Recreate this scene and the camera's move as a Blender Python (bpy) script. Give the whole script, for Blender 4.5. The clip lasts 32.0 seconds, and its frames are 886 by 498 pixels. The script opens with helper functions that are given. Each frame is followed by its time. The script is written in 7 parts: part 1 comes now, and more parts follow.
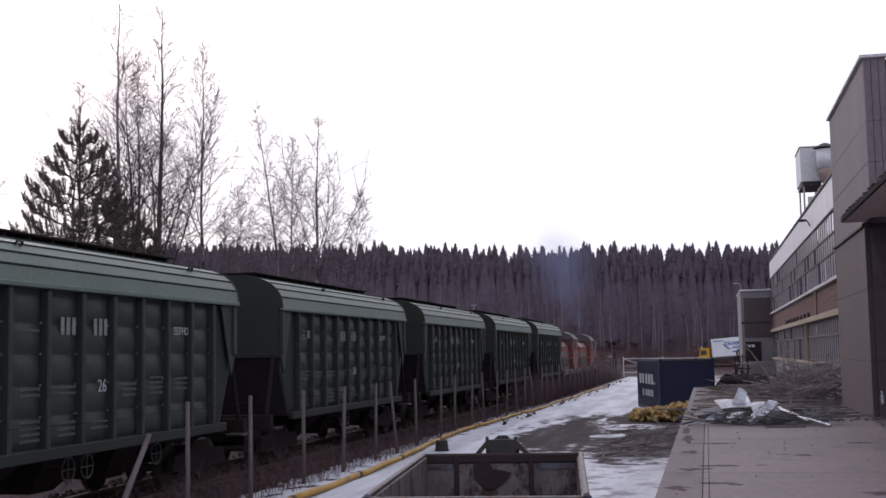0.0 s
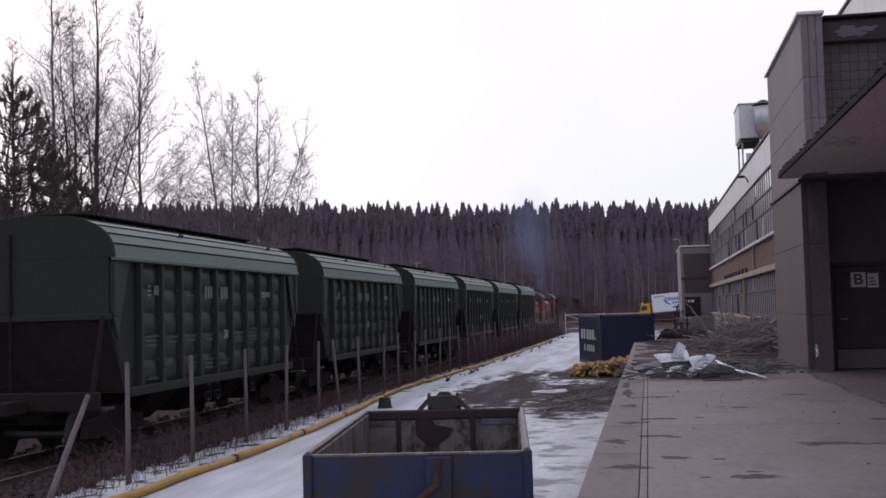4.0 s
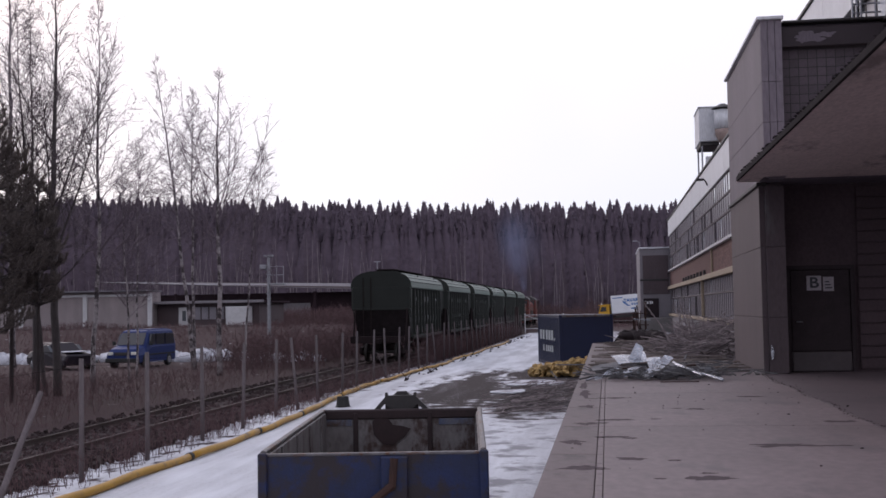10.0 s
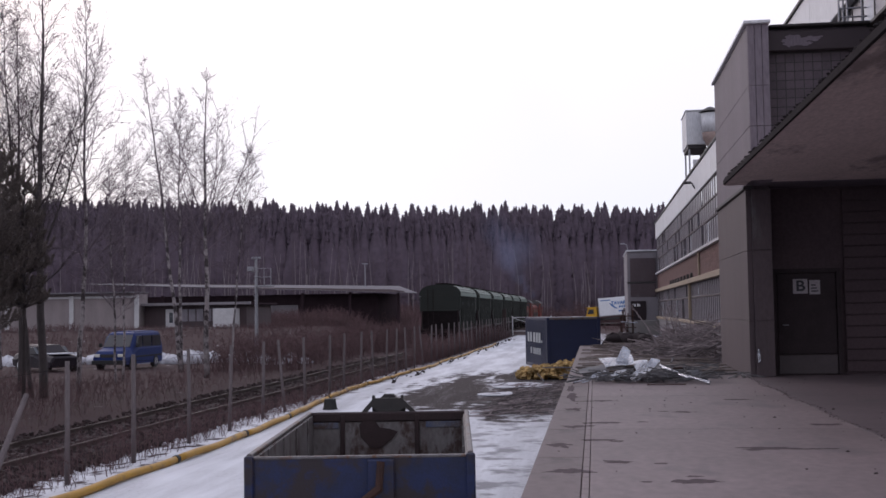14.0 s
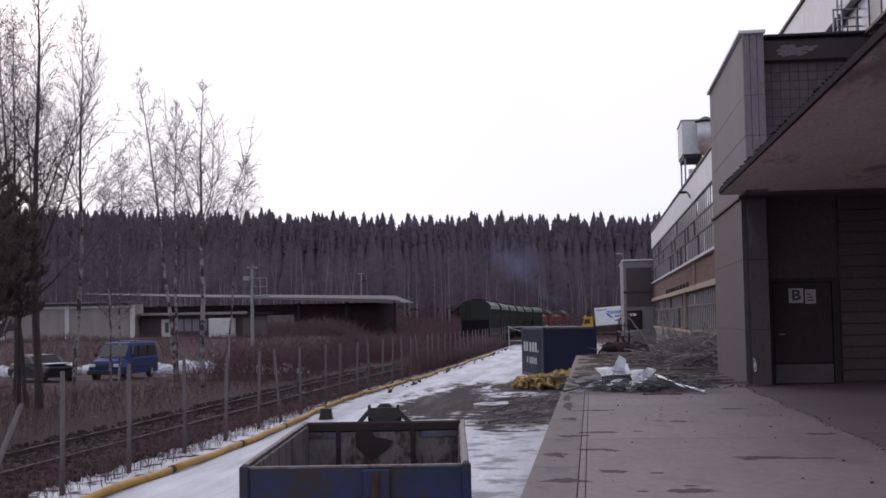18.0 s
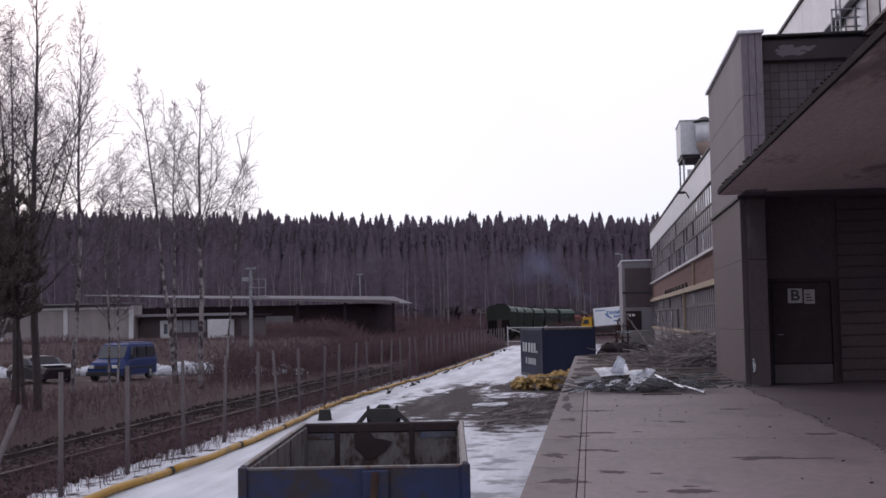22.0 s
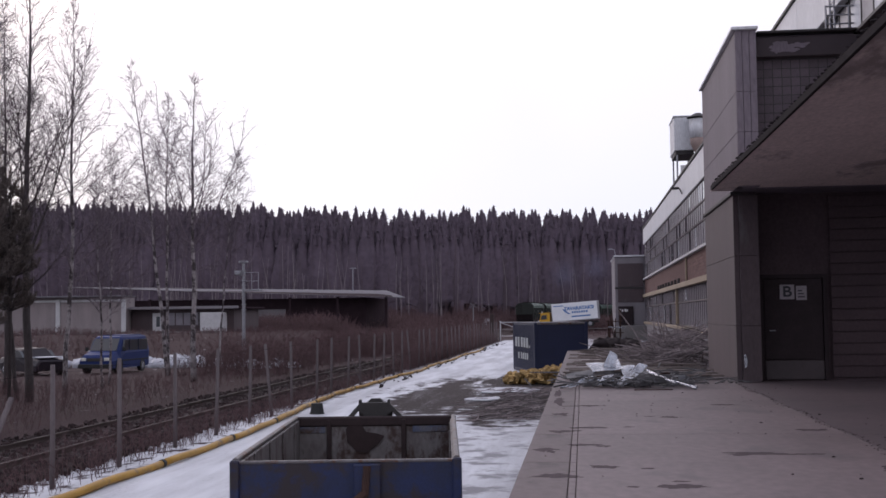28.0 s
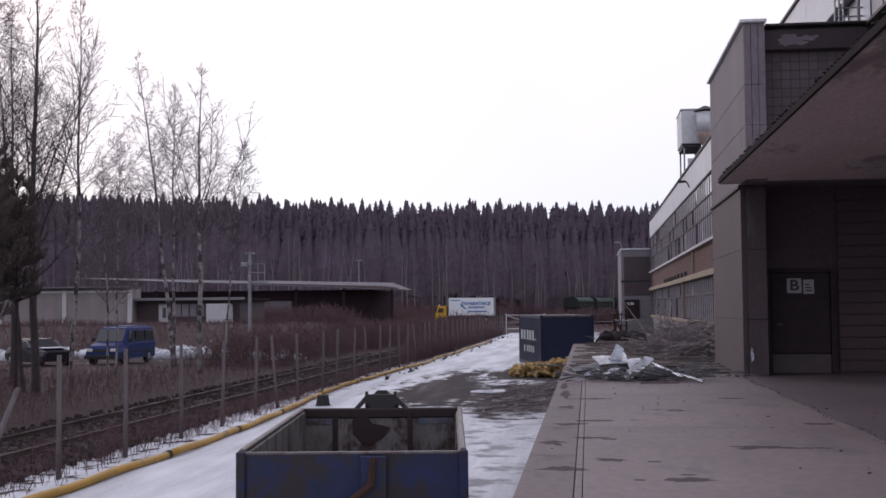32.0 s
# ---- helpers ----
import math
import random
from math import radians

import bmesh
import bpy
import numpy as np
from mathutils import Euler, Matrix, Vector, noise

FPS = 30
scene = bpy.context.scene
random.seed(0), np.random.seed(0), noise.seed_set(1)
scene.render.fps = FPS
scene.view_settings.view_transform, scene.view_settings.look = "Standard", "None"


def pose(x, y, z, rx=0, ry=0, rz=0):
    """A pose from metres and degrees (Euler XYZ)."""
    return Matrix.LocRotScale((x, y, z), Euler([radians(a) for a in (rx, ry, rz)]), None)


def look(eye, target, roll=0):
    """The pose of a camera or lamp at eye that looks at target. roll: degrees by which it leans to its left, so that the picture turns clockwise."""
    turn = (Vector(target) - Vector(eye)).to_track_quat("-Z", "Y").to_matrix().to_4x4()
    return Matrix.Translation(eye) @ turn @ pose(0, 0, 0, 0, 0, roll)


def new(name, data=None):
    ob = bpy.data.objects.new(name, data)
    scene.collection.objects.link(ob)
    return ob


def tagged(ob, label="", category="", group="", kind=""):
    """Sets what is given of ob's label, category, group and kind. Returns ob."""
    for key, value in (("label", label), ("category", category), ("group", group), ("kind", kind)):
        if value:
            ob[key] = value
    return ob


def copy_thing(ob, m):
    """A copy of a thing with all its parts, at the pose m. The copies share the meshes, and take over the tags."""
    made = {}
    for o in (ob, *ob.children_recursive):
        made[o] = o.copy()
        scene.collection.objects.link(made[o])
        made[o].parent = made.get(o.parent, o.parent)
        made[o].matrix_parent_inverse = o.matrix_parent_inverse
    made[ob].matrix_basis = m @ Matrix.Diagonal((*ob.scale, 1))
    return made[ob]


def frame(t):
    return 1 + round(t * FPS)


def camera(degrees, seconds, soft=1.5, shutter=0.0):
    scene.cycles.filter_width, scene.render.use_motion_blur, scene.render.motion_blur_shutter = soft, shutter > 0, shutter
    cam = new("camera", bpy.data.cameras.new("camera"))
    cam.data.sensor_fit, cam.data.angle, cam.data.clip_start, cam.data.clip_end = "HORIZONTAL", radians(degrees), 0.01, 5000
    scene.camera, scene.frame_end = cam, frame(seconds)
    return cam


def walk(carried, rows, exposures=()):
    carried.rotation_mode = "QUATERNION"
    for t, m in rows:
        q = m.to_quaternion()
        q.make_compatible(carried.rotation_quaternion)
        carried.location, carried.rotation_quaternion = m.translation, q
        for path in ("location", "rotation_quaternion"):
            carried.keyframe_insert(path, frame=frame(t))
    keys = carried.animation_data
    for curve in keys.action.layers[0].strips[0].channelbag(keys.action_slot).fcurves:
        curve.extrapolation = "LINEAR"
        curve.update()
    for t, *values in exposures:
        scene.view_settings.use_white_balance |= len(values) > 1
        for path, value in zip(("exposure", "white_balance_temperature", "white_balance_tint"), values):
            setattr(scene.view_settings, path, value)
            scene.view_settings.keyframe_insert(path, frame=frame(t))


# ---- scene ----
PATH = [
    (0.0, -0.046, -0.077, 2.747, 95.079, 1.048, 12.498),
    (0.5, -0.054, -0.077, 2.739, 94.132, 1.228, 11.920),
    (1.0, -0.028, -0.034, 2.752, 93.454, 0.926, 11.376),
    (1.5, -0.035, -0.062, 2.743, 93.016, 1.187, 11.068),
    (2.0, -0.031, -0.043, 2.748, 93.162, 1.061, 10.731),
    (2.5, -0.026, -0.041, 2.749, 93.369, 1.188, 10.445),
    (3.0, -0.020, -0.063, 2.753, 93.280, 1.188, 10.228),
    (3.5, -0.027, -0.038, 2.738, 92.957, 1.502, 9.911),
    (5.5, -0.000, -0.054, 2.749, 93.047, 1.215, 9.226),
    (6.0, -0.014, -0.075, 2.748, 92.995, 1.068, 8.875),
    (6.5, -0.017, -0.060, 2.745, 92.829, 1.073, 8.632),
    (7.0, -0.002, -0.063, 2.744, 92.871, 1.063, 8.699),
    (7.5, -0.002, -0.008, 2.747, 92.850, 1.274, 8.742),
    (8.0, -0.001, -0.027, 2.754, 92.914, 1.226, 8.732),
    (8.5, 0.003, -0.025, 2.747, 92.961, 1.143, 8.737),
    (9.0, 0.006, -0.002, 2.751, 92.792, 1.204, 8.498),
    (9.5, -0.006, -0.011, 2.749, 92.828, 1.088, 8.290),
    (10.0, -0.005, 0.003, 2.742, 92.901, 1.021, 7.858),
    (10.5, 0.001, -0.015, 2.747, 92.960, 1.144, 7.729),
    (11.0, -0.004, -0.006, 2.750, 93.031, 1.250, 7.790),
    (11.5, 0.007, -0.011, 2.750, 92.839, 1.007, 7.798),
    (12.0, -0.002, -0.004, 2.746, 92.757, 0.972, 7.731),
    (12.5, 0.014, 0.016, 2.747, 92.758, 0.945, 7.661),
    (13.0, 0.000, 0.000, 2.750, 92.868, 0.900, 7.265),
    (13.5, -0.008, -0.017, 2.747, 92.949, 0.848, 7.262),
    (14.0, 0.002, 0.004, 2.750, 92.998, 0.928, 7.266),
    (14.5, 0.003, 0.001, 2.748, 93.032, 0.937, 7.466),
    (16.5, 0.001, -0.005, 2.752, 92.947, 0.990, 7.051),
    (17.0, 0.002, -0.001, 2.745, 93.024, 0.950, 7.108),
    (17.5, 0.010, 0.005, 2.748, 93.426, 0.891, 7.098),
    (18.0, 0.008, 0.006, 2.747, 93.461, 0.971, 7.086),
    (18.5, 0.004, -0.007, 2.749, 93.494, 0.912, 6.891),
    (19.0, 0.004, 0.028, 2.746, 93.525, 0.991, 6.868),
    (19.5, -0.002, 0.036, 2.746, 93.656, 0.989, 7.116),
    (20.0, 0.004, 0.013, 2.750, 93.616, 0.992, 7.229),
    (20.5, 0.017, 0.030, 2.747, 93.700, 0.986, 7.214),
    (21.0, 0.007, 0.020, 2.749, 93.623, 0.917, 7.098),
    (21.5, 0.002, 0.033, 2.747, 93.599, 0.916, 6.860),
    (22.0, 0.006, 0.026, 2.745, 93.498, 1.067, 7.030),
    (22.5, 0.020, 0.023, 2.742, 93.244, 0.993, 7.108),
    (23.0, 0.002, 0.016, 2.741, 93.282, 0.966, 6.984),
    (23.5, 0.011, 0.026, 2.748, 93.326, 0.968, 6.896),
    (24.0, 0.004, 0.031, 2.745, 93.396, 1.021, 6.692),
    (24.5, 0.027, 0.024, 2.747, 93.039, 1.172, 6.579),
    (25.0, 0.005, 0.040, 2.742, 93.106, 1.050, 6.614),
    (25.5, 0.001, 0.034, 2.740, 92.999, 0.853, 6.706),
    (27.5, 0.008, 0.027, 2.747, 93.064, 0.794, 6.560),
    (28.0, 0.010, 0.017, 2.746, 93.217, 0.755, 6.682),
    (28.5, 0.015, 0.012, 2.746, 93.086, 0.814, 6.893),
    (29.0, 0.001, 0.024, 2.746, 92.969, 0.768, 6.769),
    (29.5, -0.001, 0.023, 2.740, 93.075, 0.753, 6.645),
    (30.0, -0.001, 0.029, 2.741, 93.039, 0.667, 6.579),
    (30.5, 0.022, 0.019, 2.753, 92.955, 0.407, 6.851),
    (31.0, 0.012, 0.028, 2.743, 92.951, 0.481, 6.974),
    (31.5, 0.007, 0.037, 2.745, 92.923, 0.571, 7.037),
    (32.0, -0.007, 0.048, 2.741, 92.858, 0.501, 6.958),
]
cam = camera(40.95, 32.0, soft=1.6)
walk(cam, [(t, pose(x, y, z, rx, ry, rz)) for t, x, y, z, rx, ry, rz in PATH],
     exposures=[(0.0, 0.12, 6480, 25), (0.9, -0.15, 6480, 25), (1.6, -0.11, 6480, 25), (3.0, -0.08, 6480, 25), (6.0, -0.02, 6480, 25), (32.0, -0.02, 6480, 25)])

# ---- light: a white overcast sky and one wide, weak sun ----
world = bpy.data.worlds.new("overcast_sky")
scene.world = world
world.use_nodes = True
wn, wl = world.node_tree.nodes, world.node_tree.links
wn.clear()
w_out = wn.new("ShaderNodeOutputWorld")
w_bg = wn.new("ShaderNodeBackground")
w_sky = wn.new("ShaderNodeTexSky")
w_sky.sky_type = 'NISHITA'
w_sky.sun_disc = False
w_sky.sun_elevation = radians(24)
w_sky.sun_rotation = radians(-38)
w_sky.dust_density = 3.0
w_grey = wn.new("ShaderNodeMix")
w_grey.data_type = 'RGBA'
w_grey.inputs[0].default_value = 0.86
w_noise = wn.new("ShaderNodeTexNoise")
w_noise.inputs["Scale"].default_value = 1.6
w_noise.inputs["Detail"].default_value = 4
w_map = wn.new("ShaderNodeMapRange")
w_map.inputs[1].default_value = 0.36
w_map.inputs[2].default_value = 0.56
w_cloud = wn.new("ShaderNodeMix")
w_cloud.data_type = 'RGBA'
w_cloud.inputs[6].default_value = (6.1, 7.6, 9.3, 1)
w_cloud.inputs[7].default_value = (9.4, 9.75, 9.95, 1)
w_tc = wn.new("ShaderNodeTexCoord")
wl.new(w_tc.outputs["Generated"], w_noise.inputs["Vector"])
wl.new(w_noise.outputs["Fac"], w_map.inputs[0])
wl.new(w_sky.outputs[0], w_grey.inputs[6])
wl.new(w_map.outputs[0], w_cloud.inputs[0])
w_sep = wn.new("ShaderNodeSeparateXYZ")
wl.new(w_tc.outputs["Generated"], w_sep.inputs[0])
w_low = wn.new("ShaderNodeMapRange")
w_low.inputs[1].default_value, w_low.inputs[2].default_value = 0.08, 0.25
w_elev = wn.new("ShaderNodeMix")
w_elev.data_type = 'RGBA'
w_elev.inputs[6].default_value = (7.6, 8.6, 9.3, 1)
wl.new(w_sep.outputs[2], w_low.inputs[0])
wl.new(w_low.outputs[0], w_elev.inputs[0])
wl.new(w_cloud.outputs[2], w_elev.inputs[7])
wl.new(w_elev.outputs[2], w_grey.inputs[7])
wl.new(w_grey.outputs[2], w_bg.inputs[0])
w_bg.inputs[1].default_value = 0.115
wl.new(w_bg.outputs[0], w_out.inputs[0])

sun = new("sun", bpy.data.lights.new("sun", "SUN"))
sun.data.energy = 0.6
sun.data.angle = radians(25)
sun.data.color = (1.0, 0.96, 0.9)
sun.matrix_world = look((-60, 75, 45), (0, 0, 0))


# ---- materials ----
def mat(name, c1, c2=None, rough=0.8, metal=0.0, scale=4.0, fine=40.0, bump=0.2, depth=0.01, c3=None, spots=0.62, spot_scale=2.0,
        stretch=(1, 1, 1), random=0.0, island=False, spec=0.4):
    """Two-scale noise between c1 and c2, spots of c3, fine relief."""
    m = bpy.data.materials.new(name)
    m.use_nodes = True
    n, l = m.node_tree.nodes, m.node_tree.links
    b = n["Principled BSDF"]
    c2 = c2 or tuple(v * 0.7 for v in c1)
    tc = n.new("ShaderNodeTexCoord")
    mp = n.new("ShaderNodeMapping")
    mp.inputs["Scale"].default_value = stretch
    l.new(tc.outputs["Object"], mp.inputs["Vector"])
    big = n.new("ShaderNodeTexNoise")
    big.inputs["Scale"].default_value = scale
    big.inputs["Detail"].default_value = 5
    big.inputs["Roughness"].default_value = 0.65
    small = n.new("ShaderNodeTexNoise")
    small.inputs["Scale"].default_value = fine
    small.inputs["Detail"].default_value = 3
    l.new(mp.outputs[0], big.inputs["Vector"])
    l.new(mp.outputs[0], small.inputs["Vector"])
    mix = n.new("ShaderNodeMix")
    mix.data_type = 'RGBA'
    mix.inputs[6].default_value = (*c1, 1)
    mix.inputs[7].default_value = (*c2, 1)
    mr = n.new("ShaderNodeMapRange")
    mr.inputs[1].default_value, mr.inputs[2].default_value = 0.3, 0.7
    l.new(big.outputs["Fac"], mr.inputs[0])
    l.new(mr.outputs[0], mix.inputs[0])
    out = mix.outputs[2]
    fm = n.new("ShaderNodeMix")
    fm.data_type = 'RGBA'
    fm.blend_type = 'MULTIPLY'
    fm.inputs[0].default_value = 0.5
    fr = n.new("ShaderNodeMapRange")
    fr.inputs[1].default_value, fr.inputs[2].default_value, fr.inputs[3].default_value, fr.inputs[4].default_value = 0.25, 0.75, 0.55, 1.25
    l.new(small.outputs["Fac"], fr.inputs[0])
    l.new(out, fm.inputs[6])
    l.new(fr.outputs[0], fm.inputs[7])
    out = fm.outputs[2]
    if c3:
        sp = n.new("ShaderNodeTexNoise")
        sp.inputs["Scale"].default_value = spot_scale
        sp.inputs["Detail"].default_value = 7
        sp.inputs["Roughness"].default_value = 0.7
        l.new(mp.outputs[0], sp.inputs["Vector"])
        sr = n.new("ShaderNodeMapRange")
        sr.inputs[1].default_value, sr.inputs[2].default_value = spots - 0.04, spots + 0.04
        l.new(sp.outputs["Fac"], sr.inputs[0])
        sm = n.new("ShaderNodeMix")
        sm.data_type = 'RGBA'
        sm.inputs[7].default_value = (*c3, 1)
        l.new(sr.outputs[0], sm.inputs[0])
        l.new(out, sm.inputs[6])
        out = sm.outputs[2]
    if random or island:
        src = n.new("ShaderNodeNewGeometry").outputs["Random Per Island"] if island else n.new("ShaderNodeObjectInfo").outputs["Random"]
        rr = n.new("ShaderNodeMapRange")
        rr.inputs[3].default_value, rr.inputs[4].default_value = 1 - (random or 0.3), 1 + (random or 0.3)
        l.new(src, rr.inputs[0])
        vm = n.new("ShaderNodeVectorMath")
        vm.operation = 'SCALE'
        l.new(out, vm.inputs[0])
        l.new(rr.outputs[0], vm.inputs["Scale"])
        out = vm.outputs[0]
    l.new(out, b.inputs["Base Color"])
    b.inputs["Roughness"].default_value = rough
    b.inputs["Metallic"].default_value = metal
    b.inputs["Specular IOR Level"].default_value = spec
    if bump:
        bp = n.new("ShaderNodeBump")
        bp.inputs["Strength"].default_value = bump
        bp.inputs["Distance"].default_value = depth
        ad = n.new("ShaderNodeMath")
        ad.operation = 'ADD'
        l.new(big.outputs["Fac"], ad.inputs[0])
        l.new(small.outputs["Fac"], ad.inputs[1])
        l.new(ad.outputs[0], bp.inputs["Height"])
        l.new(bp.outputs[0], b.inputs["Normal"])
    return m


def glass_mat(name, tint, rough=0.08):
    m = bpy.data.materials.new(name)
    m.use_nodes = True
    b = m.node_tree.nodes["Principled BSDF"]
    b.inputs["Base Color"].default_value = (*tint, 1)
    b.inputs["Roughness"].default_value = rough
    b.inputs["Specular IOR Level"].default_value = 0.7
    return m


CONCRETE = mat("worn_concrete", (0.174, 0.130, 0.133), (0.101, 0.074, 0.076), 0.62, scale=0.26, fine=9, c3=(0.098, 0.074, 0.078), spots=0.585, spot_scale=0.7, stretch=(1, 0.55, 1), bump=0.25)
CONCRETE_EDGE = mat("dirty_edge_concrete", (0.142, 0.103, 0.104), (0.078, 0.056, 0.057), 0.65, scale=0.5, fine=9, c3=(0.060, 0.043, 0.043), spots=0.56, spot_scale=0.9, stretch=(1, 0.55, 1), bump=0.25)
# dock concrete darkened: the canopy's shade is painted into its colour
CONCRETE_SHADE = mat("canopy_shade_concrete", (0.104, 0.075, 0.081), (0.064, 0.045, 0.050), 0.6, scale=0.4, fine=9, c3=(0.055, 0.045, 0.046), spots=0.6, spot_scale=0.7)
DAMP = mat("damp_stain", (0.062, 0.046, 0.050), (0.085, 0.063, 0.068), 0.9, scale=6, spec=0.15)
CONCRETE_DARK = mat("dirty_concrete", (0.20, 0.185, 0.18), (0.14, 0.13, 0.125), 0.8, scale=0.8, fine=20, c3=(0.10, 0.09, 0.085), spots=0.62, spot_scale=0.9)
SLAB_UNDER = mat("canopy_soffit", (0.62, 0.50, 0.47), (0.48, 0.385, 0.36), 0.9, scale=0.5, fine=18, stretch=(1, 0.35, 1), c3=(0.25, 0.20, 0.19), spots=0.6, spot_scale=0.6)
# darker than the tower panel: shade below it and dirt share this colour
PANEL = mat("weathered_shaded_panel", (0.078, 0.054, 0.060), (0.054, 0.038, 0.042), 0.7, scale=0.7, fine=30, stretch=(1, 1, 0.25), c3=(0.09, 0.08, 0.082), spots=0.66, spot_scale=1.2)
PANEL_PALE = mat("pale_wall_panel", (0.20, 0.18, 0.195), (0.15, 0.135, 0.147), 0.6, scale=0.8, fine=25, stretch=(1, 1, 0.3), c3=(0.25, 0.23, 0.22), spots=0.68)
PARAPET = mat("white_parapet_sheet", (0.62, 0.62, 0.64), (0.52, 0.52, 0.54), 0.5, scale=0.6, fine=20, stretch=(1, 1, 0.2), c3=(0.36, 0.33, 0.31), spots=0.72)
TRIM_DARK = mat("dark_flashing", (0.038, 0.033, 0.034), (0.022, 0.019, 0.02), 0.6)
TILE_DARK = mat("dark_cladding", (0.098, 0.076, 0.088), (0.074, 0.057, 0.066), 0.7, scale=1.5, random=0.14)
FASCIA = mat("dark_fascia_sheet", (0.036, 0.025, 0.029), (0.028, 0.019, 0.022), 0.7, scale=1.5)
# lighter copy of the wall panel: the upper tower's stronger light is painted in
TOWER_PANEL = mat("lit_tower_panel", (0.142, 0.115, 0.136), (0.108, 0.087, 0.103), 0.7, scale=0.7, fine=30, stretch=(1, 1, 0.25), c3=(0.105, 0.086, 0.098), spots=0.64, spot_scale=1.2)
PIER = mat("pale_ribbed_pier", (0.19, 0.158, 0.182), (0.145, 0.12, 0.138), 0.7, scale=0.9, fine=25, stretch=(1, 1, 0.25))
BRICK = mat("orange_brick", (0.150, 0.076, 0.068), (0.110, 0.057, 0.053), 0.9, scale=3, fine=30, random=0.22, c3=(0.30, 0.22, 0.18), spots=0.66)
BEAM = mat("yellowed_beam", (0.31, 0.24, 0.17), (0.23, 0.175, 0.125), 0.7, scale=2, stretch=(1, 0.2, 1))
WHITE_TRIM = mat("white_trim", (0.5, 0.49, 0.5), (0.38, 0.37, 0.38), 0.6, scale=2)
PANE = glass_mat("window_glass", (0.035, 0.04, 0.05))
# white base colour stands in for sky mirrored in the panes
PANE_BRIGHT = mat("sky_reflection_glass", (0.55, 0.56, 0.6), (0.42, 0.43, 0.47), 0.25, scale=0.8, bump=0.03)
PANE_GREY = mat("dusty_window_glass", (0.23, 0.21, 0.24), (0.14, 0.128, 0.148), 0.3, scale=0.8, bump=0.03)
FRAME_DARK = mat("brown_window_frame", (0.064, 0.047, 0.052), (0.046, 0.034, 0.038), 0.7, scale=3)
DOOR_DARK = mat("black_door_paint", (0.032, 0.023, 0.026), (0.024, 0.017, 0.019), 0.8, spec=0.15)
KICK = mat("door_kick_plate", (0.054, 0.039, 0.043), (0.041, 0.030, 0.033), 0.6)
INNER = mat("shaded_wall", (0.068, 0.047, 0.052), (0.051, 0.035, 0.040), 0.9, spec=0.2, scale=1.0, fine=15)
SIGN_WHITE = mat("white_sign", (0.72, 0.71, 0.72), (0.62, 0.61, 0.62), 0.5)
SIGN_DULL = mat("dull_white_sign", (0.29, 0.255, 0.275), (0.23, 0.20, 0.215), 0.7)
INK = mat("black_ink", (0.02, 0.02, 0.025), (0.015, 0.015, 0.02), 0.6, bump=0)
WHITE_INK = mat("white_stencil_paint", (0.36, 0.38, 0.39), (0.24, 0.26, 0.27), 0.7, scale=10, bump=0)
NUMBER_INK = mat("worn_number_paint", (0.20, 0.215, 0.215), (0.13, 0.14, 0.14), 0.7, scale=10, bump=0)
DIM_INK = mat("faded_stencil_and_highlight", (0.10, 0.108, 0.108), (0.06, 0.066, 0.066), 0.8, scale=10, bump=0)
RIM_DULL = mat("dull_worn_steel", (0.05, 0.044, 0.044), (0.03, 0.026, 0.026), 0.6, metal=0.3, scale=6)
FELT = mat("black_roofing_felt", (0.028, 0.022, 0.024), (0.018, 0.014, 0.015), 0.98, spec=0.1)
BLUE_INK = mat("blue_lettering", (0.05, 0.17, 0.42), (0.04, 0.13, 0.34), 0.5, bump=0)
SKIP_BLUE = mat("scratched_blue_paint", (0.006, 0.017, 0.082), (0.007, 0.010, 0.030), 0.5, scale=2.2, c3=(0.018, 0.011, 0.014), spots=0.505, spot_scale=1.5)
SKIP_IN = mat("worn_skip_inside", (0.165, 0.155, 0.158), (0.095, 0.082, 0.083), 0.6, scale=3.0, fine=18, c3=(0.042, 0.022, 0.019), spots=0.53, spot_scale=2.4, stretch=(1, 1, 0.6))
SKIP_BAND = mat("blue_skip_inside", (0.045, 0.065, 0.13), (0.12, 0.115, 0.125), 0.55, scale=5, c3=(0.05, 0.028, 0.022), spots=0.52)
RUST = mat("rust", (0.060, 0.026, 0.019), (0.032, 0.016, 0.013), 0.9, scale=5, fine=50)
DARK_RUST = mat("dark_rust", (0.034, 0.020, 0.021), (0.022, 0.014, 0.015), 0.9, scale=5, fine=50)
RIM_STEEL = mat("worn_steel_rim", (0.16, 0.15, 0.155), (0.085, 0.072, 0.072), 0.5, metal=0.4, scale=6, c3=(0.10, 0.045, 0.025), spots=0.55, spot_scale=5)
BLACK_STEEL = mat("black_steel", (0.022, 0.02, 0.02), (0.035, 0.03, 0.03), 0.6, scale=6)
RUBBER = mat("black_rubber", (0.018, 0.018, 0.018), (0.03, 0.03, 0.03), 0.8)
CONT_BLUE = mat("dark_blue_container_paint", (0.0085, 0.013, 0.044), (0.0065, 0.010, 0.032), 0.5, scale=1.2, c3=(0.045, 0.03, 0.03), spots=0.72)
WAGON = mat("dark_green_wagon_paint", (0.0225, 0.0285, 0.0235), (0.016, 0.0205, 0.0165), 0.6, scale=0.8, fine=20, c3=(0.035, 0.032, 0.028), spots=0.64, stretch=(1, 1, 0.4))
WAGON_RIB = mat("worn_green_rib_paint", (0.0205, 0.025, 0.021), (0.015, 0.0185, 0.0155), 0.6, scale=1.2, fine=20, stretch=(1, 1, 0.3))
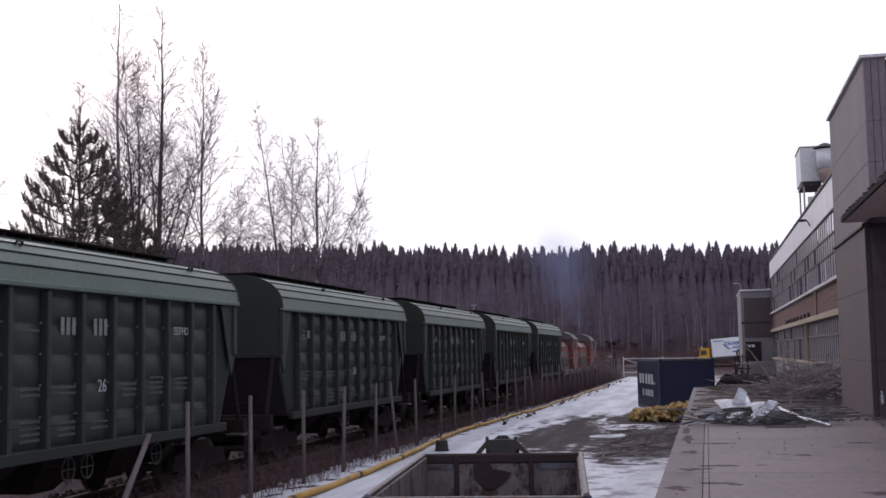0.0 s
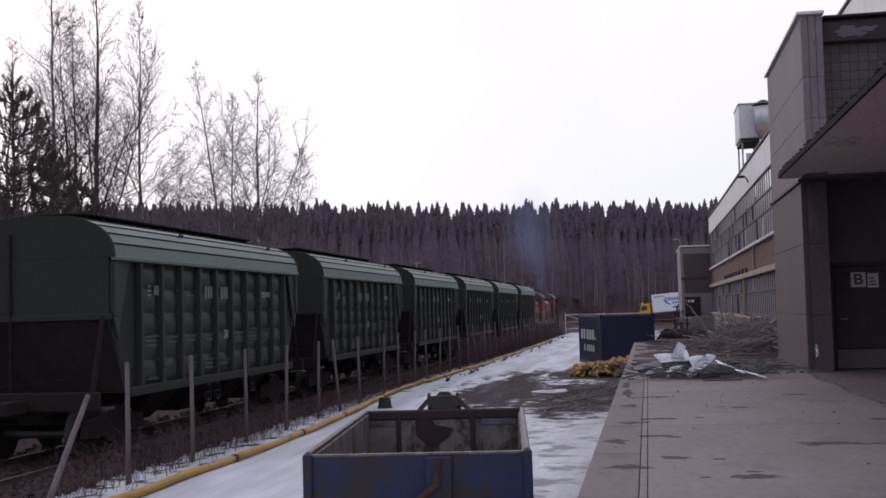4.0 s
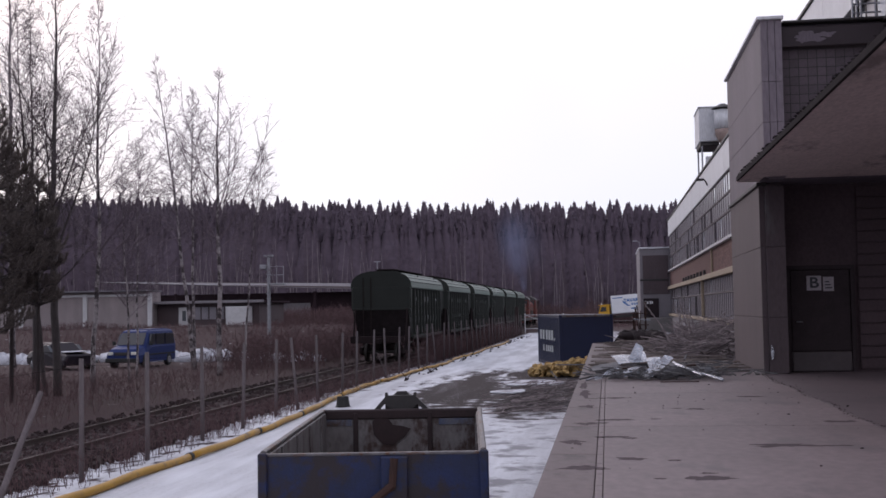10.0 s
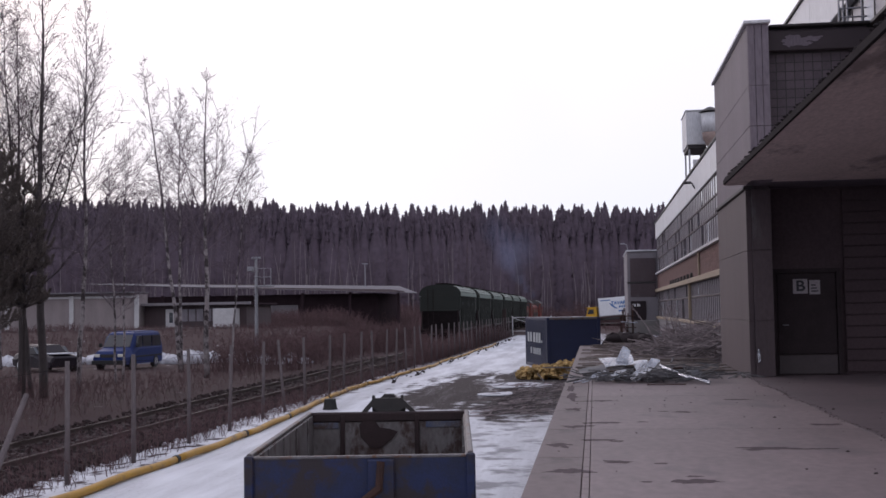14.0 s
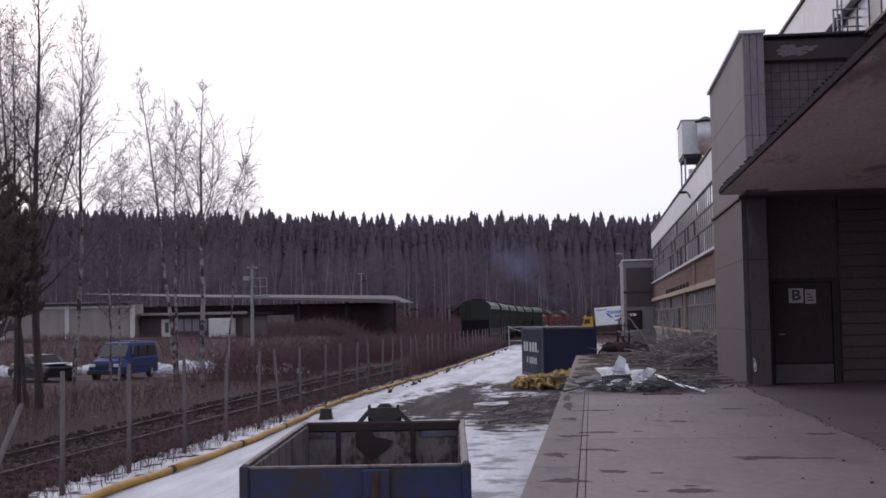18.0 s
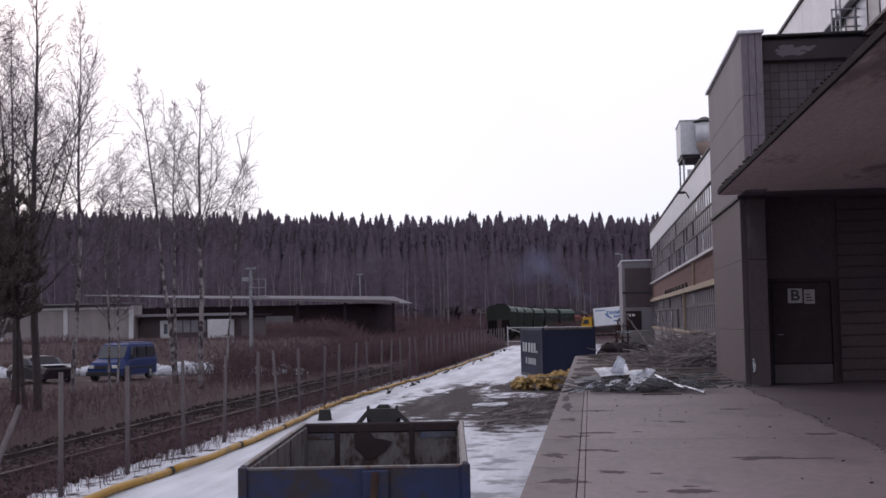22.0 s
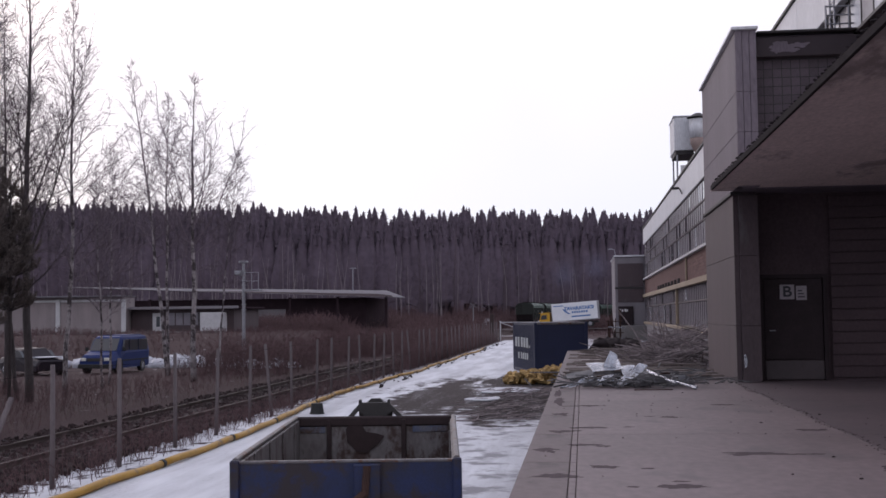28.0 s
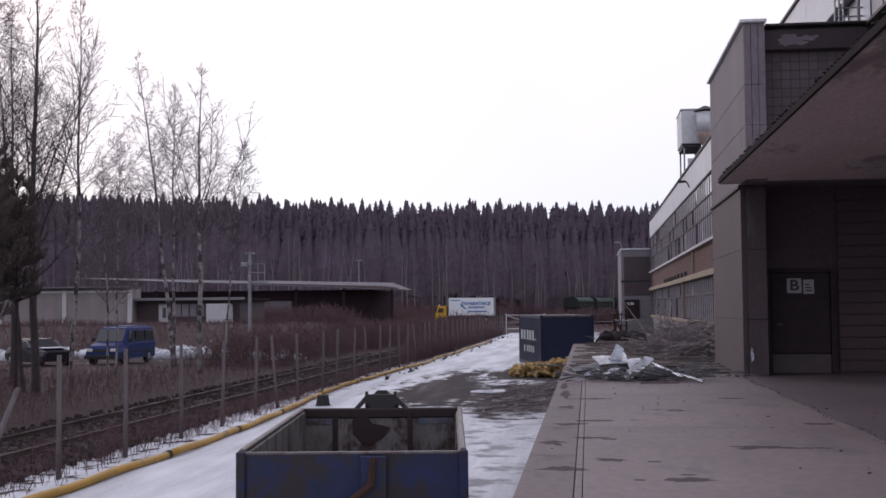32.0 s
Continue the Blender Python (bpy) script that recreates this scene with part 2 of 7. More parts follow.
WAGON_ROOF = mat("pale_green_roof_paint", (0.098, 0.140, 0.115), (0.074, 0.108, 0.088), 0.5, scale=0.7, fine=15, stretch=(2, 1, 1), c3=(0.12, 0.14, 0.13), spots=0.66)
SEAM = mat("sooty_roof_seam", (0.022, 0.028, 0.024), (0.015, 0.02, 0.017), 0.9, spec=0.1, scale=2)
# wagon green darkened: shade on ends, sills and gussets is in the colour
WAGON_SHADE = mat("shaded_green_paint", (0.0135, 0.0165, 0.0135), (0.010, 0.012, 0.010), 0.8, scale=0.8)
UNDER = mat("dirty_underframe", (0.018, 0.0125, 0.0135), (0.023, 0.016, 0.0165), 0.95, spec=0.1, scale=3)
WHEEL = mat("worn_wheel_steel", (0.035, 0.03, 0.028), (0.02, 0.017, 0.015), 0.6, metal=0.4, scale=5)
LOCO_RED = mat("orange_red_loco_paint", (0.16, 0.024, 0.015), (0.11, 0.018, 0.013), 0.45, scale=1.0, c3=(0.10, 0.03, 0.02), spots=0.7)
LOCO_CREAM = mat("cream_loco_paint", (0.13, 0.085, 0.07), (0.09, 0.055, 0.045), 0.5)
LOCO_GREY = mat("sooty_grey_paint", (0.06, 0.055, 0.055), (0.04, 0.036, 0.036), 0.6)
RAIL = mat("rusty_rail", (0.085, 0.062, 0.056), (0.055, 0.04, 0.036), 0.7, metal=0.2, scale=5)
SLEEPER = mat("dark_sleeper", (0.042, 0.028, 0.027), (0.030, 0.020, 0.019), 0.95, scale=6, random=0.3)
BALLAST = mat("brown_ballast", (0.036, 0.0205, 0.0205), (0.025, 0.014, 0.014), 0.95, scale=6, fine=22, bump=0.8, depth=0.04, island=True)
POST = mat("grey_weathered_post", (0.128, 0.104, 0.107), (0.08, 0.065, 0.067), 0.85, scale=6, fine=50, stretch=(1, 1, 0.2), random=0.15)
WIRE = mat("rusty_wire", (0.022, 0.017, 0.017), (0.015, 0.012, 0.012), 1.0, spec=0.02)
HOSE = mat("yellow_plastic_pipe", (0.47, 0.25, 0.022), (0.34, 0.18, 0.022), 0.5, scale=1.5, c3=(0.16, 0.105, 0.06), spots=0.6, spot_scale=1.2)
WOOL = mat("yellow_mineral_wool", (0.60, 0.41, 0.17), (0.36, 0.23, 0.10), 1.0, scale=8, fine=60, bump=0.8, depth=0.04, island=True)
PLANK = mat("grey_board", (0.22, 0.18, 0.165), (0.13, 0.105, 0.095), 0.9, scale=4, fine=60, stretch=(0.2, 1, 1), random=0.4)
STICK = mat("broken_stick", (0.31, 0.26, 0.26), (0.11, 0.088, 0.09), 0.9, scale=5, island=True, random=0.6)
SHEET = mat("crumpled_sheet_metal", (0.55, 0.56, 0.60), (0.22, 0.224, 0.25), 0.26, metal=0.85, scale=3, bump=0.5, depth=0.04)
SHEET_DARK = mat("dark_scrap_metal", (0.12, 0.115, 0.12), (0.07, 0.065, 0.07), 0.5, metal=0.4, scale=4)
BARK = mat("dark_bark", (0.075, 0.062, 0.062), (0.045, 0.037, 0.037), 0.95, scale=8, fine=40, stretch=(1, 1, 0.3))
BIRCH = mat("birch_bark", (0.33, 0.295, 0.30), (0.15, 0.125, 0.13), 0.85, scale=3, fine=20, c3=(0.04, 0.031, 0.033), spots=0.51, spot_scale=3.0, stretch=(1, 1, 0.8))
TWIG = mat("purple_brown_twigs", (0.15, 0.115, 0.135), (0.10, 0.076, 0.09), 0.9, scale=2, bump=0, island=True)
NEEDLE = mat("pine_needles", (0.140, 0.112, 0.102), (0.085, 0.068, 0.062), 0.8, scale=2, bump=0, island=True)
SPRUCE = mat("far_spruce", (0.087, 0.064, 0.084), (0.076, 0.056, 0.074), 0.95, scale=0.25, fine=1.2, bump=0, island=True, random=0.05)
STEM = mat("bare_stems", (0.096, 0.070, 0.082), (0.080, 0.058, 0.070), 0.95, scale=0.3, bump=0, island=True, random=0.10)
PALE_TRUNK = mat("pale_trunk", (0.23, 0.195, 0.205), (0.15, 0.125, 0.132), 0.9, scale=1, bump=0)
SCRUB = mat("bare_scrub", (0.118, 0.066, 0.068), (0.078, 0.043, 0.046), 0.95, scale=2, bump=0, island=True)
GRASS = mat("dead_grass", (0.13, 0.10, 0.08), (0.075, 0.058, 0.048), 0.95, scale=3, bump=0, island=True)
SNOW = mat("old_snow", (0.58, 0.58, 0.62), (0.42, 0.42, 0.46), 0.7, scale=1.2, fine=12, c3=(0.30, 0.28, 0.28), spots=0.68, spot_scale=1.5, bump=0.5, depth=0.05)
SOIL = mat("dark_soil", (0.040, 0.028, 0.029), (0.026, 0.018, 0.019), 0.95, scale=4, bump=0.6, depth=0.05)
VAN_BLUE = mat("blue_van_paint", (0.011, 0.027, 0.125), (0.009, 0.022, 0.10), 0.6, spec=0.25, scale=1, bump=0)
CAR_DARK = mat("dark_car_paint", (0.020, 0.014, 0.020), (0.014, 0.010, 0.014), 0.5, spec=0.15, bump=0)
CAR_GLASS = glass_mat("car_glass", (0.016, 0.017, 0.023), 0.3)
YELLOW = mat("yellow_cab_paint", (0.62, 0.34, 0.02), (0.5, 0.27, 0.02), 0.4, scale=2, bump=0)
BOX_WHITE = mat("white_box_body", (0.74, 0.75, 0.78), (0.66, 0.67, 0.70), 0.45, scale=0.8, bump=0.05)
RENDERED = mat("pale_rendered_wall", (0.27, 0.23, 0.232), (0.19, 0.16, 0.163), 0.9, scale=0.8, stretch=(1, 1, 0.3))
SHED_DARK = mat("dark_shed_wall", (0.040, 0.026, 0.031), (0.029, 0.019, 0.023), 1.0, spec=0.05, scale=1)
SHED_ROOF = mat("grey_sheet_roof", (0.17, 0.16, 0.175), (0.11, 0.103, 0.113), 0.9, spec=0.1, scale=0.6)
GALV = mat("galvanised_steel", (0.30, 0.30, 0.32), (0.22, 0.22, 0.24), 0.45, metal=0.6, scale=4)
LAMP_GLASS = mat("lamp_glass", (0.7, 0.68, 0.6), (0.6, 0.58, 0.5), 0.2, bump=0)


def ground_mat():
    """Brown soil and dead grass with old snow, ice and wet mud on the yard road; the masks follow the lie of the yard."""
    m = bpy.data.materials.new("yard_ground")
    m.use_nodes = True
    n, l = m.node_tree.nodes, m.node_tree.links
    b = n["Principled BSDF"]
    geo = n.new("ShaderNodeTexCoord")
    sep = n.new("ShaderNodeSeparateXYZ")
    l.new(geo.outputs["Object"], sep.inputs[0])

    def math(op, a, c):
        k = n.new("ShaderNodeMath")
        k.operation = op
        for i, v in ((0, a), (1, c)):
            if isinstance(v, (int, float)):
                k.inputs[i].default_value = v
            else:
                l.new(v, k.inputs[i])
        return k.outputs[0]

    def ramp(v, a, c):
        k = n.new("ShaderNodeMapRange")
        k.inputs[1].default_value, k.inputs[2].default_value = a, c
        l.new(v, k.inputs[0])
        return k.outputs[0]

    def noise_tex(scale, detail=6, stretch=(1, 1, 1)):
        mp = n.new("ShaderNodeMapping")
        mp.inputs["Scale"].default_value = stretch
        l.new(geo.outputs["Object"], mp.inputs[0])
        k = n.new("ShaderNodeTexNoise")
        k.inputs["Scale"].default_value = scale
        k.inputs["Detail"].default_value = detail
        k.inputs["Roughness"].default_value = 0.62
        l.new(mp.outputs[0], k.inputs["Vector"])
        return k.outputs["Fac"]

    def mixc(f, a, c):
        k = n.new("ShaderNodeMix")
        k.data_type = 'RGBA'
        l.new(f, k.inputs[0])
        for i, v in ((6, a), (7, c)):
            if isinstance(v, tuple):
                k.inputs[i].default_value = (*v, 1)
            else:
                l.new(v, k.inputs[i])
        return k.outputs[2]

    X, Y = sep.outputs[0], sep.outputs[1]
    fine, mid, big = noise_tex(14), noise_tex(1.3), noise_tex(0.22)
    streak = noise_tex(1.1, 5, (1, 0.12, 1))
    soil = mixc(ramp(mid, 0.3, 0.7), (0.040, 0.0215, 0.022), (0.056, 0.031, 0.032))
    soil = mixc(ramp(fine, 0.35, 0.7), soil, (0.036, 0.020, 0.021))
    # snow lies in rags on the verge and thickly on the road
    rag = math('MULTIPLY', ramp(mid, 0.53, 0.57), ramp(big, 0.40, 0.52))
    wob = math('ADD', X, math('MULTIPLY', math('SUBTRACT', mid, 0.5), 1.6))
    verge = math('MULTIPLY', math('MULTIPLY', ramp(wob, -10.2, -9.8), ramp(Y, 75.0, 40.0)), ramp(mid, 0.41, 0.47))
    road = math('MULTIPLY', ramp(wob, -8.5, -8.2), ramp(wob, 1.0, 0.2))
    road = math('MULTIPLY', road, ramp(Y, 132.0, 126.0))
    far_snow = math('MULTIPLY', ramp(X, -0.5, 0.5), ramp(mid, 0.5, 0.56))
    left_rag = math('MULTIPLY', math('MULTIPLY', rag, ramp(X, -14.0, -16.0)), ramp(mid, 0.66, 0.69))
    # mud and open wet ground on the road
    def blob(cx, cy, rx, ry):
        dx = math('DIVIDE', math('SUBTRACT', X, cx), rx)
        dy = math('DIVIDE', math('SUBTRACT', Y, cy), ry)
        r = math('ADD', math('MULTIPLY', dx, dx), math('MULTIPLY', dy, dy))
        r = math('ADD', r, math('MULTIPLY', math('SUBTRACT', mid, 0.5), 4.2))
        return ramp(r, 1.15, 0.75)
    mud = math('MAXIMUM', blob(-4.9, 39.5, 1.5, 7.5), math('MAXIMUM', blob(-2.2, 38.0, 1.9, 8.0), blob(-2.3, 47.0, 1.6, 6.0)))
    mud = math('MAXIMUM', mud, math('MULTIPLY', blob(-3.6, 43.0, 3.2, 11.0), ramp(streak, 0.46, 0.56)))
    mud = math('MULTIPLY', mud, ramp(math('ADD', fine, math('MULTIPLY', streak, 0.6)), 0.54, 0.72))
    snow = math('MAXIMUM', math('MAXIMUM', road, verge), math('MAXIMUM', left_rag, math('MULTIPLY', far_snow, ramp(Y, 52.0, 58.0))))
    snow = math('MULTIPLY', snow, math('SUBTRACT', 1.0, math('MULTIPLY', mud, 0.93)))
    snow = math('MULTIPLY', snow, ramp(math('ADD', Y, 0.0), 135.0, 128.0))
    icy = mixc(ramp(streak, 0.38, 0.62), (0.62, 0.625, 0.66), (0.42, 0.42, 0.45))
    icy = mixc(math('MULTIPLY', ramp(mid, 0.50, 0.61), ramp(X, -4.2, -2.4)), icy, (0.22, 0.215, 0.235))
    icy = mixc(math('MULTIPLY', ramp(fine, 0.56, 0.72), ramp(streak, 0.42, 0.56)), icy, (0.24, 0.225, 0.23))
    col = mixc(snow, soil, icy)
    wet = mixc(ramp(fine, 0.35, 0.6), (0.060, 0.045, 0.046), (0.022, 0.0165, 0.017))
    col = mixc(math('MULTIPLY', mud, road), col, wet)
    l.new(col, b.inputs["Base Color"])
    rg = n.new("ShaderNodeMapRange")
    rg.inputs[3].default_value, rg.inputs[4].default_value = 0.95, 0.62
    b.inputs["Specular IOR Level"].default_value = 0.2
    l.new(snow, rg.inputs[0])
    l.new(rg.outputs[0], b.inputs["Roughness"])
    bp = n.new("ShaderNodeBump")
    bp.inputs["Strength"].default_value = 0.6
    bp.inputs["Distance"].default_value = 0.06
    l.new(math('ADD', mid, math('MULTIPLY', fine, 0.4)), bp.inputs["Height"])
    l.new(bp.outputs[0], b.inputs["Normal"])
    return m


GROUND = ground_mat()
rnd = random.Random(7)


# ---- mesh tools ----
class Shape:
    """Vertices and faces gathered for one mesh."""

    def __init__(self):
        self.v, self.f = [], []

    def add(self, verts, faces):
        o = len(self.v)
        self.v += [tuple(p) for p in verts]
        self.f += [tuple(i + o for i in face) for face in faces]
        return self

    def box(self, x0, x1, y0, y1, z0, z1, m=None):
        vs = [Vector((x, y, z)) for x in (x0, x1) for y in (y0, y1) for z in (z0, z1)]
        if m is not None:
            vs = [m @ p for p in vs]
        return self.add(vs, [(0, 1, 3, 2), (4, 6, 7, 5), (0, 4, 5, 1), (2, 3, 7, 6), (0, 2, 6, 4), (1, 5, 7, 3)])

    def cbox(self, x0, x1, y0, y1, z0, z1, c=0.01, m=None):
        """A box with chamfered edges."""
        vs, key = [], {}
        lim = ((x0, x1), (y0, y1), (z0, z1))
        for i in range(8):
            s = (i >> 2 & 1, i >> 1 & 1, i & 1)
            for a in range(3):
                p = [0, 0, 0]
                for b in range(3):
                    e = lim[b][s[b]]
                    p[b] = e if b == a else e + (c if s[b] == 0 else -c)
                key[(s, a)] = len(vs)
                p = Vector(p)
                vs.append(m @ p if m is not None else p)
        fs = []
        for a in range(3):
            b, d = (a + 1) % 3, (a + 2) % 3
            for side in (0, 1):
                q = []
                for u, w in ((0, 0), (1, 0), (1, 1), (0, 1)):
                    s = [0, 0, 0]
                    s[a], s[b], s[d] = side, u, w
                    q.append(key[(tuple(s), a)])
                fs.append(tuple(q if side else q[::-1]))
            for u in (0, 1):
                for w in (0, 1):
                    s0, s1 = [0, 0, 0], [0, 0, 0]
                    s0[a], s1[a] = 0, 1
                    s0[b] = s1[b] = u
                    s0[d] = s1[d] = w
                    s0, s1 = tuple(s0), tuple(s1)
                    q = (key[(s0, b)], key[(s1, b)], key[(s1, d)], key[(s0, d)])
                    fs.append(q if (u == w) else q[::-1])
        for i in range(8):
            s = (i >> 2 & 1, i >> 1 & 1, i & 1)
            q = (key[(s, 0)], key[(s, 1)], key[(s, 2)])
            fs.append(q if sum(s) % 2 else q[::-1])
        return self.add(vs, fs)

    def cyl(self, a, b, r0, r1=None, n=10, caps=True):
        a, b = Vector(a), Vector(b)
        r1 = r0 if r1 is None else r1
        d = (b - a).normalized()
        u = d.orthogonal().normalized()
        w = d.cross(u)
        vs = []
        for p, r in ((a, r0), (b, r1)):
            for i in range(n):
                t = 2 * math.pi * i / n
                vs.append(p + r * (math.cos(t) * u + math.sin(t) * w))
        fs = [(i, (i + 1) % n, n + (i + 1) % n, n + i) for i in range(n)]
        if caps:
            fs += [tuple(range(n))[::-1], tuple(range(n, 2 * n))]
        return self.add(vs, fs)

    def tube(self, pts, radii, n=8):
        """A bent tube through the points."""
        pts = [Vector(p) for p in pts]
        vs, fs = [], []
        for k, p in enumerate(pts):
            d = (pts[min(k + 1, len(pts) - 1)] - pts[max(k - 1, 0)]).normalized()
            u = d.cross(Vector((0.13, 0.31, 0.94))).normalized()
            w = d.cross(u)
            r = radii[k] if isinstance(radii, (list, tuple)) else radii
            vs += [p + r * (math.cos(2 * math.pi * i / n) * u + math.sin(2 * math.pi * i / n) * w) for i in range(n)]
        for k in range(len(pts) - 1):
            fs += [(k * n + i, k * n + (i + 1) % n, (k + 1) * n + (i + 1) % n, (k + 1) * n + i) for i in range(n)]
        fs += [tuple(range(n))[::-1], tuple(range((len(pts) - 1) * n, len(pts) * n))]
        return self.add(vs, fs)

    def prism(self, outline, axis, a, b):
        """An outline of (u, w) pushed along an axis from a to b: axis x takes (y, z), y takes (x, z), z takes (x, y)."""
        n = len(outline)

        def at(u, w, k):
            return {"x": (k, u, w), "y": (u, k, w), "z": (u, w, k)}[axis]
        vs = [at(u, w, a) for u, w in outline] + [at(u, w, b) for u, w in outline]
        fs = [(i, (i + 1) % n, n + (i + 1) % n, n + i) for i in range(n)]
        fs += [tuple(range(n))[::-1], tuple(range(n, 2 * n))]
        return self.add(vs, fs)

    def blade(self, a, b, w):
        """A thin three-sided stick: twigs, straws."""
        a, b = Vector(a), Vector(b)
        d = b - a
        u = d.orthogonal().normalized() * w
        v = d.normalized().cross(u)
        return self.add([a + u, a - 0.5 * u + 0.87 * v, a - 0.5 * u - 0.87 * v, b], [(0, 1, 3), (1, 2, 3), (2, 0, 3)])

    def lump(self, c, r, seed, flat=1.0, rough=0.35, n=7):
        """A rough stone- or clod-like lump."""
        q = random.Random(seed)
        vs, fs = [], []
        rings = n // 2 + 1
        for i in range(rings + 1):
            t = math.pi * i / rings
            for j in range(n):
                a = 2 * math.pi * (j + 0.5 * (i % 2)) / n
                k = r * (1 + rough * (q.random() - 0.5) * 2)
                vs.append((c[0] + k * math.sin(t) * math.cos(a), c[1] + k * math.sin(t) * math.sin(a), c[2] + flat * k * math.cos(t)))
        for i in range(rings):
            fs += [(i * n + j, (i + 1) * n + j, (i + 1) * n + (j + 1) % n, i * n + (j + 1) % n) for j in range(n)]
        return self.add(vs, fs)

    def mesh(self, name, material, smooth=False):
        me = bpy.data.meshes.new(name)
        me.from_pydata(self.v, [], self.f)
        me.materials.append(material)
        if smooth:
            me.polygons.foreach_set("use_smooth", [True] * len(me.polygons))
        me.update()
        b = bmesh.new()
        if len(self.f) < 6000:
            b.from_mesh(me)
            bmesh.ops.recalc_face_normals(b, faces=b.faces)
            b.to_mesh(me)
        b.free()
        return me


def part(name, shape, material, parent=None, label="", smooth=False, m=None):
    ob = new(name, shape.mesh(name, material, smooth) if isinstance(shape, Shape) else shape)
    if parent is not None:
        ob.parent = parent
    if m is not None:
        ob.matrix_basis = m
    if label:
        ob["label"] = label
    return ob


def thing(name, m=None, label="", category="", group="", kind=""):
    ob = new(name)
    ob.empty_display_size = 0.2
    if m is not None:
        ob.matrix_basis = m
    return tagged(ob, label, category, group, kind)


def text_part(name, words, size, material, parent, m, label="", wide=1.0, bold=0.0):
    """Lettering in the built-in font, as a thin mesh."""
    cu = bpy.data.curves.new(name, "FONT")
    cu.body, cu.size, cu.extrude = words, size, 0.004
    cu.align_x, cu.align_y = 'CENTER', 'CENTER'
    tmp = bpy.data.objects.new(name, cu)
    scene.collection.objects.link(tmp)
    bpy.context.view_layer.update()
    me = bpy.data.meshes.new_from_object(tmp.evaluated_get(bpy.context.evaluated_depsgraph_get()))
    bpy.data.objects.remove(tmp)
    bpy.data.curves.remove(cu)
    me.transform(Matrix.Diagonal((wide, 1, 1, 1)))
    if bold:
        # heavier strokes: the same outline laid down four times, a little apart
        bm = bmesh.new()
        for dx, dy, dz in ((-bold, 0, 0), (bold, 0, 0.0004), (0, -bold, 0.0008), (0, bold, 0.0012)):
            c = me.copy()
            c.transform(Matrix.Translation((dx, dy, dz)))
            bm.from_mesh(c)
            bpy.data.meshes.remove(c)
        bm.to_mesh(me)
        bm.free()
    me.materials.clear()
    me.materials.append(material)
    return part(name, me, material, parent, label, m=m)


def bars(shape, x0, x1, z, h, y, n, seed):
    """Unreadable writing: short bars in a row, standing on the plane y."""
    q = random.Random(seed)
    w = (x1 - x0) / n
    for i in range(n):
        shape.box(x0 + i * w, x0 + (i + 0.55 + 0.3 * q.random()) * w, y - 0.004, y, z, z + h * (0.8 + 0.2 * q.random()))


# ---- ground, dock, track ----
TRACK_X, RAIL_Z, CURVE_START, CURVE_EASE, CURVE = -11.5, 0.12, 150.0, 60.0, 0.004
_S = np.arange(-120.0, 560.0, 0.5)
_TH = np.cumsum(np.clip((_S - CURVE_START) / CURVE_EASE, 0, 1) * CURVE) * 0.5
_TX = TRACK_X + np.cumsum(np.sin(_TH)) * 0.5
_TY = _S[0] + np.cumsum(np.cos(_TH)) * 0.5


def on_track(s, off=0.0):
    """Place and heading (radians to the right of +y) of a point s metres along the track."""
    x, y, h = (float(np.interp(s, _S, a)) for a in (_TX, _TY, _TH))
    return x + off * math.cos(h), y - off * math.sin(h), h


def step(v, a, b):
    k = min(max((v - a) / (b - a), 0.0), 1.0)
    return k * k * (3 - 2 * k)


def ground_z(x, y):
    z = 1.55 * step(y, 78, 92) * step(-x, 21, 26) * (1 - step(y, 150, 175))
    z += 1.6 * step(y, 205, 245) * step(-x, 10, 22) + 15.0 * step(y, 275, 470)
    z += 0.10 * noise.noise((x * 0.25, y * 0.25, 0)) * step(-x, 13.5, 16) + 0.03 * noise.noise((x * 0.6, y * 0.35, 3))
    z -= 0.10 * step(-x, 8.4, 9.6) * (1 - step(-x, 13.6, 15)) * (1 - step(y, 140, 150))
    return z


def spread(lo, hi, parts):
    out = []
    for a, b, d in parts:
        k = max(1, round((b - a) / d))
        out += [a + (b - a) * i / k for i in range(k)]
    return [lo] + out + [parts[-1][1], hi]


gx = spread(-2600, 2600, [(-700, -200, 60), (-200, -60, 10), (-60, -20, 2.5), (-20, 4, 0.6), (4, 60, 4), (60, 200, 15), (200, 700, 60)])
gy = spread(-2600, 2600, [(-700, -60, 60), (-60, 8, 6), (8, 70, 0.8), (70, 140, 2.0), (140, 300, 6), (300, 700, 25)])
g = Shape()
g.v = [(x, y, ground_z(x, y)) for y in gy for x in gx]
nx = len(gx)
g.f = [(j * nx + i, j * nx + i + 1, (j + 1) * nx + i + 1, (j + 1) * nx + i) for j in range(len(gy) - 1) for i in range(nx - 1)]
tagged(part("ground", g, GROUND, smooth=True), "brown winter ground with old snow, ice and wet mud", "ground", kind="structure")

# concrete loading dock: body, edge beams with a joint, floor slabs
DOCK_Z, DOCK_END = 1.15, 52.0
dock = tagged(part("floor", Shape().box(-0.60, 18, -16, DOCK_END, -0.1, DOCK_Z - 0.16), CONCRETE_DARK), "concrete loading dock beside the factory with worn stained top", "loading dock", kind="structure")
beam = Shape().cbox(-0.06, 0.444, 0.003, 2.994, -0.16, 0.0, 0.006).mesh("edge_beam", CONCRETE_EDGE)
strip = Shape().cbox(0.452, 0.518, 0.004, 0.743, -0.16, -0.003, 0.003).mesh("joint_strip", CONCRETE)
slab = Shape().cbox(0.526, 3.985, 0.003, 5.996, -0.16, 0.0, 0.005).mesh("slab", CONCRETE)
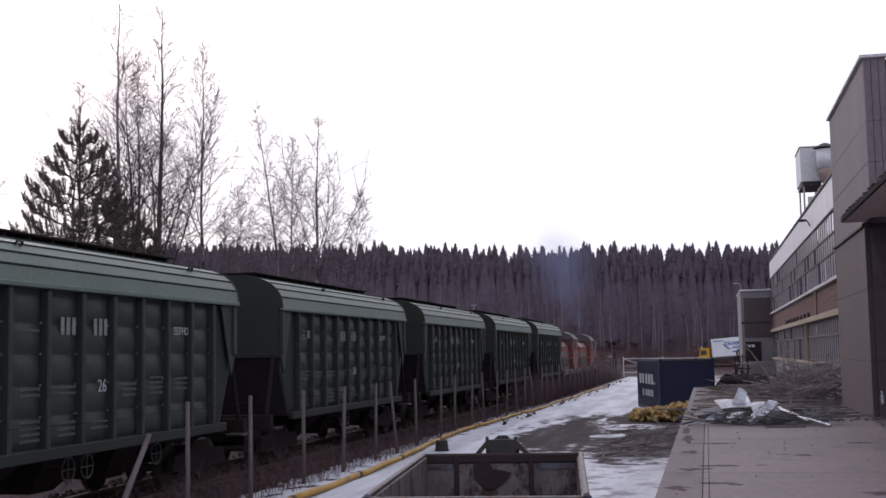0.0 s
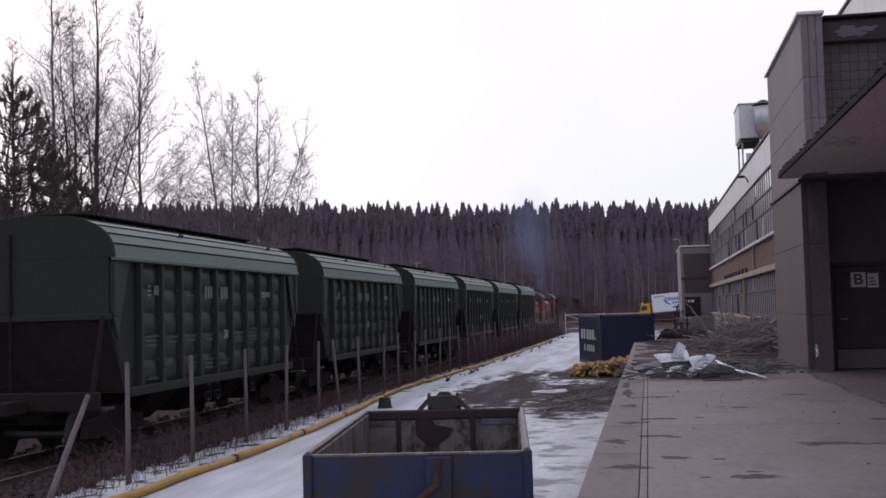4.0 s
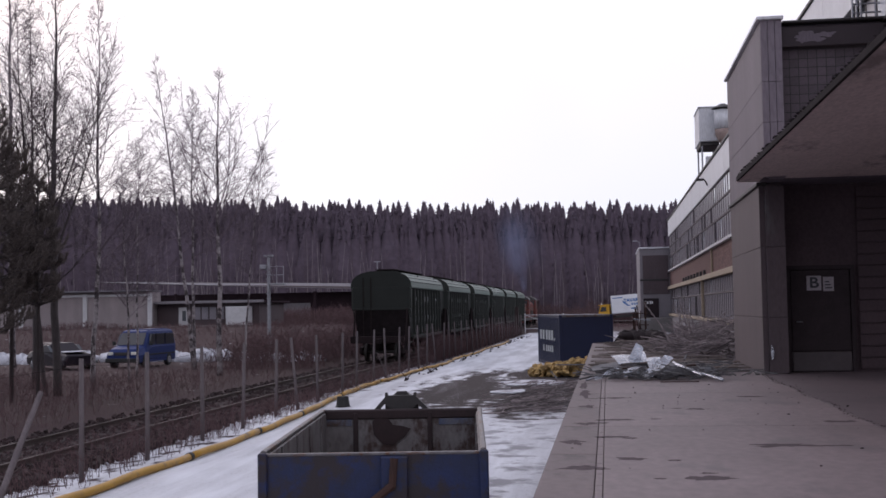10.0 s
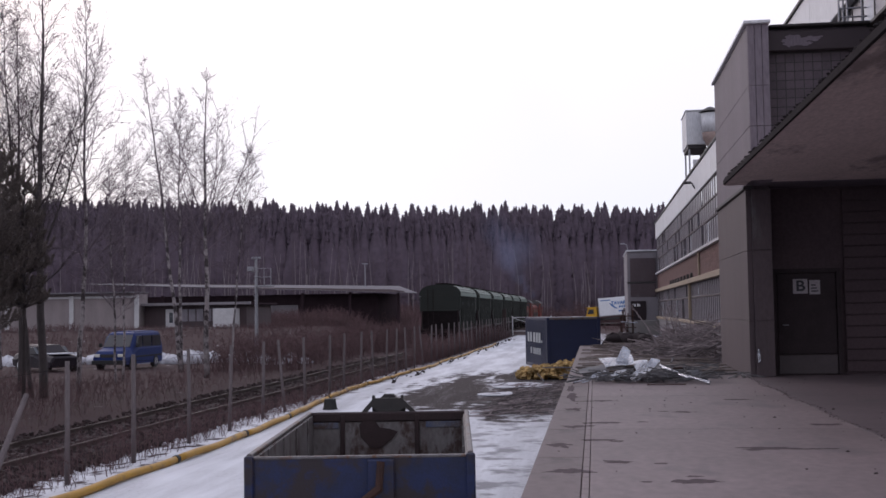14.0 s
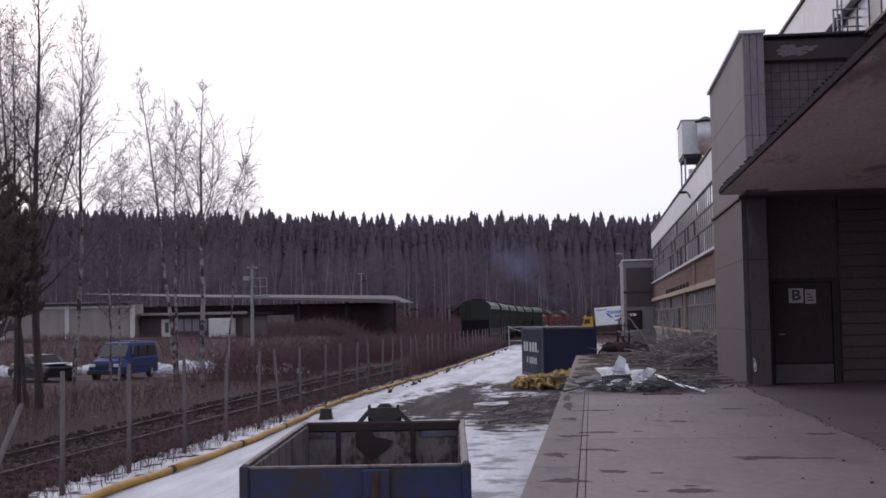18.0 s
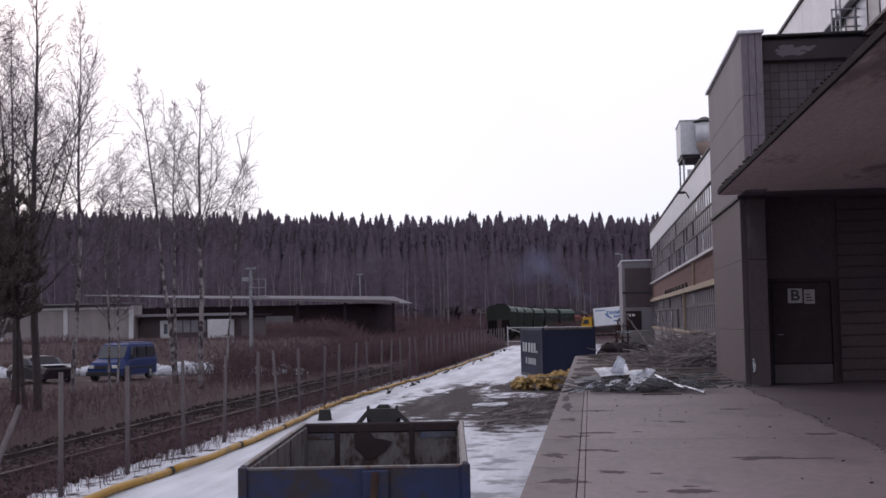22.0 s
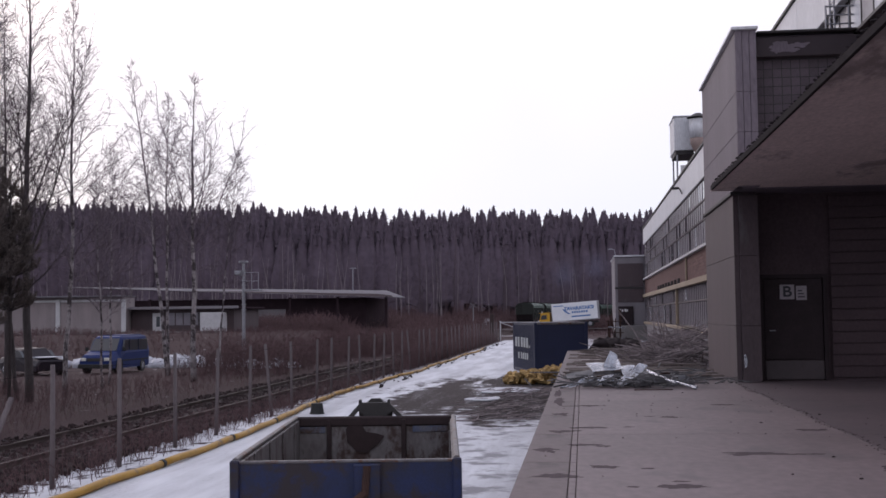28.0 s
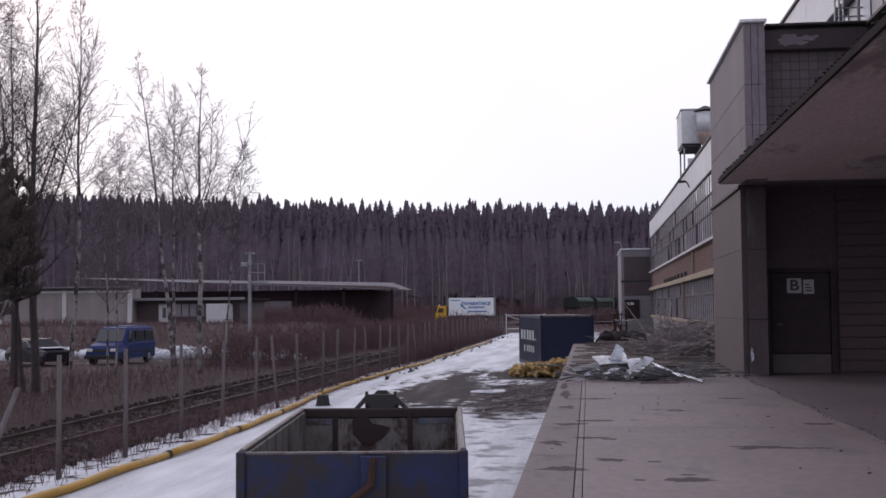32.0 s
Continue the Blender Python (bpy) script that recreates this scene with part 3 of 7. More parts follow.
# inner slabs carry the shade under the canopy in their colour
slab_in = Shape().cbox(4.0, 18.6, 0.003, 5.996, -0.16, -0.008, 0.006).mesh("slab", CONCRETE_SHADE)
y = -14.0
while y < DOCK_END - 3:
    for k in range(8):
        part("joint_strip", strip, CONCRETE, dock, m=pose(-0.60, y + 0.75 * k, DOCK_Z))
    part("slab", slab, CONCRETE, dock, m=pose(-0.60, y, DOCK_Z))
    part("slab", slab_in, CONCRETE_SHADE, dock, m=pose(-0.60, y, DOCK_Z))
    for k in (0, 3):
        part("edge_beam", beam, CONCRETE_EDGE, dock, m=pose(-0.60, y + k, DOCK_Z))
    y += 6.0

# damp stains by the edge joints, and grit trodden about on the slabs
q_st = random.Random(4)
for i, (x, y, rx, ry) in enumerate(((-0.45, 14.15, 0.16, 0.07), (0.05, 14.7, 0.24, 0.05), (-0.3, 16.4, 0.2, 0.06), (0.1, 16.9, 0.3, 0.05), (0.15, 20.9, 0.28, 0.05), (-0.35, 19.2, 0.15, 0.09), (-0.45, 22.0, 0.12, 0.3), (-0.3, 11.9, 0.25, 0.06), (0.2, 12.6, 0.25, 0.05), (1.9, 13.8, 0.45, 0.07), (3.0, 16.5, 0.28, 0.05), (2.4, 21.0, 0.25, 0.06), (0.9, 11.2, 0.3, 0.06), (3.2, 12.4, 0.4, 0.1), (-0.5, 24.2, 0.1, 0.4), (1.3, 18.6, 0.18, 0.05))):
    for piece in range(4):
        f = 1.0 if piece == 0 else q_st.uniform(0.2, 0.45)
        cx, cy = (x, y) if piece == 0 else (x + q_st.gauss(0, 0.9) * rx, y + q_st.gauss(0, 1.6) * ry)
        n = 44
        ring = []
        for k in range(n):
            t = 2 * math.pi * k / n
            c, s_ = math.cos(t), math.sin(t)
            r = 0.72 + 0.55 * noise.noise((c * 1.3 + i * 7, s_ * 1.3, piece)) + 0.4 * noise.noise((c * 4 + i, s_ * 4, piece + 3)) + 0.2 * noise.noise((c * 9, s_ * 9, i))
            ring.append((max(cx + rx * f * r * c, -0.655), cy + ry * f * r * 3.2 * s_))
        part("damp_stain", Shape().prism(ring, "z", DOCK_Z - 0.003, DOCK_Z + 0.0012 + 0.0003 * piece), DAMP, dock)
grit = Shape()
for i in range(70):
    x, y = q_st.uniform(-0.5, 4.6), q_st.uniform(10.5, 27)
    grit.lump((x, y, DOCK_Z + 0.004), q_st.uniform(0.006, 0.018) * (2.2 if i % 23 == 0 else 1), i, 0.35, 0.5, 6)
for i in range(420):
    y = 11.0 + 17.0 * q_st.random()
    grit.lump((3.40 + q_st.gauss(0, 0.035) + 0.05 * math.sin(y * 1.7), y, DOCK_Z + 0.003), q_st.uniform(0.004, 0.014), 300 + i, 0.35, 0.5, 6)
tagged(part("grit", grit, DAMP), "dark crumbs and grit on the concrete", "grit", kind="stuff")

# ballast bed, rails, sleepers
bed = Shape()
prev = None
for s in np.arange(-110, 420, 4.0):
    row = [(*on_track(s, o)[:2], z) for o, z in ((-2.3, -0.22), (-1.6, -0.03), (1.6, -0.03), (2.3, -0.22))]
    row = [(x, y, z + (ground_z(x, y) if y > 150 else 0)) for x, y, z in row]
    o = len(bed.v)
    bed.v += row
    if prev is not None:
        bed.f += [(prev + i, prev + i + 1, o + i + 1, o + i) for i in range(3)]
    prev = o
tagged(part("track_bed", bed, BALLAST), "dark brown railway ballast bed", "track bed", kind="structure")
stones = Shape()
for i in range(5200):
    s = 12 + 60 * rnd.random() ** 1.3
    x, y, h = on_track(s, rnd.uniform(-2.0, 2.1))
    r = rnd.uniform(0.03, 0.07)
    q = Matrix.Translation((x, y, -0.03)) @ Euler((rnd.random() * 6, rnd.random() * 6, rnd.random() * 6)).to_matrix().to_4x4()
    stones.box(-r, r, -r * 0.7, r * 0.7, -r * 0.8, r * 0.8, q)
tagged(part("ballast_stones", stones, BALLAST), "loose dark ballast stones between the rails", "ballast", kind="stuff")


def rise(y, x):
    return ground_z(x, y) if y > 150 else 0.0


track = thing("railway_track", label="single rusty railway track on dark sleepers", category="railway track", kind="structure")
for side in (-0.76, 0.76):
    r = Shape()
    prof = ((-0.06, -0.15), (0.06, -0.15), (0.012, -0.12), (0.012, -0.04), (0.036, -0.03), (0.036, 0.0), (-0.036, 0.0), (-0.036, -0.03), (-0.012, -0.04), (-0.012, -0.12))
    prev = None
    for s in list(np.arange(-110, 140, 12.0)) + list(np.arange(140, 420, 5.0)):
        o = len(r.v)
        for u, w in prof:
            x, y, h = on_track(s, side + u)
            r.v.append((x, y, RAIL_Z + w + rise(y, x)))
        if prev is not None:
            k = len(prof)
            r.f += [(prev + i, prev + (i + 1) % k, o + (i + 1) % k, o + i) for i in range(k)]
        prev = o
    part("rail", r, RAIL, track)
tie = Shape().cbox(-1.3, 1.3, -0.13, 0.13, -0.18, -0.02, 0.02).mesh("sleeper", SLEEPER)
for i in range(150):
    x, y, h = on_track(14 + i * 0.62)
    part("sleeper", tie, SLEEPER, track, m=pose(x, y, 0.0, 0, 0, rnd.uniform(-1, 1)))


# ---- factory ----
def strip_wall(name, x, y0, y1, z0, z1, material, label, thick=0.3):
    return tagged(part(name, Shape().cbox(x, x + thick, y0, y1, z0, z1, 0.01), material), label, "wall", kind="structure")


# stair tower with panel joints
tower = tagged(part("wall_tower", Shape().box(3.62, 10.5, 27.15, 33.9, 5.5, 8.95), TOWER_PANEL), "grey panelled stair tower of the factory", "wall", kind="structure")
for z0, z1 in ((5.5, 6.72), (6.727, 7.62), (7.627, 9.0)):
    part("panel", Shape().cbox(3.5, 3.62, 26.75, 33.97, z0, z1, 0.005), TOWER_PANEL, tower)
    for x0 in (3.5, 3.655, 3.81):
        part("pier_panel", Shape().cbox(x0 + 0.004, x0 + 0.15, 26.7, 27.14, z0, z1, 0.005), PIER, tower)
part("tile_backing", Shape().box(3.97, 7.59, 27.144, 27.152, 5.52, 8.42), TRIM_DARK, tower)
tile = Shape().cbox(0, 0.183, -0.012, 0.003, 0, 0.183, 0.003).mesh("cladding_tile", TILE_DARK)
for i in range(18):
    for k in range(14):
        part("cladding_tile", tile, TILE_DARK, tower, m=pose(3.98 + i * 0.2, 27.148, 5.6 + k * 0.2))
part("cladding_board", Shape().cbox(7.6, 10.5, 27.06, 27.14, 5.55, 8.4, 0.012), TILE_DARK, tower)
part("fascia", Shape().cbox(3.97, 10.5, 26.9, 27.15, 8.42, 8.86, 0.01), FASCIA, tower, "dark fascia with a peeled pale patch")
part("cap", Shape().cbox(3.42, 4.0, 26.62, 34.0, 9.0, 9.07, 0.01), PARAPET, tower, "pale metal coping")
part("cap", Shape().cbox(4.0, 10.5, 26.84, 34.0, 8.95, 9.0, 0.01), TRIM_DARK, tower)
for k, (px_, pz_, w_, h_) in enumerate(((4.6, 8.63, 0.30, 0.10), (4.95, 8.67, 0.20, 0.06), (4.45, 8.55, 0.12, 0.06), (4.8, 8.56, 0.12, 0.04))):
    ring = []
    for i in range(36):
        t = 2 * math.pi * i / 36
        r = 1 + 0.7 * noise.noise((math.cos(t) * 1.6 + k * 5, math.sin(t) * 1.6, 2)) + 0.35 * noise.noise((math.cos(t) * 5, math.sin(t) * 5, k))
        ring.append((px_ + w_ * r * math.cos(t), pz_ + h_ * r * math.sin(t)))
    part("bare_patch", Shape().prism(ring, "y", 26.894 - 0.001 * k, 26.905), TOWER_PANEL, tower, "pale patch where the paint has peeled")

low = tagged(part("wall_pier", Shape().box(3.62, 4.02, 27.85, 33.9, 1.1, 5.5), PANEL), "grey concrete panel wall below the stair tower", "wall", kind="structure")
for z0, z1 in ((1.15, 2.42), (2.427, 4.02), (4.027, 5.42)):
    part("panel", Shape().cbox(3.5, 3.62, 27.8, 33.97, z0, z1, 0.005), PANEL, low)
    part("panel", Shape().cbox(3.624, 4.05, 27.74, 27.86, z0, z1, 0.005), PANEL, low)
part("ledge", Shape().cbox(3.44, 3.66, 27.7, 34.0, 5.42, 5.5, 0.01), TRIM_DARK, low)
tagged(part("torn_sheet", Shape().prism(((3.66, 1.46), (3.71, 1.5), (3.72, 1.62), (3.69, 1.76), (3.66, 1.80), (3.645, 1.66)), "y", 27.68, 27.735), SHEET), "torn bright metal flap on the wall corner", "metal flap")

# shade of the recess below the canopy is put into this wall's dark colour
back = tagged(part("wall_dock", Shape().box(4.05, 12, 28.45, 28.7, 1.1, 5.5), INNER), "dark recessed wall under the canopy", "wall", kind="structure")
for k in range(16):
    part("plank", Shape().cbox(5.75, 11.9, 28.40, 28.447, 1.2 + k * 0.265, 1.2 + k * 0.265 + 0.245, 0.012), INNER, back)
door = thing("door_1", label="closed dark steel dock door with a pale kick panel", category="door", kind="structure")
part("leaf", Shape().cbox(4.22, 5.55, 28.36, 28.44, 1.62, 3.5, 0.015), DOOR_DARK, door)
part("kick_panel", Shape().cbox(4.22, 5.55, 28.35, 28.44, 1.16, 1.61, 0.015), KICK, door)
fr = Shape().box(4.12, 4.21, 28.33, 28.45, 1.15, 3.6).box(5.56, 5.65, 28.33, 28.45, 1.15, 3.6).box(4.21, 5.56, 28.33, 28.45, 3.51, 3.6)
part("frame", fr, DOOR_DARK, door)
part("door_handle", Shape().tube([(4.34, 28.36, 2.3), (4.34, 28.29, 2.3), (4.46, 28.29, 2.3)], 0.012, 6), GALV, door)
sg = thing("letter_sign", label="white square sign with a black letter on the dark door", category="sign")
part("plate", Shape().cbox(4.58, 4.91, 28.335, 28.35, 3.02, 3.36, 0.004), SIGN_DULL, sg)
text_part("letter", "B", 0.34, INK, sg, pose(4.745, 28.33, 3.19, 90), wide=1.15, bold=0.009)
sg = thing("paper_notice", label="pale paper notice beside the lettered sign", category="notice")
part("sheet", Shape().cbox(4.95, 5.19, 28.34, 28.35, 3.0, 3.33, 0.002), SIGN_DULL, sg)
for k in range(3):
    part("writing_line", Shape().box(4.99, 5.15 - 0.03 * k, 28.334, 28.338, 3.06 + k * 0.07, 3.09 + k * 0.07), INK, sg)

# canopy over the dock
can = tagged(part("canopy", Shape().cbox(3.0, 10, 11.0, 27.75, 5.52, 5.62, 0.01), SLAB_UNDER), "concrete canopy slab over the loading dock", "canopy", kind="structure")
part("fascia", Shape().cbox(2.95, 3.0, 11.0, 27.3, 5.50, 5.60, 0.004), FELT, can, "dark torn edge sheet")
rag = Shape()
for i in range(72):
    y0 = 10.6 + i * 0.23
    rag.lump((2.97, y0, 5.62 + rnd.uniform(-0.01, 0.03)), rnd.uniform(0.015, 0.042), i, 0.6, 0.4, 7)
part("torn_felt", rag, FELT, can, "ragged black roofing felt")

# taller block behind the stair tower
up = tagged(part("wall_upper", Shape().box(6.35, 14.0, 10.0, 37.6, 8.9, 11.2), INNER), "taller factory block with a white parapet", "wall", kind="structure")
for i in range(6):
    part("parapet_panel", Shape().cbox(6.0, 6.34, 10.0 + i * 4.6, 14.59 + i * 4.6, 9.8, 11.28, 0.015), PARAPET, up)
part("roof_edge", Shape().cbox(5.94, 6.4, 10.0, 37.65, 11.28, 11.38, 0.01), TRIM_DARK, up)


def window_band(name, x, y0, y1, z0, z1, rows, bay, seed, label, bright=0.25, frame_mat=TRIM_DARK, lit=0.0):
    """A ribbon of windows on a wall facing -x: frame bars and single panes."""
    q = random.Random(seed)
    w = thing(name, label=label, category="window", kind="structure")
    n = round((y1 - y0) / bay)
    d = (y1 - y0) / n
    zs = [z0 + (z1 - z0) * k for k in rows]
    bar = Shape().cbox(x - 0.012, x + 0.12, -0.035, 0.035, z0, z1, 0.004).mesh("mullion", frame_mat)
    for i in range(n + 1):
        part("mullion", bar, frame_mat, w, m=pose(0, y0 + i * d, 0))
    for z in zs:
        part("transom", Shape().cbox(x - 0.03, x + 0.12, y0, y1, z - 0.04, z + 0.04, 0.006), frame_mat, w)
    for a, b in zip(zs[:-1], zs[1:]):
        me = {k: Shape().box(x + 0.004, x + 0.02, -d / 2 + 0.05, d / 2 - 0.05, a + 0.04, b - 0.04).mesh("pane", k) for k in (PANE, PANE_BRIGHT, PANE_GREY)}
        for i in range(n):
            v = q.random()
            # near panes of the top row mostly take the painted sky reflection
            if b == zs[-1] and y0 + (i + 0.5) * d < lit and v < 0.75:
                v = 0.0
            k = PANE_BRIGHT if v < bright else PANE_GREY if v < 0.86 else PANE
            part("pane", me[k], k, w, m=pose(0, y0 + (i + 0.5) * d, 0))
    return w


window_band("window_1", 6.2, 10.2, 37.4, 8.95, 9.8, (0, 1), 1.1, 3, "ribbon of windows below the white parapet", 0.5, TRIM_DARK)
lad = thing("roof_ladder", label="thin steel ladder before the upper windows", category="ladder")
for yy in (27.6, 28.05):
    part("stile", Shape().cyl((5.85, yy, 9.0), (5.85, yy, 11.9), 0.025, n=6), GALV, lad)
for k in range(9):
    part("rung", Shape().cyl((5.85, 27.6, 9.2 + k * 0.3), (5.85, 28.05, 9.2 + k * 0.3), 0.014, n=5), GALV, lad)
hand = thing("guard_rail", label="grey steel guard rail on the stair tower roof", category="railing")
for k in range(6):
    part("post", Shape().cyl((5.6 + k * 0.5, 27.3, 8.95), (5.6 + k * 0.5, 27.3, 9.62), 0.022, n=6), GALV, hand)
for z in (9.2, 9.4, 9.6):
    part("bar", Shape().cyl((5.6, 27.3, z), (8.1, 27.3, z), 0.02, n=6), GALV, hand)

# long wing
FX, WY0, WY1 = 4.5, 34.0, 87.0
wing = tagged(part("wall_wing", Shape().box(FX + 0.2, 16, WY0, WY1, 0, 8.75), INNER), "long factory wing with ribbon windows and brick band", "wall", kind="structure")
for i in range(9):
    a = WY0 + i * (WY1 - WY0) / 9
    b = WY0 + (i + 1) * (WY1 - WY0) / 9
    part("parapet_panel", Shape().cbox(FX, FX + 0.22, a + 0.01, b - 0.01, 7.68, 8.8, 0.012), PARAPET, wing)
part("roof_edge", Shape().cbox(FX - 0.06, FX + 0.3, WY0, WY1, 8.8, 8.9, 0.01), TRIM_DARK, wing)
part("window_sill", Shape().cbox(FX - 0.10, FX + 0.2, WY0, WY1, 5.12, 5.24, 0.012), WHITE_TRIM, wing)
part("wood_beam", Shape().cbox(FX - 0.12, FX + 0.16, WY0, WY1, 3.86, 4.08, 0.015), BEAM, wing, "yellowed timber beam")
part("sill_beam", Shape().cbox(FX - 0.10, FX + 0.16, WY0, WY1, 1.98, 2.14, 0.012), BEAM, wing, "yellowed sill board")
part("plinth", Shape().cbox(FX, FX + 0.2, WY0, WY1, 0.0, 1.98, 0.01), PANEL_PALE, wing, "grey concrete plinth")
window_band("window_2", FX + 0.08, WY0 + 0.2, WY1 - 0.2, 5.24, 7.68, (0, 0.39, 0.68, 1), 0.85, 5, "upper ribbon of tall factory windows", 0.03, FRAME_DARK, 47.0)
window_band("window_3", FX + 0.08, WY0 + 0.2, WY1 - 0.2, 2.14, 3.86, (0, 0.62, 1), 0.75, 6, "lower ribbon of dusty factory windows", 0.03, FRAME_DARK)
part("downpipe", Shape().cyl((FX - 0.02, 51.8, 4.1), (FX - 0.02, 51.8, 5.1), 0.05, n=8), BEAM, wing, "short yellowed pipe on the brick")
part("wood_post", Shape().cbox(FX - 0.06, FX + 0.07, 57.4, 57.62, 1.2, 3.86, 0.01), BEAM, wing, "yellowed timber post")
for i in range(8):
    part("pipe_stub", Shape().cyl((FX - 0.05, 55.5 + i * 2.1, 4.08), (FX - 0.05, 55.5 + i * 2.1, 4.32), 0.07, 0.055, 8), TRIM_DARK, wing, "dark pipe stub on the beam")
br = tagged(part("wall_brick", Shape().box(FX + 0.06, FX + 0.2, WY0, WY1, 4.08, 5.12), BRICK), "orange brick band between the window ribbons", "wall", kind="structure")
one = Shape().cbox(FX + 0.046, FX + 0.058, -0.245, 0.245, -0.055, 0.055, 0.003).mesh("brick", BRICK)
for r in range(8):
    for c in range(37):
        yy = WY0 + 0.3 + c * 0.51 + (0.255 if r % 2 else 0)
        part("brick", one, BRICK, br, m=pose(0, yy, 4.15 + r * 0.13))
far_b = Shape()
for r in range(8):
    for c in range(67):
        yy = WY0 + 0.3 + (37 + c) * 0.51 + (0.255 if r % 2 else 0)
        if yy < WY1 - 0.3:
            far_b.box(FX + 0.046, FX + 0.058, yy - 0.245, yy + 0.245, 4.095 + r * 0.13, 4.205 + r * 0.13)
ob = part("far_bricks", far_b, BRICK, br)
ob["kind"] = "stuff"
board = thing("wall_sign", label="white sign board with a black mark on the wall", category="sign")
part("board", Shape().cbox(FX - 0.16, FX - 0.13, 37.6, 38.5, 3.0, 3.85, 0.006), SIGN_WHITE, board)
part("mark", Shape().box(FX - 0.166, FX - 0.16, 37.8, 37.9, 3.1, 3.75).box(FX - 0.166, FX - 0.16, 38.2, 38.3, 3.1, 3.75).box(FX - 0.166, FX - 0.16, 37.9, 38.2, 3.38, 3.48), INK, board)
lampw = thing("wall_lamp", label="angled steel lamp on the white parapet", category="lamp")
part("arm", Shape().tube([(FX, 53.0, 7.95), (FX - 0.12, 53.0, 8.2), (FX - 0.2, 53.0, 8.22)], 0.03, 6), TRIM_DARK, lampw)
part("head", Shape().cbox(FX - 0.5, FX - 0.15, 52.88, 53.12, 8.17, 8.27, 0.03), TRIM_DARK, lampw)

# roof fan housing
fan = thing("roof_fan_unit", label="white boxy roof ventilation unit with brown duct", category="ventilation unit")
part("housing", Shape().cbox(4.62, 5.62, 58.2, 61.0, 10.6, 12.25, 0.03), PARAPET, fan)
part("base_tray", Shape().cbox(4.68, 5.56, 58.3, 60.9, 10.42, 10.6, 0.02), TRIM_DARK, fan)
part("top_edge", Shape().cbox(4.58, 5.66, 58.15, 61.05, 12.25, 12.3, 0.01), PARAPET, fan)
for px, py in ((4.75, 58.4), (5.5, 58.4), (4.75, 60.8), (5.5, 60.8)):
    part("leg", Shape().cbox(px - 0.04, px + 0.04, py - 0.04, py + 0.04, 8.7, 10.42, 0.01), GALV, fan)
part("brace", Shape().cyl((4.75, 58.4, 8.9), (5.5, 58.4, 10.3), 0.03, n=6), GALV, fan)
part("cladding", Shape().cbox(4.9, 5.3, 58.33, 58.36, 8.8, 9.9, 0.01), PARAPET, fan)
part("flue", Shape().cyl((5.72, 57.72, 11.1), (5.72, 57.72, 12.02), 0.42, n=20), PARAPET, fan, smooth=True)
part("rain_cap", Shape().cyl((5.72, 57.72, 12.1), (5.72, 57.72, 12.32), 0.55, 0.12, 16), TRIM_DARK, fan)
part("duct_elbow", Shape().tube([(5.72, 57.72, 11.2), (5.74, 57.72, 10.95), (5.85, 57.72, 10.72), (6.05, 57.72, 10.56), (6.4, 57.72, 10.5)], 0.42, 14), mat("brown_primed_duct", (0.34, 0.25, 0.22), (0.26, 0.19, 0.17), 0.7), fan, smooth=True)

# annex at the end of the wing
ann = tagged(part("wall_annex", Shape().cbox(2.42, 8, 87.0, 96.0, 0, 6.85, 0.02), PANEL_PALE), "grey two-storey annex with a dark door", "wall", kind="structure")
part("panel", Shape().cbox(2.62, 4.46, 86.94, 86.996, 4.65, 6.35, 0.01), PANEL, ann)
part("panel", Shape().cbox(2.62, 4.46, 86.94, 86.996, 3.55, 4.5, 0.01), PANEL, ann)
part("band", Shape().cbox(2.40, 4.48, 86.93, 86.996, 4.51, 4.63, 0.01), TRIM_DARK, ann)
part("cap", Shape().cbox(2.36, 8, 86.9, 96.05, 6.85, 6.95, 0.01), PARAPET, ann)
part("ramp", Shape().cbox(2.3, 4.48, 84.6, 86.93, 0, 1.85, 0.02), CONCRETE_DARK, ann)
d2 = thing("door_2", label="dark annex door with small white marks", category="door", kind="structure")
part("leaf", Shape().cbox(2.62, 3.7, 86.9, 86.935, 1.87, 3.25, 0.01), DOOR_DARK, d2)
bb = Shape()
bars(bb, 2.72, 3.0, 2.86, 0.2, 86.895, 2, 1)
bars(bb, 3.06, 3.34, 2.86, 0.2, 86.895, 2, 2)
part("writing", bb, SIGN_WHITE, d2)
al = thing("corner_lamp", label="small lamp on a bracket at the annex corner", category="lamp")
part("arm", Shape().tube([(2.5, 87.2, 6.9), (2.42, 87.1, 7.35), (2.2, 87.1, 7.45)], 0.03, 6), GALV, al)
part("head", Shape().cbox(1.95, 2.25, 87.0, 87.2, 7.38, 7.46, 0.02), GALV, al)


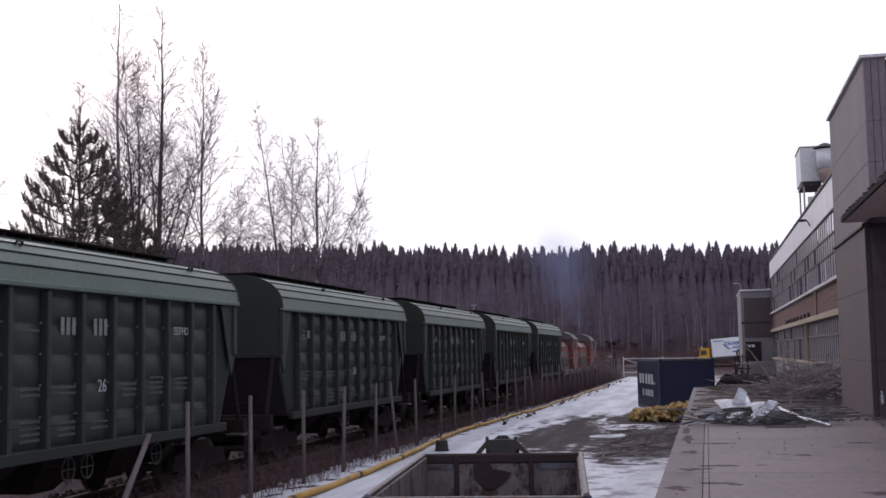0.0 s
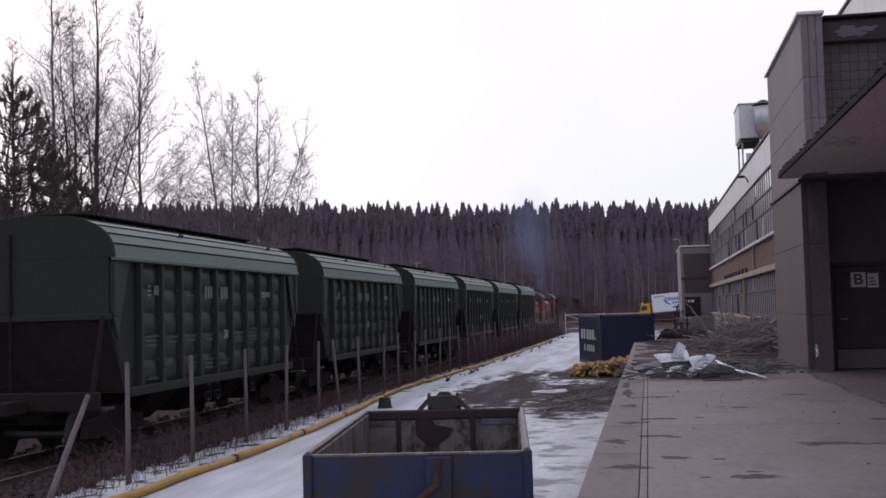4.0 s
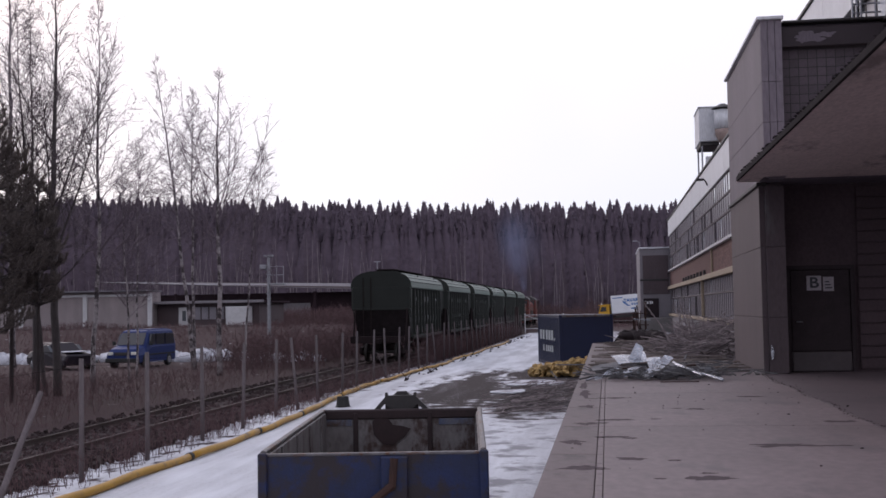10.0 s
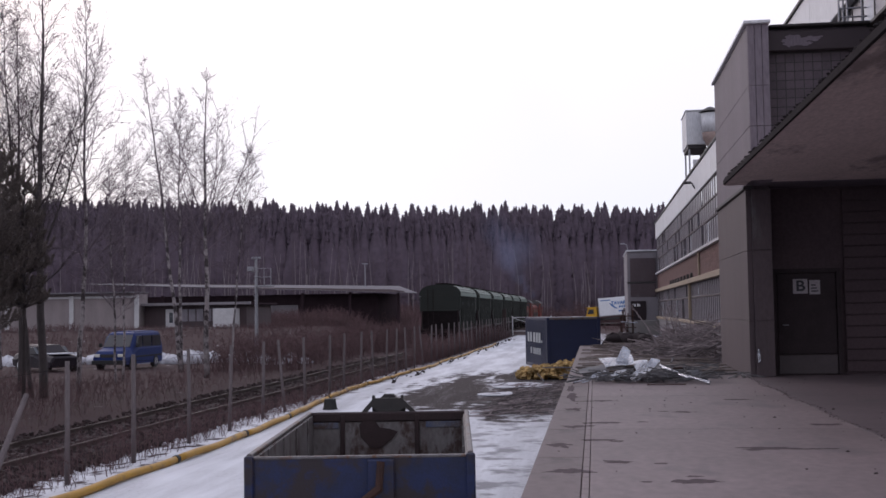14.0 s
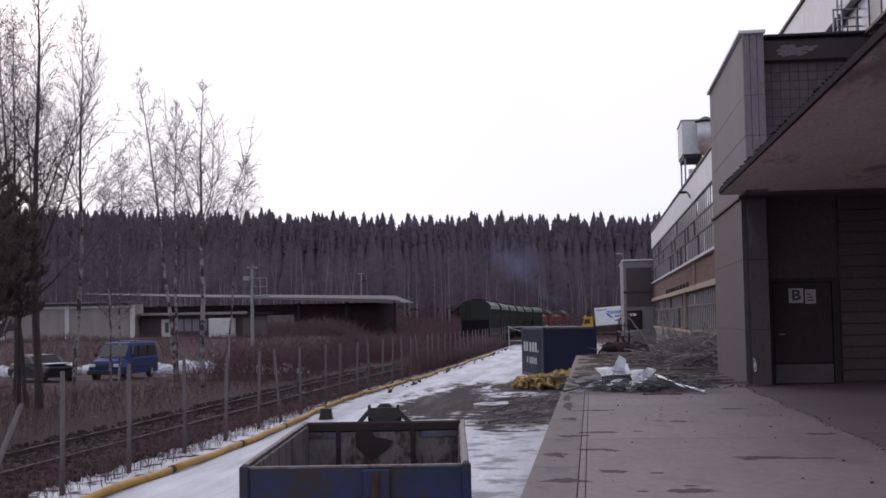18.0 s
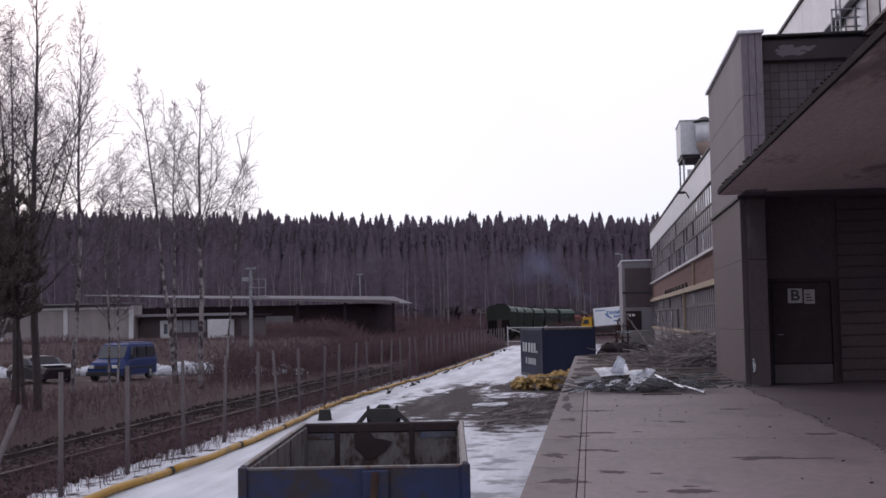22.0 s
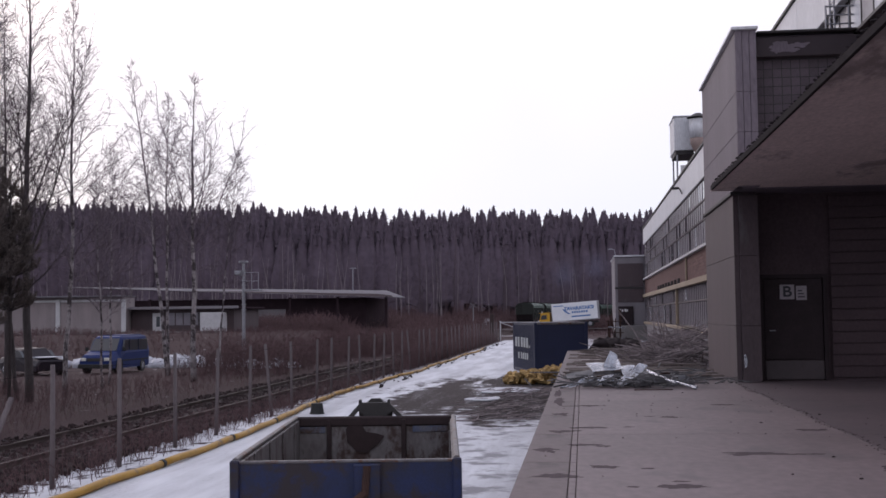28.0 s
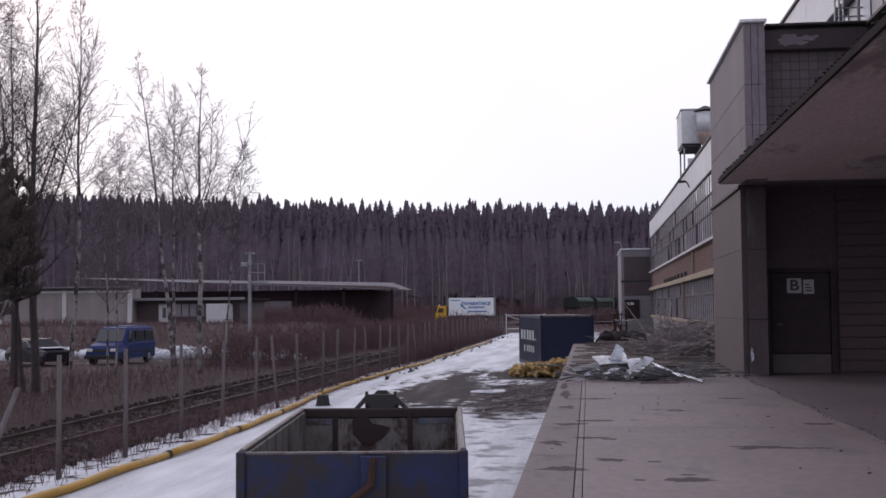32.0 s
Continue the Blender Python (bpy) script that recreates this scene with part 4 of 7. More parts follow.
# ---- yard things ----
def skip():
    """Open blue roll-off skip, its long side a little skewed."""
    m = pose(-2.43, 12.1, 0, 0, 0, 6.6)
    sk = thing("waste_skip", m, "open blue steel skip, rusty inside, on the snowy road", "skip")
    W, Lg, Z0, Z1 = 1.14, 5.1, 0.18, 1.26
    part("front_wall", Shape().cbox(-W, W, 0, 0.05, Z0, Z1, 0.01), SKIP_BLUE, sk)
    part("back_wall", Shape().cbox(-W, W, Lg - 0.06, Lg, Z0, Z1 + 0.02, 0.01), SKIP_IN, sk, "inner end wall, grey, blue and rusty")
    for s in (-1, 1):
        x0, x1 = sorted((s * W, s * (W - 0.05)))
        part("side_wall", Shape().cbox(x0, x1, 0.05, Lg - 0.06, Z0, Z1, 0.01), SKIP_IN, sk)
        part("side_rim", Shape().cbox(s * W - 0.03, s * W + 0.03, 0.02, Lg, Z1, Z1 + 0.05, 0.012), RIM_STEEL, sk)
        for k in range(6):
            part("side_rib", Shape().cbox(min(s * W, s * (W + 0.1)), max(s * W, s * (W + 0.035)), 0.4 + k * 0.85, 0.52 + k * 0.85, Z0, Z1 - 0.12, 0.015), SKIP_BLUE, sk)
        for k in range(4):
            part("inner_rib", Shape().cbox(min(s * (W - 0.07), s * (W - 0.05)), max(s * (W - 0.07), s * (W - 0.05)), 0.9 + k * 1.15, 0.96 + k * 1.15, Z0, Z1, 0.008), SKIP_IN, sk)
        part("corner_post", Shape().cbox(s * W - 0.05, s * W + 0.05, -0.04, 0.06, 0.1, Z1 + 0.03, 0.015), SKIP_BLUE, sk)
    part("front_rim", Shape().cbox(-W, W, -0.01, 0.055, Z1 - 0.01, Z1 + 0.02, 0.008), RIM_STEEL, sk)
    part("back_rim", Shape().cbox(-W - 0.04, W + 0.04, Lg - 0.09, Lg + 0.05, Z1 - 0.10, Z1 + 0.04, 0.02), DARK_RUST, sk, "dark rusted top rail")
    part("bottom", Shape().cbox(-W, W, 0, Lg, 0.1, Z0, 0.01), RUST, sk)
    for x in (-0.66, 0.42):
        part("end_rib", Shape().cbox(x - 0.035, x + 0.035, Lg - 0.1, Lg - 0.061, Z0, Z1, 0.01), DARK_RUST, sk)
    for a, b in ((-W + 0.06, -0.72), (0.55, W - 0.08)):
        part("blue_band", Shape().cbox(a, b, Lg - 0.075, Lg - 0.062, Z1 - 0.19, Z1 - 0.1, 0.004), SKIP_BAND, sk, "blue paint left along the rim")
    stain = Shape().prism(((-0.42, 1.12), (-0.40, 0.94), (-0.27, 0.80), (-0.12, 0.78), (0.05, 0.90), (0.14, 1.02), (0.02, 1.06), (-0.12, 1.08), (-0.2, 1.2), (-0.36, 1.2)), "y", Lg - 0.085, Lg - 0.076)
    part("dark_stain", stain, DARK_RUST, sk, "dark rusty patch on the end wall")
    part("latch_bar", Shape().tube([(0.22, -0.05, 1.22), (0.2, -0.09, 0.95), (-0.1, -0.1, 0.72), (-0.42, -0.08, 0.55), (-0.6, -0.07, 0.5)], 0.045, 8), RUST, sk, "rusty bent locking bar")
    part("latch_plate", Shape().cbox(0.08, 0.36, -0.06, 0.0, 0.5, 1.24, 0.012), SKIP_BLUE, sk)
    # lifting gear behind the far end
    gear = Shape().prism(((-0.42, 1.27), (-0.22, 1.49), (0.2, 1.49), (0.42, 1.27), (0.33, 1.27), (0.24, 1.37), (0.16, 1.29), (-0.14, 1.29), (-0.24, 1.37), (-0.33, 1.27)), "y", Lg + 0.05, Lg + 0.16)
    part("lifting_block", Shape().prism(((-0.24, 1.27), (0.24, 1.27), (0.25, 1.40), (0.17, 1.47), (0.10, 1.50), (0.07, 1.54), (-0.07, 1.54), (-0.10, 1.50), (-0.17, 1.47), (-0.25, 1.40)), "y", Lg + 0.17, Lg + 0.3), BLACK_STEEL, sk, "solid dark middle of the lifting gear")
    part("lifting_frame", gear, BLACK_STEEL, sk, "black lifting frame")
    part("hook_bar", Shape().cyl((-0.1, Lg + 0.22, 1.46), (0.1, Lg + 0.22, 1.46), 0.06, n=10), BLACK_STEEL, sk)
    for x in (-0.22, 0.2):
        part("lug", Shape().cbox(x - 0.02, x + 0.02, Lg + 0.06, Lg + 0.2, 1.45, 1.53, 0.006), BLACK_STEEL, sk)
    for x in (-0.8, 0.8):
        for yy in (0.5, 4.6):
            part("roller", Shape().cyl((x - 0.12, yy, 0.12), (x + 0.12, yy, 0.12), 0.12, n=12), BLACK_STEEL, sk)
    part("mouth_of_rust", Shape().cbox(-W + 0.05, W - 0.05, 0.06, Lg - 0.08, 0.18, 0.24, 0.02), RUST, sk)


skip()
bk = thing("black_bucket", pose(-7.55, 33.4, 0.0), "small black tub standing on the snow", "tub")
part("tub", Shape().cyl((0, 0, 0), (0, 0, 0.30), 0.2, 0.16, 12), RUBBER, bk)
part("rim", Shape().cyl((0, 0, 0.0), (0, 0, 0.03), 0.215, 0.215, 12), RUBBER, bk)


def container():
    m = pose(-2.15, 54.0, 0.02, 0, 0, 12.4)
    c = thing("shipping_container", m, "dark blue ribbed shipping container with white lettering", "container")
    Lc, Wc, H = 6.06, 2.44, 2.36
    # the long side with the writing faces -x, the short end faces -y
    part("end_wall", Shape().cbox(0.08, Wc - 0.08, 0.03, 0.08, 0.12, H - 0.1, 0.01), CONT_BLUE, c)
    part("end_wall", Shape().cbox(0.08, Wc - 0.08, Lc - 0.08, Lc - 0.03, 0.12, H - 0.1, 0.01), CONT_BLUE, c)
    for x in (0.0, Wc):
        rib = Shape().cbox(-0.035, 0.035, -0.07, 0.07, 0.12, H - 0.1, 0.02).mesh("rib", CONT_BLUE)
        part("side_wall", Shape().box(x - 0.01 if x else 0.02, x + 0.01 if x else 0.04, 0.08, Lc - 0.08, 0.1, H - 0.08), CONT_BLUE, c)
        for k in range(21):
            part("rib", rib, CONT_BLUE, c, m=pose(x if x else 0.03, 0.2 + k * 0.28, 0))
    for x in (0.05, Wc - 0.05):
        for yy in (0.05, Lc - 0.05):
            part("corner_post", Shape().cbox(x - 0.07, x + 0.07, yy - 0.07, yy + 0.07, 0, H, 0.012), CONT_BLUE, c)
        part("top_rail", Shape().cbox(x - 0.05, x + 0.05, 0.1, Lc - 0.1, H - 0.1, H, 0.01), CONT_BLUE, c)
        part("bottom_rail", Shape().cbox(x - 0.05, x + 0.05, 0.1, Lc - 0.1, 0.0, 0.14, 0.01), CONT_BLUE, c)
    for yy in (0.05, Lc - 0.05):
        part("header", Shape().cbox(0.1, Wc - 0.1, yy - 0.05, yy + 0.05, H - 0.1, H, 0.01), RIM_STEEL, c)
        part("threshold", Shape().cbox(0.1, Wc - 0.1, yy - 0.05, yy + 0.05, 0.0, 0.14, 0.01), CONT_BLUE, c)
    part("roof", Shape().cbox(0.05, Wc - 0.05, 0.08, Lc - 0.08, H - 0.05, H - 0.01, 0.006), CONT_BLUE, c)
    for k in range(6):
        a = Lc - 0.85 - k * 0.74 - (0.2 if k > 1 else 0)
        part("letter_block", Shape().box(-0.048, -0.042, a - (0.52 if k < 5 else 0.3), a, 1.18, 1.64 if k < 5 else 1.30), WHITE_INK, c)
    for k in range(5):
        a = Lc - 1.7 - k * 0.55 - (0.25 if k else 0)
        part("letter_block", Shape().box(-0.048, -0.042, a - 0.36, a, 0.62, 0.92), WHITE_INK, c)


container()


def fence():
    """Grey posts with slack wires between yard and track."""
    f = thing("fence", label="leaning grey fence posts with slack rusty wires", category="fence")
    q = random.Random(11)
    ys, y = [13.2, 18.9, 21.76, 24.98, 27.63, 30.6, 33.0, 35.44, 38.71, 40.95, 43.77, 46.65, 49.5], 52.0
    while y < 126:
        ys.append(y)
        y += 2.75 + q.uniform(-0.2, 0.2)
    me = Shape().tube([(0, 0, -0.3), (0.004, 0, 0.9), (0, 0, 2.02)], [0.046, 0.042, 0.037], 8).mesh("post", POST, True)
    prev = None
    for i, yy in enumerate(ys):
        lean = q.uniform(-1.6, 1.6)
        if i in (6, 16):
            lean = -5.0
        part("post", me, POST, f, m=pose(FENCE_X + q.uniform(-0.05, 0.05), yy, 0, 0, lean, 0))
        if prev is not None:
            for z in (0.9, 1.9):
                part("wire", Shape().tube([(FENCE_X, prev, z), (FENCE_X + 0.02, (prev + yy) / 2, z - 0.05), (FENCE_X, yy, z)], 0.004, 3), WIRE, f)
        prev = yy
    return f


FENCE_X = -8.75
fence()
prop = thing("leaning_pole", label="loose grey wooden pole leaning on the fence", category="pole")
part("pole", Shape().tube([(-8.45, 15.5, 0.0), (-8.45, 16.2, 0.82), (-8.45, 16.9, 1.6)], [0.05, 0.046, 0.04], 8), POST, prop)
prop = thing("leaning_pole", label="thin stick leaning over the pipe at the fence", category="pole")
part("pole", Shape().tube([(-8.45, 45.4, 0.0), (-8.62, 45.2, 0.55), (-8.8, 45.0, 1.1)], 0.024, 6), POST, prop)


def hose():
    """A yellow drain pipe snaking along the road edge, in joined lengths."""
    h = thing("drain_pipe", label="long yellow plastic pipe lying along the snowy road edge", category="pipe")
    pts = [(-7.9, 9.0), (-7.9, 13.0), (-7.88, 16.5), (-7.85, 20.0), (-7.75, 23.0), (-7.85, 27.0), (-8.0, 30.4), (-8.4, 36.0), (-8.65, 41.9), (-8.4, 47.0), (-8.35, 53.2), (-7.9, 58.0), (-8.2, 64.0), (-7.85, 72.0), (-8.1, 80.0), (-7.7, 88.0), (-8.0, 97.0)]
    ys = np.arange(9.0, 97.0, 0.5)
    py = [p[1] for p in pts]
    xs = np.interp(ys, py, [p[0] for p in pts])
    xs = np.convolve(np.pad(xs, 4, mode="edge"), np.ones(9) / 9, mode="valid")
    cuts = [0, 13, 25, 34, 43, 56, 70, 88, 104, 122, 140, len(ys) - 1]
    for a, b in zip(cuts[:-1], cuts[1:]):
        part("length", Shape().tube([(xs[i], ys[i], 0.07 + 0.015 * math.sin(i)) for i in range(a, b + 1)], 0.07 if a < 60 else 0.06, 10), HOSE, h, smooth=True)
        i = b
        if b < len(ys) - 1:
            part("coupling", Shape().tube([(xs[i], ys[i] - 0.07, 0.07 + 0.015 * math.sin(i)), (xs[i], ys[i] + 0.07, 0.07 + 0.015 * math.sin(i))], 0.08, 10), RUBBER, h)


hose()


# ---- dock debris ----
def debris():
    q = random.Random(21)
    # loose boards across the dock
    boards = []
    for i in range(70):
        boards.append((q.uniform(0.4, 3.4), q.uniform(27.0, 50.5), q.uniform(1.6, 3.6), q.uniform(0.08, 0.16), q.gauss(3, 9)))
    for k in range(12):
        boards.append((q.uniform(0.7, 1.6), 28.0 + k * 1.9, 3.2, 0.14, q.gauss(0, 3)))
    shared = {}
    for i, (x, y, ln, w, a) in enumerate(boards):
        key = round(ln * 2) / 2
        x, y = max(-0.5 + key / 2, min(x, 3.3 - key / 2)), max(y, 28.6)
        if key not in shared:
            shared[key] = Shape().cbox(-key / 2, key / 2, -0.06, 0.06, 0, 0.035, 0.006).mesh("board", PLANK)
        b = part("board", shared[key], PLANK, m=pose(x, y, DOCK_Z + 0.003 + 0.038 * (i % 4), 0, q.uniform(-0.6, 0.6), a))
        tagged(b, "grey weathered board lying on the dock", "board", "boards on the dock")
    # heap of branches and laths against the facade
    hp = Shape()
    for i in range(620):
        x, y = min(4.1, max(0.6, q.gauss(2.9, 0.9))), q.uniform(34.6, 51.0)
        z = DOCK_Z + q.random() * (0.12 + 1.0 * step(x, 1.6, 3.7) * (1 - 0.5 * step(y, 41, 50)))
        ln = q.uniform(0.5, 1.7)
        a, e = q.choice((0, 3.14)) + q.gauss(0, 0.5), q.gauss(0.08, 0.26)
        d = Vector((math.cos(a) * math.cos(e), 0.7 * math.sin(a) * math.cos(e), math.sin(e))) * ln
        p0, p1 = Vector((x, y, z)) - d * 0.5, Vector((x, y, z)) + d * 0.5
        p0.z, p1.z = max(p0.z, DOCK_Z + 0.02), max(p1.z, DOCK_Z + 0.02)
        p0.x, p1.x = min(p0.x, 4.3), min(p1.x, 4.3)
        hp.cyl(p0, p1, q.uniform(0.014, 0.034), q.uniform(0.008, 0.02), 4)
    tagged(part("branch_heap", hp, STICK), "tangled heap of bare branches and laths against the factory", "branch heap", kind="stuff")
    for i in range(16):
        x, y = q.uniform(2.2, 3.9), q.uniform(36.0, 47.0)
        p0 = Vector((x, y, DOCK_Z + 0.05))
        p1 = p0 + Vector((q.uniform(-1.3, 0.6), q.uniform(-0.6, 0.6), q.uniform(0.7, 1.9)))
        b = Shape().tube([p0, p0.lerp(p1, 0.5) + Vector((0.05, 0, 0.05)), p1], [0.035, 0.025, 0.01], 5)
        for k in range(4):
            s0 = p0.lerp(p1, 0.4 + 0.15 * k)
            b.blade(s0, s0 + Vector((q.uniform(-0.5, 0.5), q.uniform(-0.3, 0.3), q.uniform(0.1, 0.5))), 0.012)
        tagged(part("branch", b, STICK), "bare branch sticking up from the debris heap", "branch", "branches in the heap")
    # bright crumpled sheets in front
    def sheet(name, pts, material, label, bend=0.12, t=0.006):
        a, b, c, d = (Vector(p) for p in pts)
        s, n = Shape(), 5
        for k in (0, 1):
            for i in range(n + 1):
                for j in range(n + 1):
                    u, v = i / n, j / n
                    p = (a * (1 - u) + b * u) * (1 - v) + (d * (1 - u) + c * u) * v
                    p = p + Vector((0, 0, bend * noise.noise((p.x * 3.1, p.y * 2.3, p.z * 3 + 5)))) + Vector((0, k * t, k * t))
                    s.v.append(tuple(p))
        w = (n + 1) * (n + 1)
        for k in (0, 1):
            for i in range(n):
                for j in range(n):
                    o = k * w + i * (n + 1) + j
                    f = (o, o + 1, o + n + 2, o + n + 1)
                    s.f.append(f if k else f[::-1])
        tagged(part(name, s, material), label, "metal sheet", "scrap sheets")
    Z = DOCK_Z
    q2 = random.Random(77)
    for (x, y, z, w, h, tilt, turn, mt) in ((2.2, 26.6, 0.12, 0.26, 0.18, 20, 12, SHEET_DARK), (0.3, 26.5, 0.10, 0.36, 0.16, 10, -8, SHEET_DARK), (1.2, 26.3, 0.10, 0.36, 0.14, 12, 22, SHEET_DARK), (1.5, 27.0, 0.14, 0.3, 0.14, 24, 40, SHEET_DARK), (0.7, 26.9, 0.16, 0.3, 0.2, 20, 60, SHEET_DARK)):
        m = pose(x, y, Z + z, tilt, q2.uniform(-18, 18), turn)
        sheet("metal_sheet", [m @ Vector(c) for c in ((-w, -h, 0), (w, -h, 0), (w * 0.8, h, 0), (-w * 0.9, h, 0))], mt, "dark bent sheet in the scrap heap", 0.2)
    for a, b, c, d in (((0.44, 27.2, 1.55), (0.63, 27.35, 1.89), (0.79, 27.3, 1.74), (0.69, 27.1, 1.46)), ((0.06, 27.4, 1.60), (0.81, 27.6, 1.66), (0.89, 26.8, 1.50), (0.22, 26.7, 1.42)),
                       ((0.8, 27.1, 1.59), (1.16, 27.0, 1.57), (1.03, 26.4, 1.36), (0.88, 26.4, 1.36)), ((1.24, 26.9, 1.62), (1.43, 26.8, 1.54), (0.80, 25.6, 1.17), (0.68, 25.8, 1.27)),
                       ((-0.31, 25.8, 1.23), (0.19, 26.4, 1.40), (0.23, 26.3, 1.36), (-0.29, 25.7, 1.18)), ((0.31, 26.2, 1.33), (0.67, 26.4, 1.38), (0.66, 26.0, 1.28), (0.33, 25.9, 1.24))):
        sheet("metal_sheet", (a, b, c, d), SHEET, "crumpled bright sheet metal in the scrap heap", 0.07)
    for a, b, c, d in (((1.28, 26.7, 1.48), (1.46, 26.6, 1.48), (1.32, 25.9, 1.17), (1.02, 25.9, 1.17)), ((-0.38, 26.8, 1.40), (0.22, 26.9, 1.47), (0.23, 26.6, 1.39), (-0.35, 26.5, 1.32))):
        sheet("metal_sheet", (a, b, c, d), SHEET_DARK, "dark bent sheet in the scrap heap", 0.05)
    for (p0, p1, r, mt) in (((1.4, 26.6, 1.48), (1.94, 25.5, 1.25), 0.035, SHEET), ((1.44, 26.4, 1.44), (2.31, 25.0, 1.18), 0.028, SHEET), ((1.99, 25.6, 1.27), (2.34, 25.1, 1.20), 0.025, SHEET), ((1.31, 27.3, 1.38), (2.15, 27.6, 1.37), 0.016, SHEET_DARK), ((2.03, 27.2, 1.37), (1.86, 26.0, 1.28), 0.016, SHEET_DARK),
                            ((1.05, 25.0, 1.162), (1.84, 25.0, 1.162), 0.010, RUST), ((-0.62, 25.7, 1.19), (-0.21, 26.1, 1.26), 0.022, SHEET_DARK), ((-0.48, 25.5, 1.18), (0.67, 26.5, 1.39), 0.022, SHEET), ((0.3, 26.8, 1.35), (2.0, 27.0, 1.4), 0.02, RUST)):
        tagged(part("metal_bar", Shape().cyl(p0, p1, r, r, 6), mt), "bent scrap metal bar in the heap", "metal bar", "scrap bars")
    sc = Shape()
    for i in range(300):
        x, y = q.gauss(1.2, 0.75), q.uniform(25.3, 27.9)
        a = q.uniform(0, 3.14)
        ln = q.uniform(0.15, 0.7)
        d = Vector((math.cos(a) * ln, 0.5 * math.sin(a) * ln, q.uniform(-0.1, 0.12)))
        z = Z + 0.03 + abs(q.gauss(0, 0.12))
        sc.cyl((x, y, z), Vector((x, y, max(z, Z + 0.12))) + d, 0.02, 0.015, 4)
    tagged(part("scrap_heap", sc, SHEET_DARK), "low heap of dark scrap strips on the dock", "scrap heap", kind="stuff")
    # yellow insulation beside the dock
    wl_ = Shape()
    for i in range(420):
        t = q.random()
        x = -3.0 + 2.2 * t + q.gauss(0, 0.1)
        hgt = 0.30 + 0.35 * t + 0.16 * noise.noise((x * 2.5, 3, 1))
        wl_.lump((x, 47.6 + q.gauss(0, 0.45), 0.06 + q.random() * hgt), q.uniform(0.05, 0.15), i, 0.7, 0.6, 6)
    tagged(part("insulation_heap", wl_, WOOL), "torn yellow mineral wool heap beside the dock", "insulation heap", kind="stuff")
    # sticks and litter on the wet road
    li = Shape()
    for i in range(260):
        x, y = q.gauss(-1.9, 0.75), q.uniform(30.5, 44.0)
        x = min(x, -0.75)
        a, ln = q.gauss(0.2, 0.6), q.uniform(0.2, 1.0)
        d = Vector((math.cos(a) * ln, math.sin(a) * ln, q.uniform(0, 0.08)))
        li.cyl((x - d.x / 2, y - d.y / 2, 0.04), (x + d.x / 2, y + d.y / 2, 0.05 + abs(d.z)), 0.018, 0.012, 4)
    li.v = [(min(x, -0.68), y, z) for x, y, z in li.v]
    tagged(part("litter_sticks", li, STICK), "broken sticks and laths scattered on the wet road", "sticks", kind="stuff")
    for (x, y, w, d, r) in ((-2.75, 42.9, 2.0, 2.6, 8), (-3.2, 38.6, 1.0, 1.3, -12)):
        ring = [(w * 0.55 * math.cos(t) * (1 + 0.35 * noise.noise((math.cos(t) * 2, math.sin(t) * 2, x))), d * 0.6 * math.sin(t) * (1 + 0.35 * noise.noise((math.cos(t) * 2, math.sin(t) * 2, y)))) for t in (k * math.pi / 14 for k in range(28))]
        p = part("ice_sheet", Shape().prism(ring, "z", 0.0, 0.035), SNOW, m=pose(x, y, 0.02, 0, 0, r))
        tagged(p, "flat sheet of old ice on the wet road", "ice sheet", "ice on the road")
    # clods and litter pushed up along the drain pipe
    cl = Shape()
    for i in range(70):
        y = 44 + 66 * q.random()
        x = -7.75 + q.gauss(0, 0.16)
        cl.lump((x, y, 0.05), q.uniform(0.03, 0.08), i, 0.6, 0.5, 6)
        if i % 3 == 0:
            cl.cyl((x, y, 0.05), (x + q.uniform(-0.5, 0.5), y + q.uniform(-0.5, 0.5), q.uniform(0.08, 0.4)), 0.02, 0.01, 4)
    tagged(part("verge_clods", cl, SOIL), "dark clods and twigs along the pipe", "clods", kind="stuff")
    for (x, y, r) in ((3.28, 27.35, 0.07), (3.4, 27.2, 0.045), (3.12, 27.5, 0.05)):
        tagged(part("rubble_bit", Shape().lump((0, 0, r * 0.4), r, int(x * 100), 0.6, 0.4, 7), CONCRETE_DARK, m=pose(x, y, DOCK_Z)), "broken lump of concrete by the wall corner", "rubble", "crumbs on the dock")
    # crumbs on the dock
    for i in range(22):
        x, y, r = q.uniform(0.4, 4.2), q.uniform(11, 25), q.uniform(0.008, 0.022)
        tagged(part("rubble_bit", Shape().lump((0, 0, r * 0.3), r, i, 0.4, 0.5, 6), SOIL, m=pose(x, y, DOCK_Z, 0, 0, 0)), "small dark crumb of rubble on the concrete", "rubble", "crumbs on the dock")
    # soil mound and snow heaps beyond the dock
    md = Shape()
    for i in range(110):
        md.lump((q.uniform(0.7, 2.6), q.uniform(57.5, 61), 0.2 + 1.05 * q.random()), q.uniform(0.35, 0.55), i, 0.7, 0.25, 8)
    tagged(part("soil_heap", md, SOIL, smooth=True), "dark heap of soil beyond the dock", "soil heap", kind="stuff")
    for (x, y, r, z) in ((0.7, 70, 0.9, 0.85), (2.9, 66, 0.7, 1.15), (1.9, 74, 1.1, 0.8)):
        s = Shape()
        for i in range(14):
            s.lump((x + q.gauss(0, r * 0.5), y + q.gauss(0, r), z * q.random()), 0.45, i, 0.7, 0.2, 8)
        tagged(part("snow_heap", s, SNOW, smooth=True), "dirty snow heap beside the factory", "snow heap", "snow heaps", "stuff")
    # rusty scrap rack by the annex
    rk = thing("scrap_rack", pose(1.7, 78, 0), "rusty steel rack with hanging scrap", "rack")
